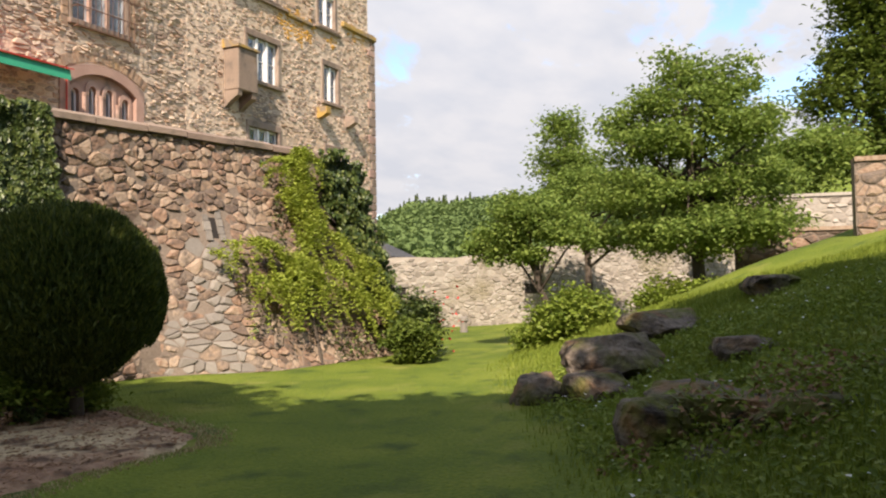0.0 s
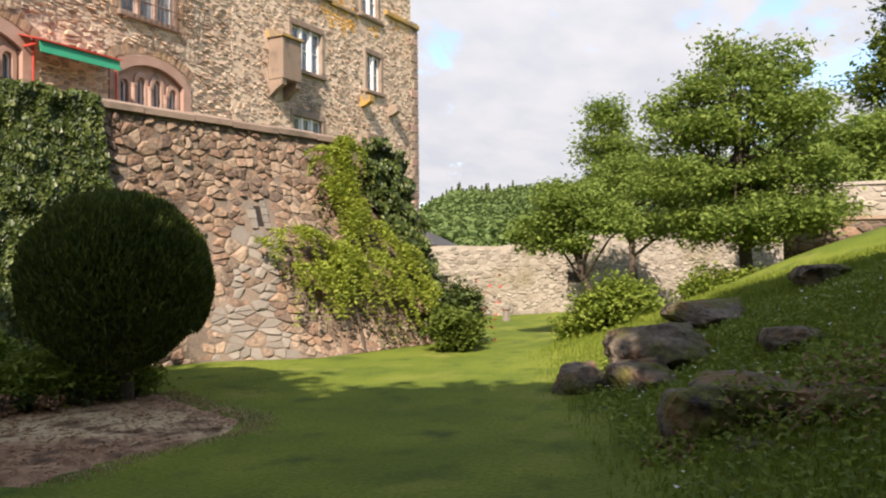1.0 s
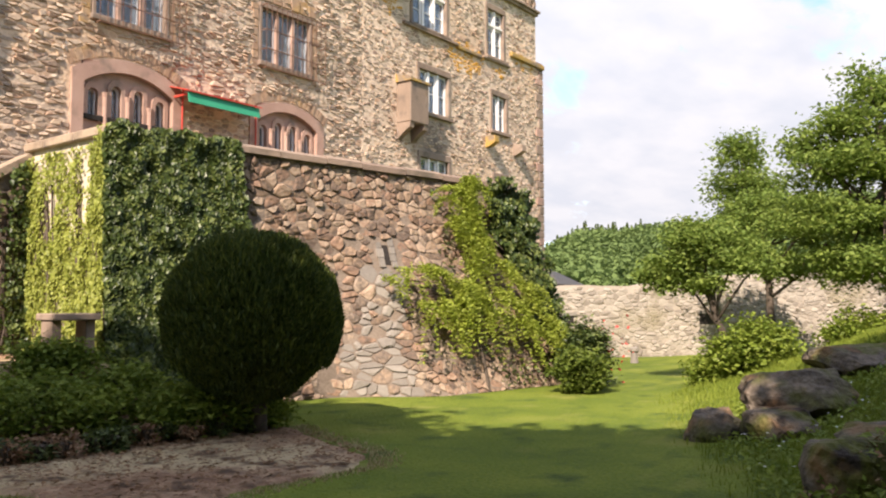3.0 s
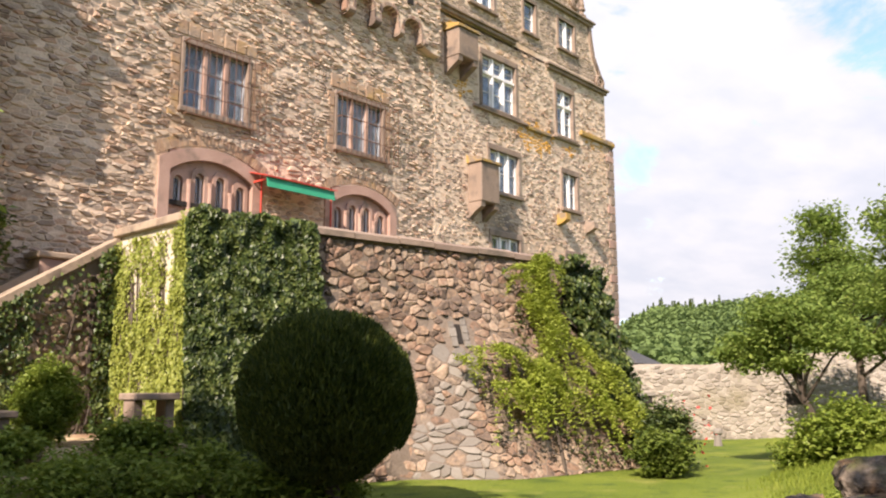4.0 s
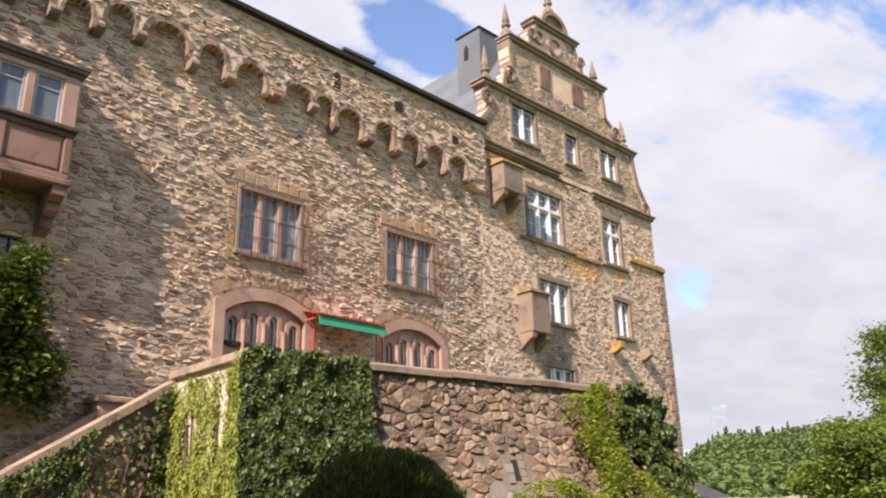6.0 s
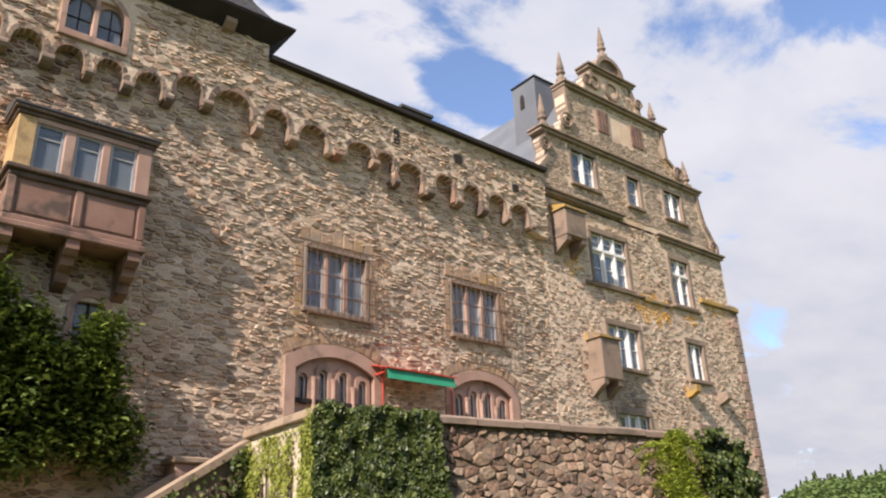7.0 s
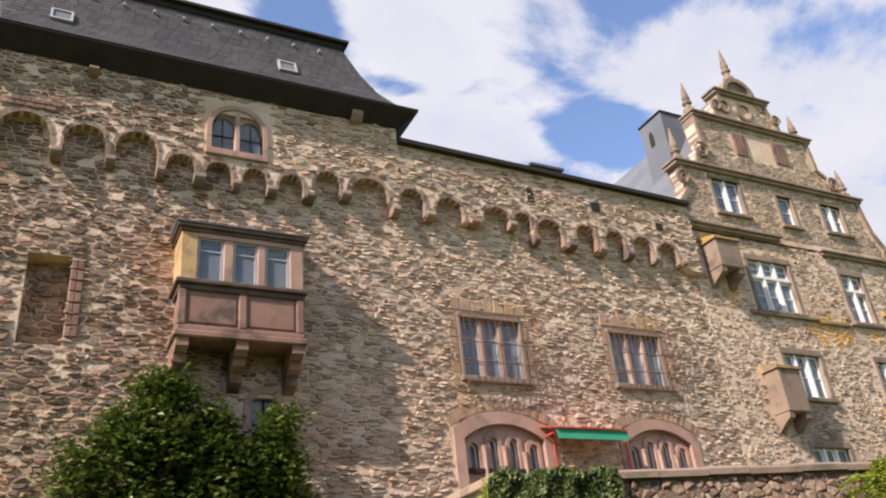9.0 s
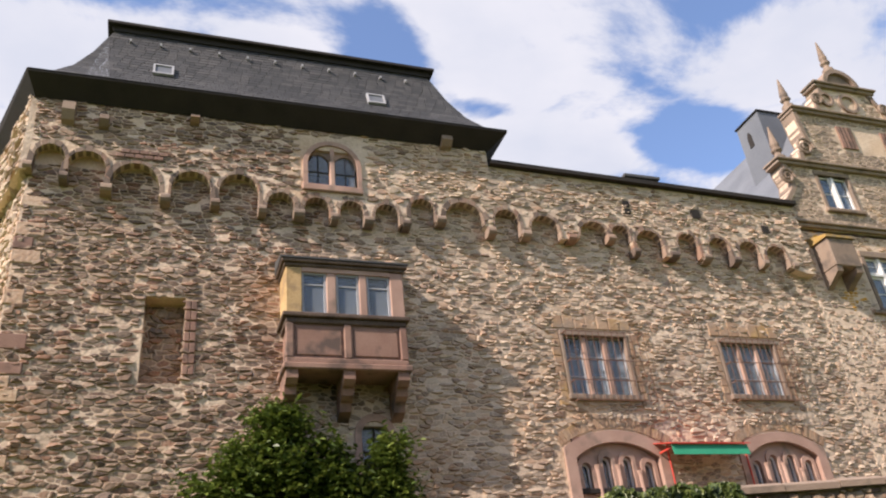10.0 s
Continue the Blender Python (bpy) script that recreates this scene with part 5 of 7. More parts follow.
    for x0, x1 in ((20.65, 21.3), (22.55, 23.25)):
        sh = part("shutter", Geo().box(x0, x1, YG - 0.05, YG, 16.48, 17.4, 0.015), M_RED, house, "closed red-brown hatch")
        for k in range(1, 4):
            part("board", Geo().box(x0 + (x1 - x0) * k / 4 - 0.01, x0 + (x1 - x0) * k / 4 + 0.01, YG - 0.058, YG - 0.05, 16.5, 17.38), M_WOOD_SHADE, sh)
    part("string_course", Geo().box(19.1, 21.95, YG - 0.12, YG + 0.1, 10.38, 10.48, 0.015), M_COPING, house)
    part("string_course", Geo().box(23.5, 25.2, YG - 0.10, YG + 0.1, 10.38, 10.47, 0.015), M_COPING, house)
    part("lichen_ledge", Geo().box(21.95, 23.4, YG - 0.10, YG + 0.1, 10.3, 10.44, 0.03), M_LICHEN, house, "ledge crusted with orange lichen")
    part("lichen_ledge", Geo().box(25.3, 27.7, YG - 0.12, YG + 0.2, 10.86, 11.05, 0.03), M_LICHEN, house, "ledge crusted with orange lichen")
    # old stone chutes and cut-off beam ends
    for x0, x1, z0, z1, dep in ((17.75, 18.7, 11.55, 12.45, 0.62), (18.85, 19.75, 7.2, 8.45, 0.55)):
        y0 = YG - dep
        ch = part("stone_chute", Geo().box(x0, x1, y0, YG, z0, z1, 0.025), M_BUFF, house, "projecting sandstone chute on corbels")
        part("cap", Geo().prism_x([(y0 - 0.06, z1), (YG, z1), (YG, z1 + 0.28), (y0 - 0.06, z1 + 0.08)], x0 - 0.06, x1 + 0.06), M_LICHEN, ch)
        for x in (x0 + 0.02, x1 - 0.22):
            part("corbel", Geo().prism_x([(y0 + 0.03, z0), (y0 + 0.05, z0 - 0.16), (y0 + 0.3, z0 - 0.3), (YG, z0 - 0.5), (YG, z0)], x, x + 0.2), M_BUFF, ch)
    for x, z, m in ((23.8, 7.45, M_LICHEN), (25.6, 7.4, M_COPING)):
        part("beam_end", Geo().prism_x([(YG - 0.42, z + 0.14), (YG - 0.42, z - 0.08), (YG - 0.2, z - 0.2), (YG, z - 0.25), (YG, z + 0.18)], x - 0.13, x + 0.13), m, house)
    # roof and its turret
    ridge, eave, TX = 19.95, 13.1, 19.78
    roof = part("roof", Geo().add([(17.15, YG + 0.4, eave), (17.15, 28.6, eave), (21.7, 28.6, ridge), (21.7, YG + 0.9, ridge), (27.3, YG + 0.4, eave), (27.3, 28.6, eave)], [(1, 0, 3, 2), (3, 4, 5, 2), (0, 4, 3), (1, 2, 5)]), M_SLATE2, house, "steep grey slate roof")
    part("turret", Geo().box(TX, TX + 1.1, 18.0, 19.2, 15.5, 19.55), M_SLATE2, roof, "slate-clad roof turret with a small arched opening")
    part("turret_cap", Geo().box(TX - 0.06, TX + 1.16, 17.94, 19.26, 19.55, 19.62, 0.02), M_WOOD_SHADE, roof)
    # arched opening painted as a dark plate on the solid turret
    part("turret_opening", Geo().prism_x([(18.82, 18.45), (18.60, 18.45), (18.60, 18.9), (18.66, 19.05), (18.71, 19.1), (18.76, 19.05), (18.82, 18.9)], TX - 0.02, TX + 0.02), M_WOOD_SHADE, roof)


def build_house_stones():
    rng = np.random.default_rng(31)
    pad = [(a - 0.18, b + 0.18, c - 0.14, d + 0.22) for a, b, c, d, _, _ in G_WINS]
    pad += [(17.75, 18.7, 11.2, 12.7), (18.85, 19.75, 6.8, 8.7)]

    def skip(u, z, hu, hz):
        return outside(pad)(u, z, hu, hz) or (z + hz > 11.0 and u + hu > 27.2)
    low = rubble(GL + 0.02, GR, 0.4, 13.05, 0.09, 0.165, skip, rng, gap=0.030, depth=(0.0, 0.03), lost=0.2)
    spots = [(22.6, 10.1, 0.95, 0.52), (26.4, 10.75, 0.9, 0.22), (18.3, 12.75, 0.6, 0.25), (18.6, 10.9, 0.3, 0.4), (24.6, 10.1, 0.4, 0.2)]

    def orange(s):
        a, b = s[0].mean(), s[1].mean()
        return any(((a - x) / p) ** 2 + ((b - z) / q) ** 2 < 1 + 0.5 * math.sin(9 * a + 7 * b) for x, z, p, q in spots)
    part("stonework", stone_geo([s for s in low if not orange(s)], lambda u, d, z: (u, YG - d, z)), M_FACADE, house, kind="stuff")
    part("lichened_stonework", stone_geo([s for s in low if orange(s)], lambda u, d, z: (u, YG - d, z)), M_ORANGE, house, "stones crusted with orange lichen", kind="stuff")
    left, right = gable_edges()
    lz, lx, rz, rx = [p[1] for p in left], [p[0] for p in left], [p[1] for p in right], [p[0] for p in right]
    pad2 = [(a - 0.16, b + 0.16, c - 0.14, d + 0.16) for a, b, c, d, _, _ in T_WINS] + [(20.6, 23.3, 16.4, 17.45), (20.2, 22.3, 18.0, 19.0)]

    def skip2(u, z, hu, hz):
        return outside(pad2)(u, z, hu, hz) or u - hu < np.interp(z, lz, lx) + 0.2 or u + hu > np.interp(z, rz, rx) - 0.2
    up = rubble(17.3, 27.2, 13.3, 19.0, 0.10, 0.19, skip2, rng, gap=0.02, depth=(0.0, 0.022))
    part("gable_stonework", stone_geo(up, lambda u, d, z: (u, YG - d, z)), M_GABLE, house, kind="stuff")
    z, k = 0.5, 0
    while z < 10.8:
        h = rng.uniform(0.26, 0.4)
        w = 0.3 if k % 2 else 0.5
        part("quoin", Geo().box(GR - w, GR + 0.04, YG - 0.04, YG + 0.8 - w, z, z + h - 0.02, 0.02), M_COPING if rng.random() < 0.7 else M_PINK, house)
        z += h
        k += 1


build_house()

# ---- the terrace ----
TA, TB = Vector((6.85, 11.55, 0)), Vector((15.75, 9.93, 0))
TDIR = (TB - TA).normalized()
TLEN = (TB - TA).length
TNRM = Vector((TDIR.y, -TDIR.x, 0))                      # outwards, to the lawn
TZ = 4.25


def batter(u, z):
    """How far the wall's foot stands out."""
    k = 0.45 + 1.25 * float(smooth01(3.6, 5.6, u))
    return k * (1 - z / TZ) ** 1.5 if z < TZ else 0.0


def on_front(u, d, z):
    p = TA + TDIR * u + TNRM * (d + batter(u, z))
    return (p.x, p.y, z)


def on_west(u, d, z):
    """The terrace's west face, u from the corner back to the stair."""
    return (TA.x - d, TA.y + u, z)


terrace = thing("terrace_wall", (10, 11, 0), "reddish rubble retaining wall of a terrace with stone coping", "wall")
SLIT = (5.03, 5.16, 2.40, 2.78)


def build_terrace():
    g = Geo()
    us, zs = np.linspace(0, TLEN, 24), np.linspace(-0.4, TZ, 12)
    v = [on_front(u, 0, z) for u in us for z in zs]
    nz = len(zs)
    g.add(v, [(i * nz + k, (i + 1) * nz + k, (i + 1) * nz + k + 1, i * nz + k + 1) for i in range(len(us) - 1) for k in range(nz - 1)])
    e = [on_front(TLEN, 0, z) for z in zs] + [(TB.x + 0.3, FRONT, z) for z in zs]
    g.add(e, [(k, k + nz, k + nz + 1, k + 1) for k in range(nz - 1)])
    core = part("core", g, M_TMORTAR, terrace)
    part("terrace_floor", Geo().add([on_front(0.3, -0.4, 3.55), on_front(TLEN, -0.4, 3.55), (TB.x + 0.3, FRONT, 3.55), (TA.x + 0.2, FRONT, 3.55)], [(0, 1, 2, 3)]), M_COPING, terrace)
    part("parapet_back", Geo().add([on_front(0.3, -0.45, 3.5), on_front(TLEN, -0.45, 3.5), on_front(TLEN, -0.45, TZ), on_front(0.3, -0.45, TZ)], [(3, 2, 1, 0)]), M_TMORTAR, terrace)
    part("west_face", Geo().box(TA.x, TA.x + 0.45, TA.y, 14.1, -0.4, TZ), M_PLASTER, terrace, "west face in old pale render")
    # coping slabs
    u, i = -0.08, 0
    rng = np.random.default_rng(5)
    while u < TLEN:
        w = min(rng.uniform(0.8, 1.25), TLEN + 0.1 - u)
        dz = rng.normal() * 0.006
        pts = [(0.10, TZ), (0.10, TZ + 0.10), (-0.05, TZ + 0.17), (-0.5, TZ + 0.17), (-0.5, TZ)]
        a, b = u + 0.008, u + w - 0.008
        v = [tuple(TA + TDIR * s + TNRM * d + Vector((0, 0, z + dz))) for s in (a, b) for d, z in pts]
        n = len(pts)
        part("coping_slab", Geo().add(v, [tuple(range(n)), tuple(range(2 * n - 1, n - 1, -1))] + [(k, k + n, (k + 1) % n + n, (k + 1) % n) for k in range(n)]), M_COPING, terrace)
        u += w
    y = TA.y - 0.02
    while y < 14.0:
        w = min(0.95, 14.1 - y)
        part("coping_slab", Geo().box(TA.x - 0.1, TA.x + 0.55, y + 0.005, y + w - 0.005, TZ, TZ + 0.15, 0.02), M_STAIR, terrace)
        y += w
    # slit opening in dressed stone, its inner shade painted as a dark sheet
    u0, u1, z0, z1 = SLIT
    part("slit", Geo().add([on_front(u0, 0.012, z0), on_front(u1, 0.012, z0), on_front(u1, 0.012, z1), on_front(u0, 0.012, z1)], [(0, 1, 2, 3)]), M_WOOD_SHADE, terrace)
    rng = np.random.default_rng(9)
    for left in (True, False):
        z = z0 - 0.05
        while z < z1 + 0.05:
            hj, wj = rng.uniform(0.12, 0.2), rng.uniform(0.10, 0.13)
            a, b = (u0 - wj, u0 + rng.uniform(-0.02, 0.005)) if left else (u1 + rng.uniform(-0.005, 0.02), u1 + wj)
            q = rng.uniform(0.02, 0.045)
            v = [on_front(p, d, zz) for p, s in ((a, 1), (b, -1)) for d, i in ((-0.05, 0.0), (q, 0.02)) for zz in (z + 0.002 + i * 0.2, z + hj - i * 0.2)]
            part("slit_jamb", Geo().add(v, [(0, 1, 3, 2), (4, 6, 7, 5), (2, 3, 7, 6), (0, 4, 5, 1), (1, 5, 7, 3), (0, 2, 6, 4)]), M_GREYSTONE, terrace)
            z += hj


def build_terrace_stones():
    rng = np.random.default_rng(41)
    sk = outside([(SLIT[0] - 0.15, SLIT[1] + 0.17, SLIT[2] - 0.06, SLIT[3] + 0.1)])
    st = rubble(0.05, TLEN, 0.0, TZ - 0.02, 0.122, 0.15, sk, rng, gap=0.014, depth=(0.0, 0.06), drop=0.36, lost=0.03, rounded=True)

    def grey(s):                                           # a paler repaired strip beside the slit
        return -0.36 - 0.4 * max(0.0, 1.5 - s[1].mean()) < s[0].mean() - 4.85 + 0.2 * math.sin(s[1].mean() * 2) < 0.36 and s[1].mean() < 3.75 and math.sin(57 * s[0].mean() + 31 * s[1].mean()) < 0.6
    near, far = [], []
    for s in st:
        (near if 2.0 < s[0].mean() < 5.8 and len(near) < 300 else far).append(s)
    part("stonework", stone_geo(far, on_front, 0.05), M_TERRACE, terrace, kind="stuff")
    for s in near:
        part("stone", stone_geo([s], on_front, 0.05), M_GREYSTONE if grey(s) else M_TERRACE, terrace)


build_terrace()

# ---- the stair down from the terrace ----
stair = thing("stair", (5.0, 14.8, 0), "outdoor stone stair along the castle wall with sloping sandstone parapets", "stair")
SLOPE = 0.635


def build_stair():
    x1, zt = 6.85, 4.2

    def top(x):
        return zt - SLOPE * (x1 - x)
    x0 = x1 - 6.2
    part("parapet_wall", Geo().prism([(x0, -0.4), (x1, -0.4), (x1, zt - 0.1), (x0, top(x0) - 0.1)], 14.0, 14.4), M_TMORTAR, stair, "rubble parapet wall with ivy")
    for k in range(6):
        a, b = x1 - (k + 1) * 1.03, x1 - k * 1.03
        part("coping_slab", Geo().prism([(a + 0.005, top(a) - 0.1), (b - 0.005, top(b) - 0.1), (b - 0.005, top(b) + 0.05), (a + 0.005, top(a) + 0.05)], 13.93, 14.47), M_STAIR, stair)
    # inner string and newel block by the castle wall
    xi = 6.25
    part("inner_parapet", Geo().prism([(x0, -0.4), (xi, -0.4), (xi, 3.75), (x0, 3.75 - SLOPE * (xi - x0))], 15.45, 15.7), M_STAIR, stair)
    for k in range(6):
        a, b = xi - (k + 1) * 0.94, xi - k * 0.94
        za, zb = 3.75 - SLOPE * (xi - a), 3.75 - SLOPE * (xi - b)
        part("coping_slab", Geo().prism([(a + 0.005, za), (b - 0.005, zb), (b - 0.005, zb + 0.16), (a + 0.005, za + 0.16)], 15.38, 15.78), M_STAIR, stair)
    part("newel", Geo().box(6.02, 6.62, 15.33, 15.85, 3.2, 3.95, 0.02), M_PINK, stair)
    part("newel_cap", Geo().box(5.94, 6.70, 15.26, 15.92, 3.95, 4.07, 0.025), M_STAIR, stair)
    for k in range(20):
        a = x1 - 0.28 * (k + 1)
        z = 3.45 - 0.178 * (k + 1)
        part("step", Geo().box(a, a + 0.32, 14.4, 15.45, z - 0.18, z, 0.01), M_STAIR, stair)


def build_stair_stones():
    rng = np.random.default_rng(43)
    st = rubble(2.0, 6.8, 0.0, 4.1, 0.14, 0.18, lambda u, z, hu, hz: z + hz > 4.05 - SLOPE * (6.85 - u + hu), rng, gap=0.014, depth=(0.01, 0.06), rounded=True)
    part("stonework", stone_geo(st, lambda u, d, z: (u, 14.0 - d, z), 0.04), M_TERRACE, stair, kind="stuff")


build_stair()

# ---- the garden wall across the lawn and the walls on the bank ----
GA, GB = Vector((22.6, 12.75, 0)), Vector((36.2, 0.53, 0))
garden = thing("garden_wall", (26, 9, 0), "sunlit pale rubble garden wall closing the lawn", "wall")


def garden_frame(a, b):
    d = (b - a).normalized()
    n = Vector((d.y, -d.x, 0))
    if n.dot(Vector((0, 0, 0)) - a) < 0:
        n = -n
    return lambda u, o, z: tuple(a + d * u + n * o + Vector((0, 0, z))), (b - a).length


def build_garden_wall():
    pl, ln = garden_frame(GA, GB)

    def top(u):
        return 2.22 + 0.03 * min(u, 10) + 0.04 * math.sin(u * 2.1) + 0.05 * noise.noise(Vector((u * 1.7, 0, 3))) + (0.22 if u > 5.2 else 0)
    us = np.r_[np.linspace(0, 5.19, 14), np.linspace(5.21, ln, 30)]
    g = Geo()
    v = []
    for u in us:
        v += [pl(u, 0, -0.4), pl(u, 0, top(u)), pl(u, -0.55, top(u)), pl(u, -0.55, -0.4)]
    f = []
    for i in range(len(us) - 1):
        k = 4 * i
        f += [(k, k + 4, k + 5, k + 1), (k + 1, k + 5, k + 6, k + 2), (k + 2, k + 6, k + 7, k + 3)]
    g.add(v, f + [(0, 1, 2, 3)])
    part("core", g, M_GMORTAR, garden)
    # loopholes: dark sheets on the solid wall paint their inner shade
    for u, z, w in ((0.45, 1.15, 0.22), (5.25, 1.2, 0.30)):
        g = Geo()
        g.add([pl(u - w, 0.02, z - 0.17), pl(u + w, 0.02, z - 0.17), pl(u + w, 0.02, z + 0.17), pl(u - w, 0.02, z + 0.17)], [(0, 1, 2, 3)])
        part("loophole", g, M_WOOD_SHADE, garden, "dark sheet painting the shade inside a loophole")
        g = Geo()
        q = [pl(p, o, s) for p in (u - w - 0.08, u + w + 0.08) for o in (0, 0.07) for s in (z + 0.17, z + 0.27)]
        part("loophole_lintel", g.add(q, [(0, 1, 3, 2), (4, 6, 7, 5), (2, 3, 7, 6), (0, 4, 5, 1), (1, 5, 7, 3), (0, 2, 6, 4)]), M_GREYSTONE, garden)
    rng = np.random.default_rng(51)
    st = rubble(0.0, ln, -0.1, 3.0, 0.115, 0.19, lambda u, z, hu, hz: z + hz > top(u) or any(abs(u - a) < w + 0.1 and abs(z - b) < 0.27 for a, b, w in ((0.45, 1.15, 0.22), (5.25, 1.2, 0.3))), rng, gap=0.012, depth=(0.004, 0.04), lost=0.03, rounded=True)
    part("stonework", stone_geo(st, pl), M_GARDEN, garden, kind="stuff")


def bank_wall(name, a, b, z0, z1, mat, mortar, label, seed):
    wl = thing(name, (a + b) / 2, label, "wall")
    pl, ln = garden_frame(a, b)
    g = Geo()
    v = [pl(u, o, z) for u in (0, ln) for o in (0, -0.5) for z in (z0, z1)]
    g.add(v, [(0, 4, 5, 1), (1, 5, 7, 3), (2, 3, 7, 6), (0, 1, 3, 2), (4, 6, 7, 5)])
    part("core", g, mortar, wl)
    rng = np.random.default_rng(seed)
    part("stonework", stone_geo(rubble(0, ln, z0, z1 - 0.02, 0.15, 0.25, lambda *_: False, rng, gap=0.03), pl), mat, wl, kind="stuff")
    part("coping", Geo().add([pl(u, o, z) for u in (0, ln) for o in (0.06, -0.56) for z in (z1, z1 + 0.09)], [(0, 4, 5, 1), (1, 5, 7, 3), (2, 3, 7, 6), (0, 1, 3, 2), (4, 6, 7, 5), (0, 2, 6, 4)]), mat, wl)


build_garden_wall()
bank_wall("upper_wall", Vector((25.8, 2.6, 0)), Vector((26.4, -1.5, 0)), 0.3, 3.8, M_GARDEN, M_GMORTAR, "sunlit pale stone wall beyond the bank", 61)
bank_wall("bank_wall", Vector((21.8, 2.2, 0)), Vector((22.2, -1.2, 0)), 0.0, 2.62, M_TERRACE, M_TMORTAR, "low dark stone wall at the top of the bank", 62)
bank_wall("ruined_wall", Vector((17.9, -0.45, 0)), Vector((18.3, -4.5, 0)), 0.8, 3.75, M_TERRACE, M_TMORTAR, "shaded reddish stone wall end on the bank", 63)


def build_hut():
    h = thing("garden_hut", (25.2, 14.3, 0), "small dark hut with a slate roof behind the wall", "hut")
    part("wall", Geo().box(24.5, 26.0, 13.6, 15.2, -0.3, 2.35), M_COPING, h)
    part("roof", Geo().add([(24.35, 13.45, 2.35), (26.15, 13.45, 2.35), (26.15, 15.35, 2.35), (24.35, 15.35, 2.35), (25.25, 14.4, 2.95)], [(0, 1, 4), (1, 2, 4), (2, 3, 4), (3, 0, 4), (3, 2, 1, 0)]), M_SLATE, h)


build_hut()
post = thing("stone_post", (22.0, 9.8, 0), "short weathered stone post on the lawn", "post")
part("shaft", Geo().lathe(22.0, 9.8, [(0.13, -0.05), (0.11, 0.12), (0.10, 0.3)], 8), M_GREYSTONE, post)
part("head", Geo().lathe(22.0, 9.8, [(0.10, 0.3), (0.15, 0.34), (0.15, 0.42), (0.08, 0.46)], 8), M_GREYSTONE, post)


# ---- boulders on the bank ----
def boulder(at, size, seed, label, turn=0.0, cut=0.35):
    rng = np.random.default_rng(seed)
    bm = bmesh.new()
    bmesh.ops.create_icosphere(bm, subdivisions=4, radius=1.0)
    planes = [(Vector(rng.normal(size=3)).normalized(), rng.uniform(0.55, 0.85)) for _ in range(12)]
    planes.append((Vector((0.1, 0.1, 1)).normalized(), 0.62))
    m = Matrix.Rotation(turn, 4, "Z")
    for v in bm.verts:
        p = v.co.copy()
        for n, d in planes:
            k = p.dot(n)
            if k > d:
                p -= n * (k - d) * 0.97
        p += p.normalized() * (0.10 * noise.noise(p * 1.7 + Vector((seed, 0, 0))) + 0.06 * noise.noise(p * 4.2 + Vector((0, seed, 0))) + 0.05 * abs(noise.noise(p * 7.5)) + 0.025 * noise.noise(p * 17))
        v.co = Vector(at) + m @ Vector((p.x * size[0], p.y * size[1], p.z * size[2]))
    bm.verts.index_update()
    g = Geo().add([v.co for v in bm.verts], [[v.index for v in f.verts] for f in bm.faces])
    bm.free()
    return tagged(part("boulder", g, M_ROCK, None), label, "rock", "boulders on the bank")


boulder((10.2, 2.55, 0.50), (0.70, 0.74, 0.52), 21, "large flat-topped grey boulder in the grass", 0.4)
boulder((9.75, 3.3, 0.12), (0.50, 0.46, 0.42), 22, "rounded brown boulder at the foot of the bank", 0.9)
boulder((9.45, 2.55, 0.2), (0.5, 0.6, 0.42), 23, "brown boulder half sunk in grass", 2.0)
boulder((7.35, 0.85, 0.27), (0.55, 0.90, 0.44), 5, "mossy brown outcrop in the bank", 0.0)
boulder((7.05, 1.32, 0.28), (0.45, 0.40, 0.46), 4, "mossy boulder with a dark hollow beneath", 0.5)
boulder((7.2, 0.25, 0.42), (0.5, 0.62, 0.33), 12, "brown rock ledge in the shaded bank", 0.2)
boulder((6.75, 0.75, 0.10), (0.35, 0.5, 0.27), 10, "small mossy stone under the outcrop", 0.3)
boulder((8.0, 1.2, 0.46), (0.55, 0.55, 0.2), 6, "flat slab of rock above the outcrop", 0.2)
boulder((12.9, 2.3, 0.78), (0.9, 0.75, 0.42), 7, "flat grey rock on the bank's crest", 0.6)
boulder((13.6, 0.9, 1.40), (0.5, 0.45, 0.26), 8, "small rock showing through the grass", 1.0)
boulder((9.8, 0.95, 0.70), (0.45, 0.5, 0.30), 9, "rock half buried in the bank", 0.3)


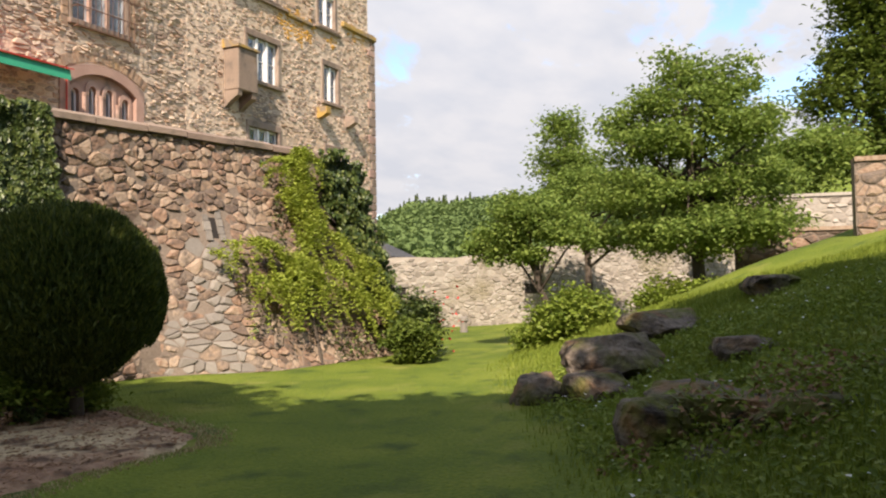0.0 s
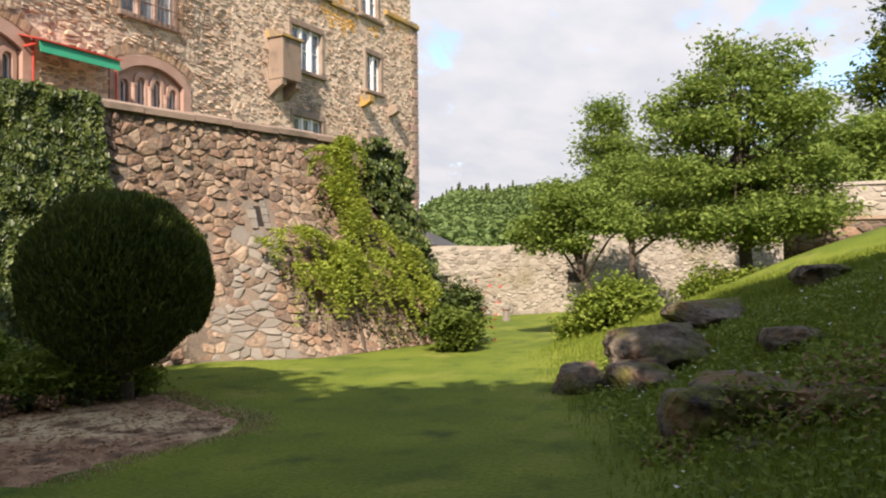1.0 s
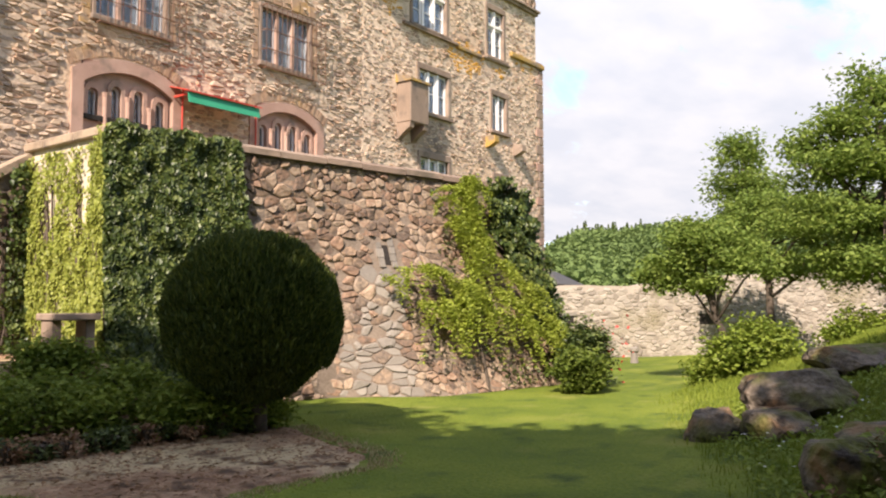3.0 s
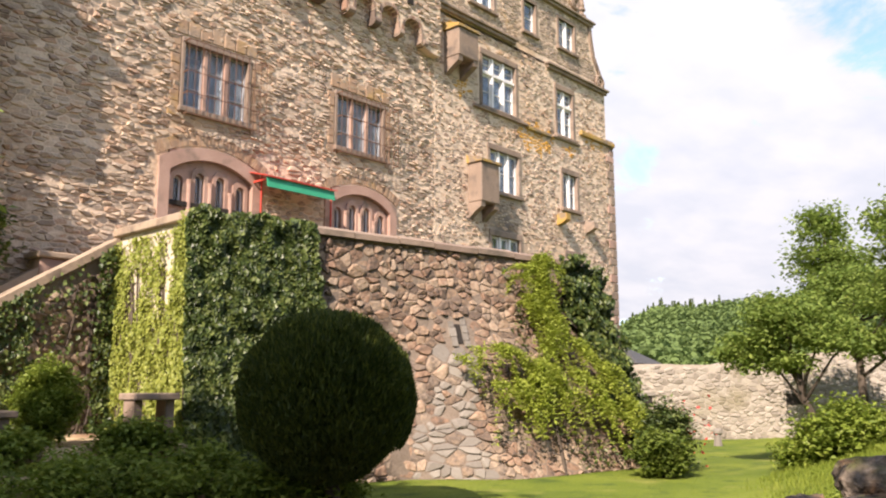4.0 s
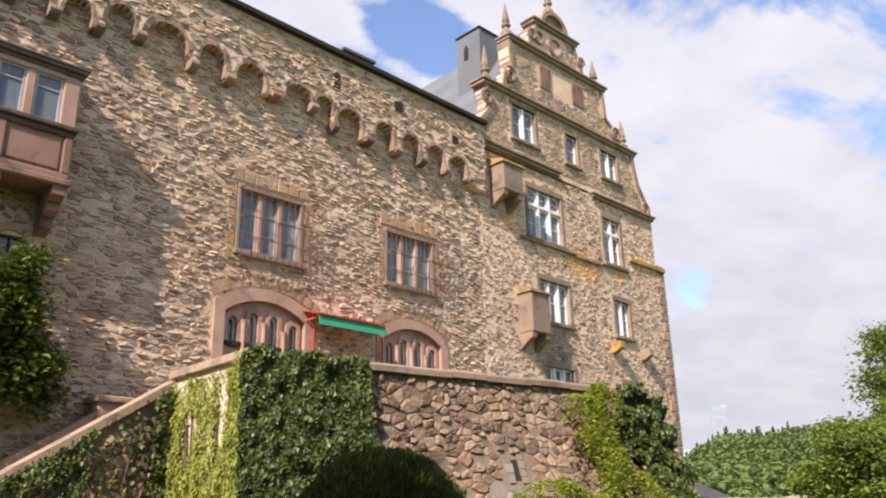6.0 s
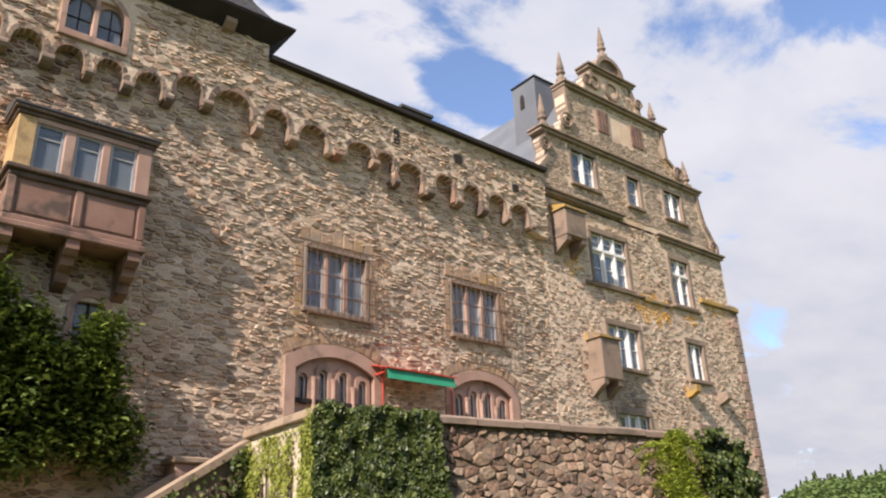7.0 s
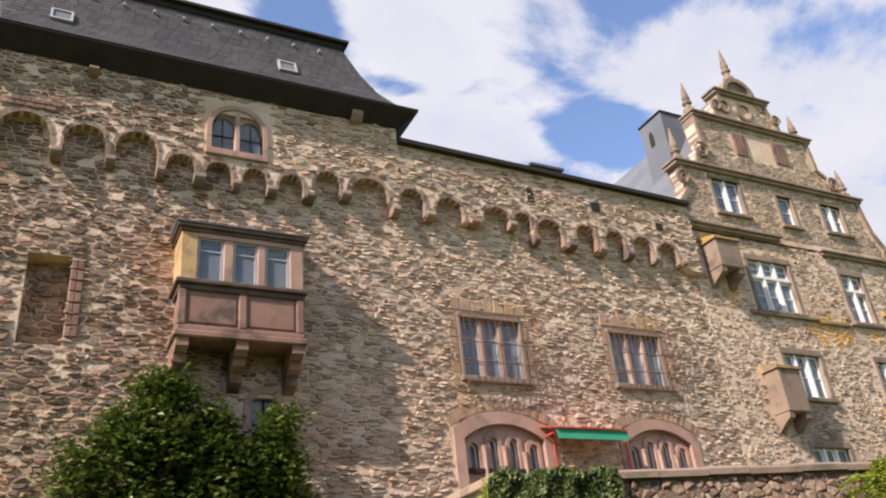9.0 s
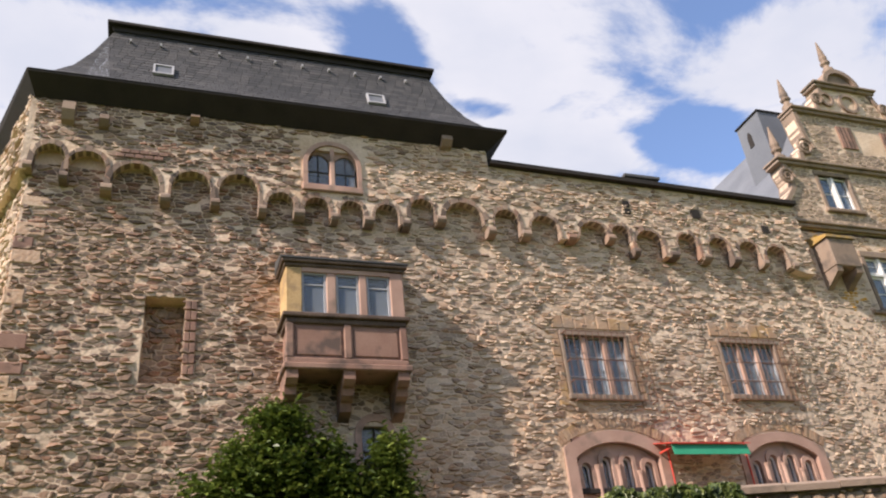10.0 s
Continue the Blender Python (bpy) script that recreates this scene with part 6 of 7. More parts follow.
# ---- trees ----
def tree(name, base, height_m, crown, label, leaf_mat, seed, leaf=0.16, count=220, per=40, size=0.35, flat=0.6, trunk=0.16, limbs=9, lean=(0, 0), shell=0.45, lower=-0.75, category="tree", ragged=0.28):
    """crown: list of (centre, radii). Trunk, limbs reaching into the crown, leaf clumps."""
    rng = np.random.default_rng(seed)
    t = thing(name, base, label, category)
    b = Vector(base)
    top = Vector(crown[0][0])
    mid = b.lerp(top, 0.5) + Vector((lean[0], lean[1], 0))
    pts = [b + Vector((0, 0, -0.3)), b.lerp(mid, 0.5) + Vector((0.04, -0.03, 0)), mid, mid.lerp(top, 0.6), top]
    part("trunk", Geo().tube(pts, [trunk * 1.25, trunk, trunk * 0.8, trunk * 0.5, trunk * 0.15], 9), M_BARK, t, smooth=True)
    out = []
    for k, (c, r) in enumerate(crown):
        n = int(count * (r[0] * r[1] * r[2]) ** 0.667 / sum((q[0] * q[1] * q[2]) ** 0.667 for _, q in crown))
        out.append(clumps(c, r, max(6, n), per, size, rng, shell, flat, lower, ragged))
        for _ in range(max(2, limbs // len(crown))):
            d = rng.normal(size=3); d[2] = abs(d[2]) * 0.6; d /= np.linalg.norm(d)
            e = Vector(np.array(c) + d * np.array(r) * 0.8)
            s = mid.lerp(top, rng.uniform(-0.2, 0.7))
            m = s.lerp(e, 0.5) + Vector((0, 0, 0.1 * (e - s).length))
            part("limb", Geo().tube([s, m, e], [trunk * 0.42, trunk * 0.26, trunk * 0.06], 6), M_BARK, t, smooth=True)
    leaf_mesh("crown", np.concatenate(out), leaf, leaf_mat, t, rng=rng, flat=flat, kind="stuff")
    return t


# main tree: tiers of spreading foliage
tree("maple_tree", (19.9, 2.8, 0.2), 7, [((19.8, 3.0, 5.6), (1.2, 1.4, 0.8)), ((19.7, 3.7, 4.6), (1.5, 1.5, 0.6)), ((19.9, 1.9, 4.9), (1.4, 1.2, 0.6)), ((19.6, 4.0, 3.5), (1.5, 1.7, 0.5)), ((20.0, 1.8, 3.7), (1.4, 1.4, 0.55)),
      ((19.5, 2.6, 2.7), (1.3, 2.0, 0.45)), ((20.0, 1.4, 2.6), (1.2, 1.1, 0.6)), ((19.6, 3.3, 2.3), (1.0, 1.4, 0.4)), ((19.8, 1.9, 6.0), (0.5, 0.4, 0.6)), ((19.8, 3.3, 6.4), (0.5, 0.4, 0.5)), ((19.8, 2.6, 6.2), (0.4, 0.4, 0.5)), ((19.7, 4.4, 5.2), (0.6, 0.6, 0.45))],
     "broad leafy tree with tiers of bright green foliage", M_LEAF_MAPLE, 101, leaf=0.125, count=360, per=110, size=0.25, flat=0.45, trunk=0.15, limbs=24)
tree("bent_tree", (17.6, 5.45, 0.0), 3.4, [((16.9, 6.0, 2.75), (0.9, 1.1, 0.55)), ((16.6, 6.7, 2.35), (0.6, 0.6, 0.4)), ((17.2, 5.2, 2.6), (0.7, 0.7, 0.5)), ((17.0, 6.0, 3.2), (0.5, 0.6, 0.35)), ((16.7, 6.2, 2.1), (0.6, 0.8, 0.25))],
     "small crooked tree with a low spreading crown", M_LEAF_MAPLE, 102, leaf=0.11, count=160, per=80, size=0.17, flat=0.5, trunk=0.085, limbs=6, lean=(-0.35, 0.0))
tree("tall_tree", (30.5, -2.6, 2.0), 12, [((30.4, -2.6, 9.5), (2.2, 2.8, 2.2)), ((30.2, -0.9, 7.6), (1.8, 2.0, 1.5)), ((30.3, -3.2, 6.5), (2.2, 2.5, 1.6)), ((30.0, -0.6, 5.4), (1.5, 1.6, 1.0)), ((30.3, -1.2, 10.8), (1.6, 1.4, 1.2))],
     "tall dark broad-leaved tree behind the bank", M_LEAF_DARK, 103, leaf=0.22, count=420, per=60, size=0.33, flat=0.6, trunk=0.3, limbs=20)
tree("maple_tree", (27.5, 1.6, 0.5), 7, [((27.4, 1.2, 4.7), (1.4, 1.5, 1.1)), ((27.5, 0.2, 5.4), (1.2, 1.3, 1.0)), ((27.6, 2.2, 5.2), (1.0, 1.1, 0.9))],
     "green leafy tree beyond the pale wall", M_LEAF_MAPLE, 104, leaf=0.2, count=140, per=55, size=0.34, flat=0.5, trunk=0.14, limbs=9)
tree("slender_tree", (30.8, 9.3, 0.0), 8, [((30.6, 9.4, 7.1), (0.8, 0.8, 0.9)), ((30.6, 9.3, 6.0), (1.1, 1.15, 0.8)), ((30.7, 9.1, 4.8), (1.0, 1.2, 0.9)), ((30.6, 8.4, 5.6), (0.5, 0.5, 0.5))],
     "slender light green tree behind the garden wall", M_LEAF_MAPLE, 105, leaf=0.17, count=130, per=75, size=0.3, flat=0.6, trunk=0.14, limbs=8)
tree("maple_tree", (24.0, 6.6, 0.0), 5, [((24.0, 6.6, 4.2), (1.1, 1.5, 0.7)), ((23.9, 5.2, 3.9), (1.0, 1.3, 0.8)), ((24.0, 7.6, 3.4), (0.9, 0.9, 0.7)), ((24.0, 4.0, 3.4), (0.9, 1.2, 0.8)), ((24.0, 5.6, 2.7), (0.9, 1.4, 0.4))],
     "leafy tree standing before the garden wall", M_LEAF_MAPLE, 106, leaf=0.14, count=190, per=90, size=0.26, flat=0.5, trunk=0.12, limbs=10)
tree("wall_climber", (2.9, 15.5, 0.5), 6, [((2.3, 15.35, 6.0), (1.3, 0.45, 0.9)), ((4.55, 15.4, 4.5), (0.65, 0.35, 0.95)), ((3.3, 15.35, 5.3), (0.75, 0.45, 1.0)), ((1.5, 15.35, 5.1), (1.1, 0.45, 1.3)), ((2.9, 15.35, 4.3), (1.5, 0.45, 0.9)), ((2.2, 15.35, 6.8), (0.6, 0.3, 0.4)), ((5.05, 15.5, 4.2), (0.35, 0.25, 0.7)), ((4.3, 15.3, 5.3), (0.55, 0.3, 0.9)), ((4.4, 15.3, 6.1), (0.4, 0.25, 0.6))],
     "dense dark green climber against the castle wall under the bay", M_LEAF_CLIMB, 107, leaf=0.15, count=420, per=60, size=0.17, flat=0.7, trunk=0.09, limbs=12, lower=-1.0, category="climber")
# trees behind the viewpoint, whose shade lies over the lawn
for i, (x, y, h, r) in enumerate(((-5.1, 3.4, 11.3, 2.6), (-4.3, -0.2, 11.8, 3.3), (-4.6, -3.6, 11.6, 3.2), (-1.4, -4.6, 10.6, 2.9), (1.8, -4.3, 10.2, 2.8), (4.8, -6.0, 10.2, 2.7), (-6.6, 4.5, 13.5, 3.4))):
    tree("shade_tree", (x, y, float(height(x, y))), h, [((x, y, h - 2.6), (r, r, 2.6)), ((x + 0.4, y + 0.5, h - 5.6), (r * 1.05, r * 1.05, 2.4)), ((x, y - 0.4, h - 8.4), (r, r, 2.2))],
         "big leafy tree shading the lawn", M_LEAF_DARK, 120 + i, leaf=0.36, count=1500, per=24, size=0.26, flat=0.7, trunk=0.3, limbs=9, lower=-1.0, shell=0.2, ragged=0.1)


tree("shade_tree", (1.8, -5.0, float(height(1.8, -5.0))), 10, [((1.3, -2.3, 8.9), (2.2, 2.3, 1.6)), ((3.5, -4.9, 8.6), (2.0, 1.6, 1.6)), ((3.7, -2.1, 9.0), (2.2, 1.7, 1.4))],
     "big leafy tree shading the lawn", M_LEAF_DARK, 131, leaf=0.36, count=1400, per=24, size=0.26, flat=0.7, trunk=0.3, limbs=9, lower=-1.0, shell=0.2, ragged=0.1)


# ---- shrubs and hedges ----
def on_ground(x, y, dz=0.0):
    return (x, y, float(height(x, y)) + dz)


def shrub(name, base, radii, label, mat, seed, leaf=0.09, count=160, per=40, size=0.12, flat=0.7, category="shrub", lift=0.9):
    rng = np.random.default_rng(seed)
    t = thing(name, base, label, category)
    b = Vector(base)
    c = (base[0], base[1], base[2] + radii[2] * lift)
    for k in range(5):
        a = k * 1.26 + seed
        e = b + Vector((math.cos(a) * radii[0] * 0.6, math.sin(a) * radii[1] * 0.6, radii[2] * 1.2))
        part("stem", Geo().tube([b + Vector((0, 0, -0.05)), b.lerp(e, 0.5) + Vector((0, 0, 0.1)), e], [0.03, 0.02, 0.008], 5), M_BARK, t)
    leaf_mesh("foliage", clumps(c, radii, count, per, size, rng, 0.35, flat, -1.0), leaf, mat, t, rng=rng, flat=flat, kind="stuff")
    return t


def topiary():
    base = (6.92, 8.17, 0.0)
    t = thing("topiary_bush", base, "large clipped round yew bush, dark in the shade", "bush")
    rng = np.random.default_rng(9)
    part("trunk", Geo().tube([(6.92, 8.17, -0.2), (6.94, 8.17, 0.3), (6.92, 8.16, 1.0)], [0.14, 0.11, 0.09], 9), M_BARK, t, smooth=True)
    for k in range(7):
        a = k * 0.9
        part("limb", Geo().tube([(6.92, 8.17, 0.4), (6.92 + 0.4 * math.cos(a), 8.17 + 0.4 * math.sin(a), 0.8), (6.92 + 0.9 * math.cos(a), 8.17 + 0.9 * math.sin(a), 1.3)], [0.06, 0.04, 0.015], 6), M_BARK, t)
    n = 90000
    d = rng.normal(size=(n, 3)); d /= np.linalg.norm(d, axis=1, keepdims=True)
    r = 1 - 0.34 * rng.random(n) ** 1.7
    lump = np.array([noise.noise(Vector(q * 3.1)) for q in d])
    flatb = np.where(d[:, 2] < -0.55, 0.93, 1.0)
    c = np.array([6.85, 8.19, 1.45]) + d * np.array([1.13, 1.13, 1.12]) * (r * (1 + 0.045 * lump) * flatb)[:, None]
    # upright sprays
    a = d * 0.5 + np.array([0, 0, 0.9]) + rng.normal(size=(n, 3)) * 0.35
    a /= np.linalg.norm(a, axis=1, keepdims=True)
    b = np.cross(a, rng.normal(size=(n, 3))); b /= np.linalg.norm(b, axis=1, keepdims=True)
    s = rng.uniform(0.025, 0.06, (n, 1))
    v = np.stack([c - a * s, c + b * s * 0.22, c + a * s, c - b * s * 0.22], 1).reshape(-1, 3)
    array_part("foliage", v, np.arange(4 * n).reshape(n, 4), M_LEAF_YEW, t, kind="stuff")


topiary()
shrub("shrub", (15.4, 4.55, 0.0), (0.8, 0.95, 0.80), "rounded light green shrub beside the boulders", M_LEAF_SHRUB, 201, leaf=0.11, count=190, per=45, size=0.13)
shrub("shrub", (15.3, 5.2, 0.0), (0.5, 0.6, 0.42), "low green shrub on the lawn", M_LEAF_SHRUB, 202, leaf=0.10, count=70, per=40, size=0.11)
shrub("shrub", (19.3, 3.0, 0.4), (0.9, 1.6, 0.62), "loose green shrub on the bank's crest", M_LEAF_SHRUB, 203, leaf=0.12, count=170, per=40, size=0.15)
shrub("shrub", (13.75, 7.2, 0.0), (0.5, 0.55, 0.46), "low dark green shrub at the wall's foot", M_LEAF_DARK, 204, leaf=0.10, count=120, per=40, size=0.09)
shrub("shrub", (14.6, 7.5, 0.0), (0.5, 0.45, 0.75), "upright shrub at the end of the terrace", M_LEAF_IVY, 205, leaf=0.09, count=110, per=40, size=0.1)
shrub("clipped_bush", on_ground(4.75, 11.55), (0.47, 0.47, 0.64), "small upright clipped evergreen bush", M_LEAF_SHRUB, 206, leaf=0.06, count=330, per=45, size=0.055)
rose = shrub("rose_bush", (15.3, 7.6, 0.0), (0.4, 0.4, 0.6), "rose bush with red blooms by the wall", M_LEAF_IVY, 207, leaf=0.08, count=60, per=36, size=0.1)
_r = np.random.default_rng(8)
leaf_mesh("blooms", np.array([15.3, 7.5, 0.75]) + _r.normal(size=(90, 3)) * np.array([0.25, 0.3, 0.28]), 0.075, M_LEAF_RED, rose, aspect=0.9, rng=_r, kind="stuff")

# planted bed along the wall and its mulch
BED = [(2.2, 9.4), (3.5, 7.0), (3.9, 5.6), (5.0, 5.75), (6.2, 5.65), (6.75, 6.1), (7.0, 6.9), (7.7, 8.6), (8.6, 10.3), (6.8, 11.5), (6.8, 14.0), (1.5, 14.0)]


def inside_bed(x, y):
    c = np.zeros(len(x), bool)
    for (ax, ay), (bx, by) in zip(BED, BED[1:] + BED[:1]):
        hit = ((ay > y) != (by > y)) & (x < (bx - ax) * (y - ay) / (by - ay + 1e-12) + ax)
        c ^= hit
    return c


def build_bed():
    rng = np.random.default_rng(77)
    edge = []
    for (ax, ay), (bx, by) in zip(BED, BED[1:] + BED[:1]):
        for k in range(6):
            t = k / 6
            edge.append((ax + (bx - ax) * t + rng.normal() * 0.05, ay + (by - ay) * t + rng.normal() * 0.05))
    g = Geo()
    cx, cy = 5.2, 8.6
    rings = [1.0, 0.93, 0.85, 0.75, 0.65, 0.55, 0.45, 0.3]
    v = []
    for s in rings:
        for x, y in edge:
            px, py = cx + (x - cx) * s, cy + (y - cy) * s
            v.append((px, py, float(height(px, py)) + (-0.01 if s == 1.0 else 0.035) + (0.03 * noise.noise(Vector((px * 1.5, py * 1.5, 0))) if s < 1 else 0)))
    n = len(edge)
    f = [(i * n + k, i * n + (k + 1) % n, (i + 1) * n + (k + 1) % n, (i + 1) * n + k) for i in range(len(rings) - 1) for k in range(n)]
    f.append(tuple((len(rings) - 1) * n + k for k in range(n)))
    tagged(part("flower_bed", g.add(v, f), M_SOIL, None, smooth=True), "bare reddish mulched soil of a planting bed", "soil", kind="structure")
    bed = thing("fallen_leaves", (5.5, 7, 0.04), "dry brown leaves scattered on the soil", "leaves", kind="stuff")
    m = 2600
    p = np.stack([rng.uniform(3.2, 7.3, m), rng.uniform(5.4, 8.6, m), np.full(m, 0.06)], 1)
    p = p[inside_bed(p[:, 0], p[:, 1])]
    leaf_mesh("litter", p, 0.06, M_DRY, bed, flat=2.0, rng=rng, kind="stuff")


build_bed()
for i, (x, y, rx, ry, h) in enumerate(((5.4, 9.2, 0.8, 0.5, 0.36), (4.2, 9.6, 0.8, 0.6, 0.42), (6.4, 8.9, 0.6, 0.5, 0.34), (3.2, 10.2, 0.8, 0.6, 0.28), (5.0, 10.2, 0.9, 0.6, 0.27), (6.3, 10.2, 0.6, 0.6, 0.26), (4.0, 10.9, 0.7, 0.4, 0.14), (5.7, 10.8, 0.75, 0.3, 0.24), (7.2, 9.6, 0.6, 0.6, 0.3), (6.7, 8.5, 0.55, 0.4, 0.3), (7.3, 8.5, 0.4, 0.4, 0.28), (6.1, 8.7, 0.5, 0.4, 0.3))):
    shrub("ground_cover", on_ground(x, y), (rx, ry, h), "low dark green planting in the bed", M_LEAF_SHRUB, 220 + i, leaf=0.085, count=80, per=38, size=0.12, category="plants")
_r = np.random.default_rng(12)
for i in range(26):
    x, y = 3.6 + 3.6 * _r.random(), 8.35 + 0.35 * _r.random()
    shrub("bedding_plant", on_ground(x, y - 0.08 * (x - 4), 0.02), (0.16, 0.16, 0.14), "small reddish bedding plant at the bed's edge", M_DRY if i % 3 == 0 else M_LEAF_IVY, 260 + i, leaf=0.06, count=10, per=26, size=0.05, category="plants")

table = thing("garden_table", (6.1, 11.3, 0.78), "low stone garden table among the plants", "table")
part("tabletop", Geo().box(5.75, 6.45, 11.0, 11.5, 1.42, 1.52, 0.015), M_COPING, table)
for x in (5.85, 6.35):
    part("leg", Geo().box(x - 0.07, x + 0.07, 11.1, 11.4, 0.7, 1.42, 0.01), M_COPING, table)
bench = thing("stone_bench", (3.9, 11.3, 0.78), "low stone bench slab behind the planting", "bench")
part("seat", Geo().box(3.3, 4.25, 11.1, 11.5, 1.22, 1.31, 0.015), M_COPING, bench)
for x in (3.45, 4.1):
    part("leg", Geo().box(x - 0.07, x + 0.07, 11.15, 11.45, 0.7, 1.22, 0.01), M_COPING, bench)


# ---- climbers ----
def ivy_on(name, place, inside, u0, u1, z0, z1, density, leaf, mat, label, seed, depth=(0.03, 0.16), droop=1.2, stems=12):
    """Leaves that hang on a wall sheet where inside(u, z) gives a chance above nought."""
    rng = np.random.default_rng(seed)
    t = thing(name, place((u0 + u1) / 2, 0.05, max(0.0, z0)), label, "climber")
    n = int(density * (u1 - u0) * (z1 - z0))
    u, z = rng.uniform(u0, u1, n), rng.uniform(z0, z1, n)
    keep = np.array([rng.random() < inside(a, b) for a, b in zip(u, z)])
    u, z = u[keep], z[keep]
    lump = np.array([0.5 + 0.8 * noise.noise(Vector((a * 4.3, b * 3.1, seed))) for a, b in zip(u, z)])
    d = depth[0] + (depth[1] - depth[0]) * np.clip(lump, 0, 1.4) * rng.random(len(u)) ** 0.5
    c = np.array([place(a, o, b) for a, o, b in zip(u, d, z)])
    for k in range(stems):
        s = rng.uniform(u0 + 0.1, u1 - 0.1)
        pts = [place(s + 0.12 * math.sin(j + k), 0.04, z0 + (z1 - z0) * 0.16 * j) for j in range(6) if inside(s, z0 + (z1 - z0) * 0.16 * j) > 0]
        if len(pts) > 1:
            part("stem", Geo().tube(pts, [0.018] * len(pts), 5), M_BARK, t)
    # leaves face outwards
    nrm = np.array(place(u0, 1, z0)) - np.array(place(u0, 0, z0))
    m = len(c)
    nn = nrm + rng.normal(size=(m, 3)) * 0.45 + np.array([0, 0, 0.35]); nn /= np.linalg.norm(nn, axis=1, keepdims=True)
    a = rng.normal(size=(m, 3)) * 0.5 + np.array([0, 0, -droop]); a -= nn * (a * nn).sum(1, keepdims=True); a /= np.linalg.norm(a, axis=1, keepdims=True)
    b = np.cross(nn, a)
    s = leaf * rng.uniform(0.65, 1.35, (m, 1))
    v = np.stack([c - a * s * 0.5, c + b * s * 0.42 - a * s * 0.1 + nn * s * 0.1, c + a * s * 0.55, c - b * s * 0.42 - a * s * 0.1 + nn * s * 0.1], 1).reshape(-1, 3)
    array_part("foliage", v, np.arange(4 * m).reshape(m, 4), mat, t, kind="stuff")
    return t


def nz(u, z, s=1.6, o=0.0):
    return noise.noise(Vector((u * s, z * s, o)))


def front_ivy(u, z):
    edge = 2.35 + 0.22 * nz(u, z, 2.5, 3) - 0.12 * max(0, z - 2)
    return 1.0 if u < edge and z < 4.42 + 0.12 * nz(u, 0, 3) else 0.0


def west_creeper(u, z):
    if z > 4.15:
        return 0.9 if u < 0.35 else 0.0
    dens = 0.98 + 0.9 * nz(u, z * 0.45, 2.1, 9) - 0.25 * (z / 4)
    if u < 0.45:
        dens += 0.6
    if z > 2.9 + 0.8 * nz(u, 0, 2.0, 5):
        dens -= 0.45
    return max(0.0, min(1.0, dens))


def stair_ivy(u, z):
    top = 4.1 - SLOPE * (6.85 - u)
    if z > top + 0.05:
        return 0.0
    if u > 6.45:
        return 0.9
    if u > 5.45 + 0.25 * nz(u, z, 2, 7):
        return 0.12
    return 0.85 if z > 0.2 else 0.6


def dark_ivy(u, z):
    lo = 8.0 + 0.3 * nz(u, z, 2, 4) + 0.32 * max(0, 3.0 - z)
    return 1.0 if u > lo and z < 4.42 + 0.2 * nz(u, 0, 2, 2) - 0.5 * max(0, u - 8.5) else 0.0


def on_east_end(u, d, z):
    p = Vector(on_front(TLEN, 0, z)).lerp(Vector((TB.x + 0.3, FRONT, z)), u / 6)
    return (p.x + d, p.y - 0.1 * d, z)


ivy_on("ivy", on_front, front_ivy, -0.15, 2.8, 0.0, 4.5, 2300, 0.095, M_LEAF_IVY, "dense dark ivy over the corner of the terrace wall", 301, depth=(0.08, 0.24))
ivy_on("creeper", on_west, west_creeper, -0.1, 2.5, 0.5, 4.4, 2600, 0.06, M_LEAF_CREEP, "bright yellow-green creeper on the pale west face", 302, depth=(0.02, 0.16))
ivy_on("ivy", lambda u, d, z: (u, 13.98 - d, z), stair_ivy, 1.5, 6.85, 0.3, 4.1, 900, 0.08, M_LEAF_IVY, "dark ivy hanging over the stair parapet", 303, depth=(0.03, 0.2))
ivy_on("ivy", on_front, dark_ivy, 7.0, TLEN + 0.25, 0.0, 4.4, 2000, 0.095, M_LEAF_IVY, "dark green ivy mass at the end of the terrace wall", 304, depth=(0.08, 0.75))
ivy_on("ivy", on_east_end, lambda u, z: 1.0 if u < 1.6 else 0.0, -0.2, 1.8, 0.6, 4.2, 1900, 0.095, M_LEAF_IVY, "dark ivy round the end of the terrace wall", 305, depth=(0.05, 0.5))


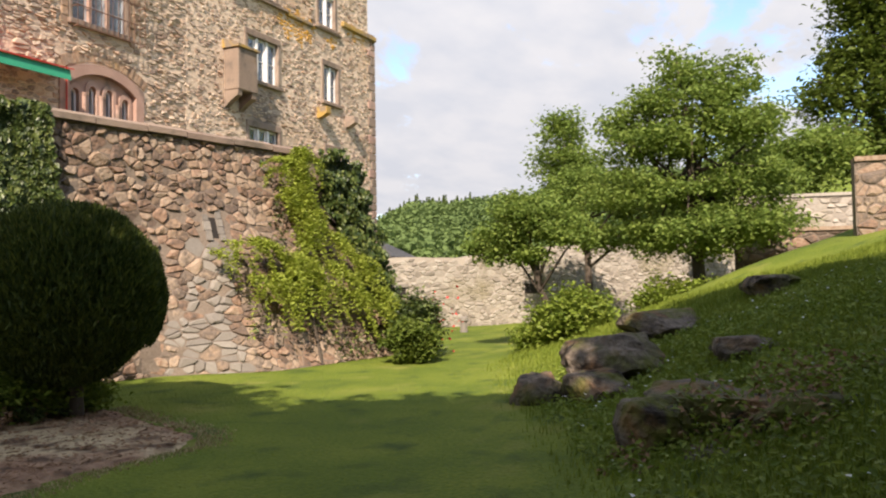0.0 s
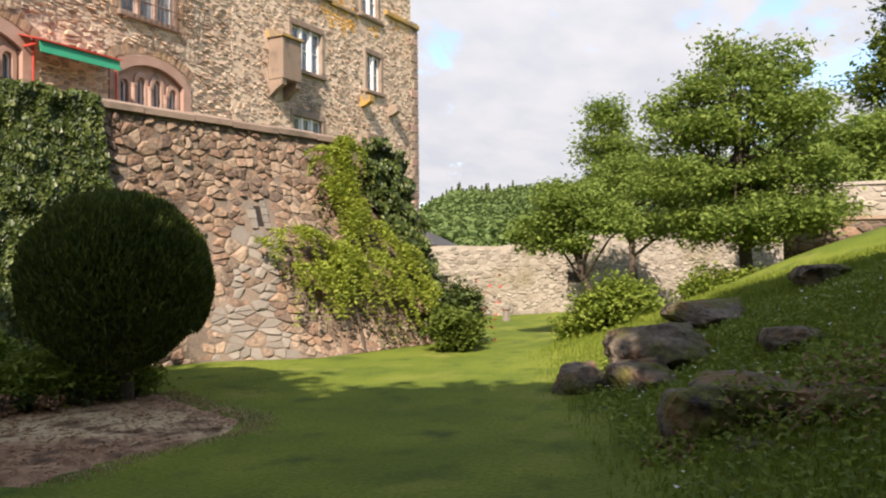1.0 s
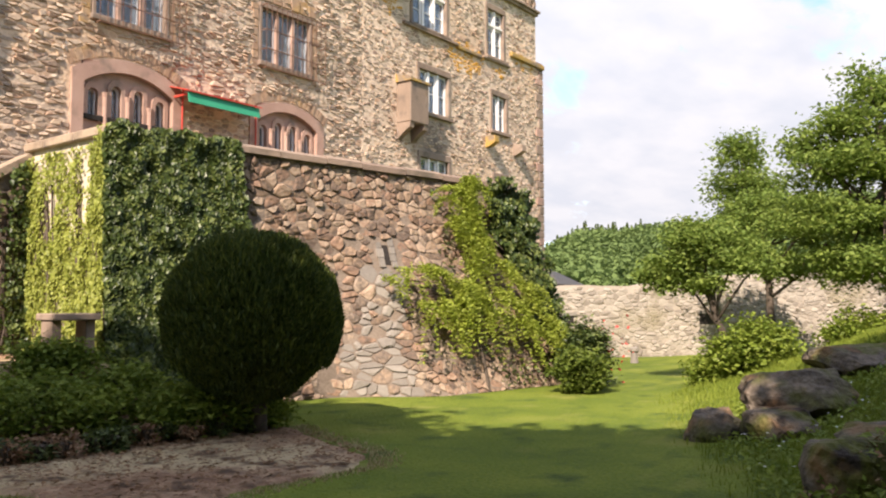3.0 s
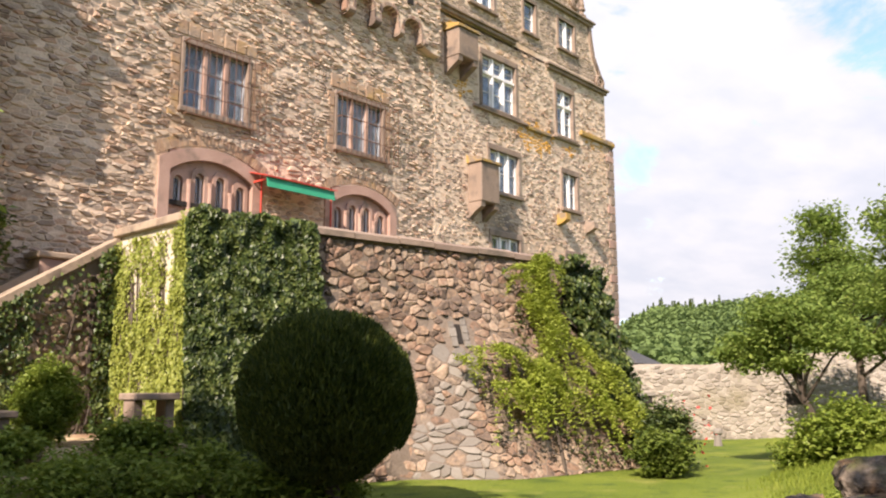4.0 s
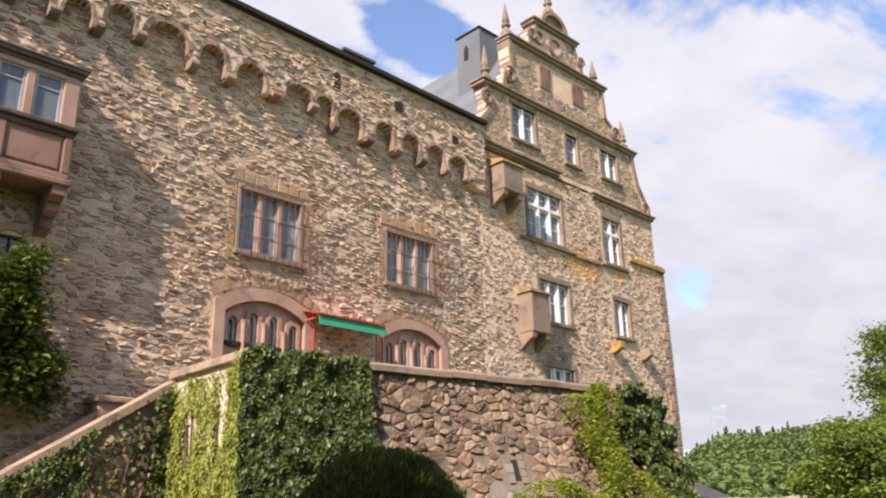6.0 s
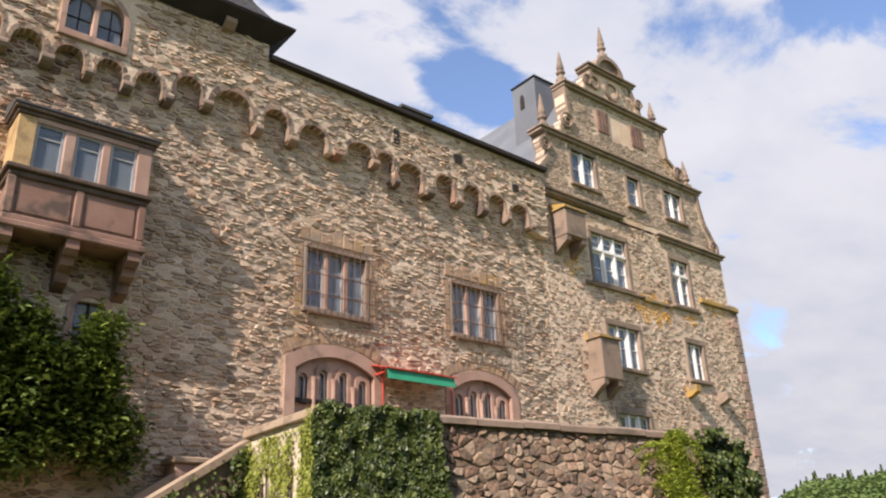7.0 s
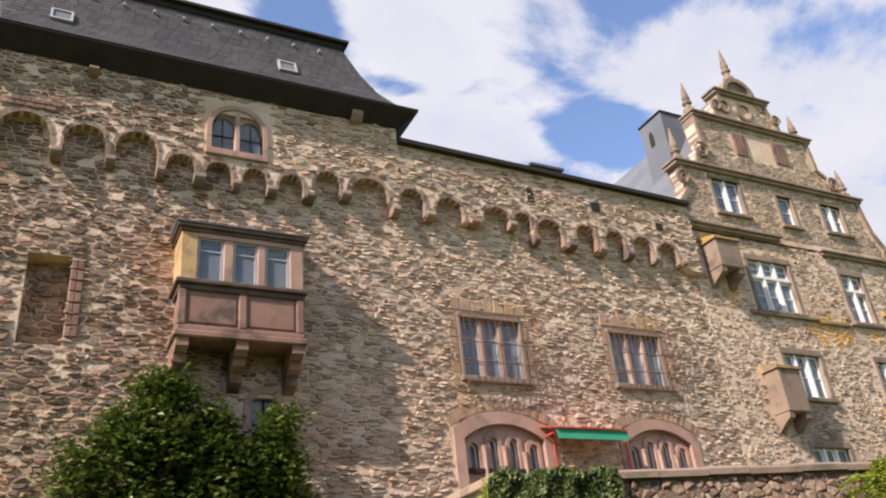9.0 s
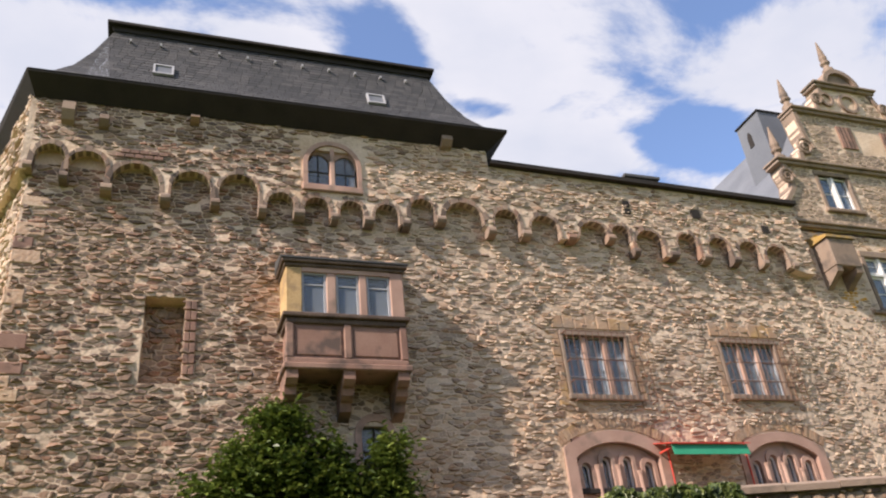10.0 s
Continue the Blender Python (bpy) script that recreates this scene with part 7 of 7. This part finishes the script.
def light_vine():
    """A pale climbing shrub: arching canes with hanging leafy sprays."""
    rng = np.random.default_rng(310)
    t = thing("climbing_shrub", on_front(5.6, 0.3, 0.0), "arching yellow-green climbing shrub on the terrace wall", "climber")
    boughs = [[(6.5, 0.05, 0.0), (6.7, 0.22, 1.4), (7.0, 0.35, 2.6), (7.15, 0.32, 3.6), (7.3, 0.30, 4.2)], [(6.9, 0.3, 3.8), (7.35, 0.34, 4.3), (7.85, 0.4, 3.95)], [(7.1, 0.3, 3.2), (6.75, 0.34, 3.45), (6.5, 0.36, 3.1)],
              [(6.6, 0.25, 1.6), (6.0, 0.38, 2.25), (5.3, 0.42, 2.38), (4.72, 0.4, 2.1)], [(7.0, 0.35, 2.4), (7.6, 0.5, 2.55), (8.2, 0.5, 1.95), (8.6, 0.45, 1.25)], [(6.7, 0.25, 1.3), (7.2, 0.5, 1.95), (7.8, 0.55, 1.5)],
              [(6.55, 0.2, 1.0), (5.8, 0.4, 1.7), (5.15, 0.4, 1.6)], [(6.6, 0.25, 1.5), (6.4, 0.5, 2.1), (6.1, 0.55, 1.7)],
              [(7.0, 0.3, 1.1), (7.7, 0.55, 1.35), (8.35, 0.5, 0.95)], [(7.2, 0.3, 3.9), (6.85, 0.36, 4.05), (6.6, 0.36, 3.8)], [(7.1, 0.3, 2.9), (7.6, 0.45, 3.1), (7.9, 0.45, 2.8)]]
    leaves, under = [], []
    for k, bough in enumerate(boughs):
        p = np.array(bough)
        seg = np.linalg.norm(np.diff(p, axis=0), axis=1)
        at = np.r_[0, np.cumsum(seg)]
        part("cane", Geo().tube([on_front(*q) for q in bough], [0.03 - 0.022 * i / (len(bough) - 1) for i in range(len(bough))], 6), M_BARK, t)
        for c in range(int(at[-1] * 4.8)):
            mid = at[-1] * (0.38 if k == 0 else 0.12) + at[-1] * (0.62 if k == 0 else 0.88) * rng.random()
            tone = rng.random()
            for _ in range(3):
                # one arching spray of paired leaflets, several hanging together
                w = min(at[-1], max(0.0, mid + rng.normal() * 0.07))
                su, sd, sz = [float(np.interp(w, at, p[:, i])) for i in range(3)]
                ln, side, out = rng.uniform(0.4, 1.05) * (0.75 + 0.5 * tone), rng.normal() * 0.22, rng.uniform(0.05, 0.32)
                for q in np.linspace(0, 1, 20):
                    for _ in range(5):
                        e = 0.065 * (1.1 - 0.75 * q)
                        leaves.append(on_front(su + side * q + rng.normal() * e, max(0.03, sd + out * math.sin(q * 2.2) + rng.normal() * e), max(0.02, sz + 0.16 * q - ln * q * q + rng.normal() * e * 0.5)))
    # leaves in dark ivy colour paint the shade inside and beneath the vine
    for _ in range(3000):
        u, z = rng.uniform(4.7, 8.7), rng.uniform(0.1, 4.0)
        if abs(u - 6.9) < 0.5 + 0.75 * max(0.0, 2.5 - z) and nz(u, z, 1.5, 21) > 0.02:
            under.append(on_front(u, 0.04 + 0.25 * rng.random(), z))
    leaf_mesh("foliage", leaves, 0.085, M_LEAF_YELLOW, t, aspect=0.42, flat=0.8, rng=rng, droop=1.4, kind="stuff")
    leaf_mesh("inner_leaves", under, 0.09, M_LEAF_IVY, t, aspect=0.5, flat=0.3, rng=rng, kind="stuff")


light_vine()


# ---- the far wooded slope ----
def far_woods():
    rng = np.random.default_rng(400)
    t = thing("far_woods", (230, 110, 20), "wooded valley side with conifers on its skyline", "woods", kind="stuff")
    out, con = [], []
    for k in range(2600):
        az = rng.uniform(0.12, 0.72)
        r = 90 + 225 * rng.random() ** 0.7
        x, y = r * math.cos(az), r * math.sin(az)
        z = float(height(x, y))
        s = rng.uniform(1.4, 2.8)
        d = rng.normal(size=(80, 3)); d /= np.linalg.norm(d, axis=1, keepdims=True); d[:, 2] = np.abs(d[:, 2]) * 1.2
        out.append(np.array([x, y, z + s * 0.5]) + d * s * rng.uniform(0.6, 1.1, (80, 1)))
    leaf_mesh("broadleaf_crowns", np.concatenate(out), 1.0, M_LEAF_FAR, t, aspect=0.8, rng=rng, kind="stuff")
    for k in range(150):
        az = rng.choice([rng.uniform(0.40, 0.56), rng.uniform(0.15, 0.6)])
        r = rng.uniform(285, 320)
        x, y = r * math.cos(az), r * math.sin(az)
        z, h = float(height(x, y)), rng.uniform(4, 7.5)
        q = rng.random((110, 1))
        a = rng.uniform(0, 6.28, (110, 1))
        w = h * 0.26 * (1 - q) * rng.uniform(0.5, 1.1, (110, 1))
        con.append(np.hstack([x + w * np.cos(a), y + w * np.sin(a), z + 1 + h * q]))
    leaf_mesh("conifer_crowns", np.concatenate(con), 0.9, M_LEAF_DARK, t, aspect=0.6, rng=rng, kind="stuff")


far_woods()


# ---- grass ----
def blades(name, label, n, area, hgt, seed, keep=None, width=0.006, mat=M_GRASS):
    rng = np.random.default_rng(seed)
    t = thing(name, (area[0], area[2], float(height(area[0], area[2]))), label, "grass", kind="stuff")
    x, y = rng.uniform(area[0], area[1], n), rng.uniform(area[2], area[3], n)
    ok = keep(x, y) if keep else np.ones(n, bool)
    x, y = x[ok], y[ok]
    n = len(x)
    z = height(x, y)
    h = hgt * rng.uniform(0.5, 1.4, n)
    a = rng.uniform(0, 6.28, n)
    lean = rng.uniform(0.1, 0.8, n) * h
    wx, wy = -np.sin(a) * width, np.cos(a) * width
    p = np.stack([x, y, z - 0.01], 1)
    side = np.stack([wx, wy, np.zeros(n)], 1)
    mid = p + np.stack([np.cos(a) * lean * 0.35, np.sin(a) * lean * 0.35, h * 0.6], 1)
    tip = p + np.stack([np.cos(a) * lean, np.sin(a) * lean, h], 1)
    v = np.stack([p - side, p + side, mid + side * 0.7, mid - side * 0.7, tip], 1).reshape(-1, 3)
    k = np.arange(n)[:, None] * 5
    g = Geo()
    g.v = v.tolist()
    g.f = np.hstack([k, k + 1, k + 2, k + 3]).tolist() + np.hstack([k + 3, k + 2, k + 4]).tolist()
    part("blades", g, mat, t, kind="stuff")


blades("lawn_grass", "short mown lawn grass", 26000, (3.0, 15.0, 1.5, 10.5), 0.018, 501, lambda x, y: (~inside_bed(x, y)) & (0.45 * x - 0.89 * y < 1.4 + 1.6 * ((x * 7.31 + y * 3.17) % 1.0)) & (0.45 * x - 0.89 * y > -5.8), 0.006)
blades("bank_grass", "long unmown grass on the shaded bank", 110000, (3.5, 16.0, -3.0, 5.5), 0.085, 502, lambda x, y: (0.45 * x - 0.89 * y > 0.9 + 1.7 * ((x * 5.77 + y * 9.13) % 1.0)) & (y > -0.12 * x - 0.4), 0.006)
blades("dry_grass", "dry straw-coloured grass along the edge of the bed", 60000, (3.0, 8.2, 4.4, 9.2), 0.035, 503, lambda x, y: (inside_bed(x, y) ^ inside_bed(x - 0.35 * ((x * 9.7 + y * 4.1) % 1.0), y + 0.3 * ((x * 6.3 + y * 8.9) % 1.0))) & (y < 8.3), 0.007, M_STRAW)
_r = np.random.default_rng(60)
weeds = thing("bank_weeds", (8, 2, 0.3), "broad-leaved weeds and small white flowers on the bank", "weeds", kind="stuff")
_x, _y = _r.uniform(5, 13, 9000), _r.uniform(-0.8, 3.6, 9000)
_k = 0.45 * _x - 0.89 * _y > 1.3
_x, _y = _x[_k], _y[_k]
leaf_mesh("leaves", np.stack([_x, _y, height(_x, _y) + _r.uniform(0.02, 0.12, len(_x))], 1), 0.07, M_LEAF_SHRUB, weeds, rng=_r, kind="stuff")
leaf_mesh("flowers", np.stack([_x[:160], _y[:160], height(_x[:160], _y[:160]) + 0.13], 1), 0.035, M_PETAL, weeds, aspect=1.0, flat=2.0, rng=_r, kind="stuff")

_x, _y = _r.uniform(6.2, 8.6, 5200), _r.uniform(-0.9, 1.7, 5200)
_k = np.array([noise.noise(Vector((a * 1.6, b * 1.6, 4))) > -0.08 for a, b in zip(_x, _y)])
_x, _y = _x[_k], _y[_k]
_z = height(_x, _y) + _r.uniform(0.02, 0.42, len(_x)) * (1 - smooth01(0.5, 1.5, np.hypot(_x - 7.2, _y - 0.6)))
leaf_mesh("dead_stalks", np.stack([_x, _y, _z], 1)[::3], 0.06, M_DRY, weeds, rng=_r, kind="stuff")
leaf_mesh("mossy_weeds", np.stack([_x, _y, _z], 1)[1::3], 0.075, M_LEAF_SHRUB, weeds, rng=_r, kind="stuff")

# ---- masonry pieces last ----
build_wing_stones()
build_house_stones()
build_stair_stones()
build_terrace_stones()
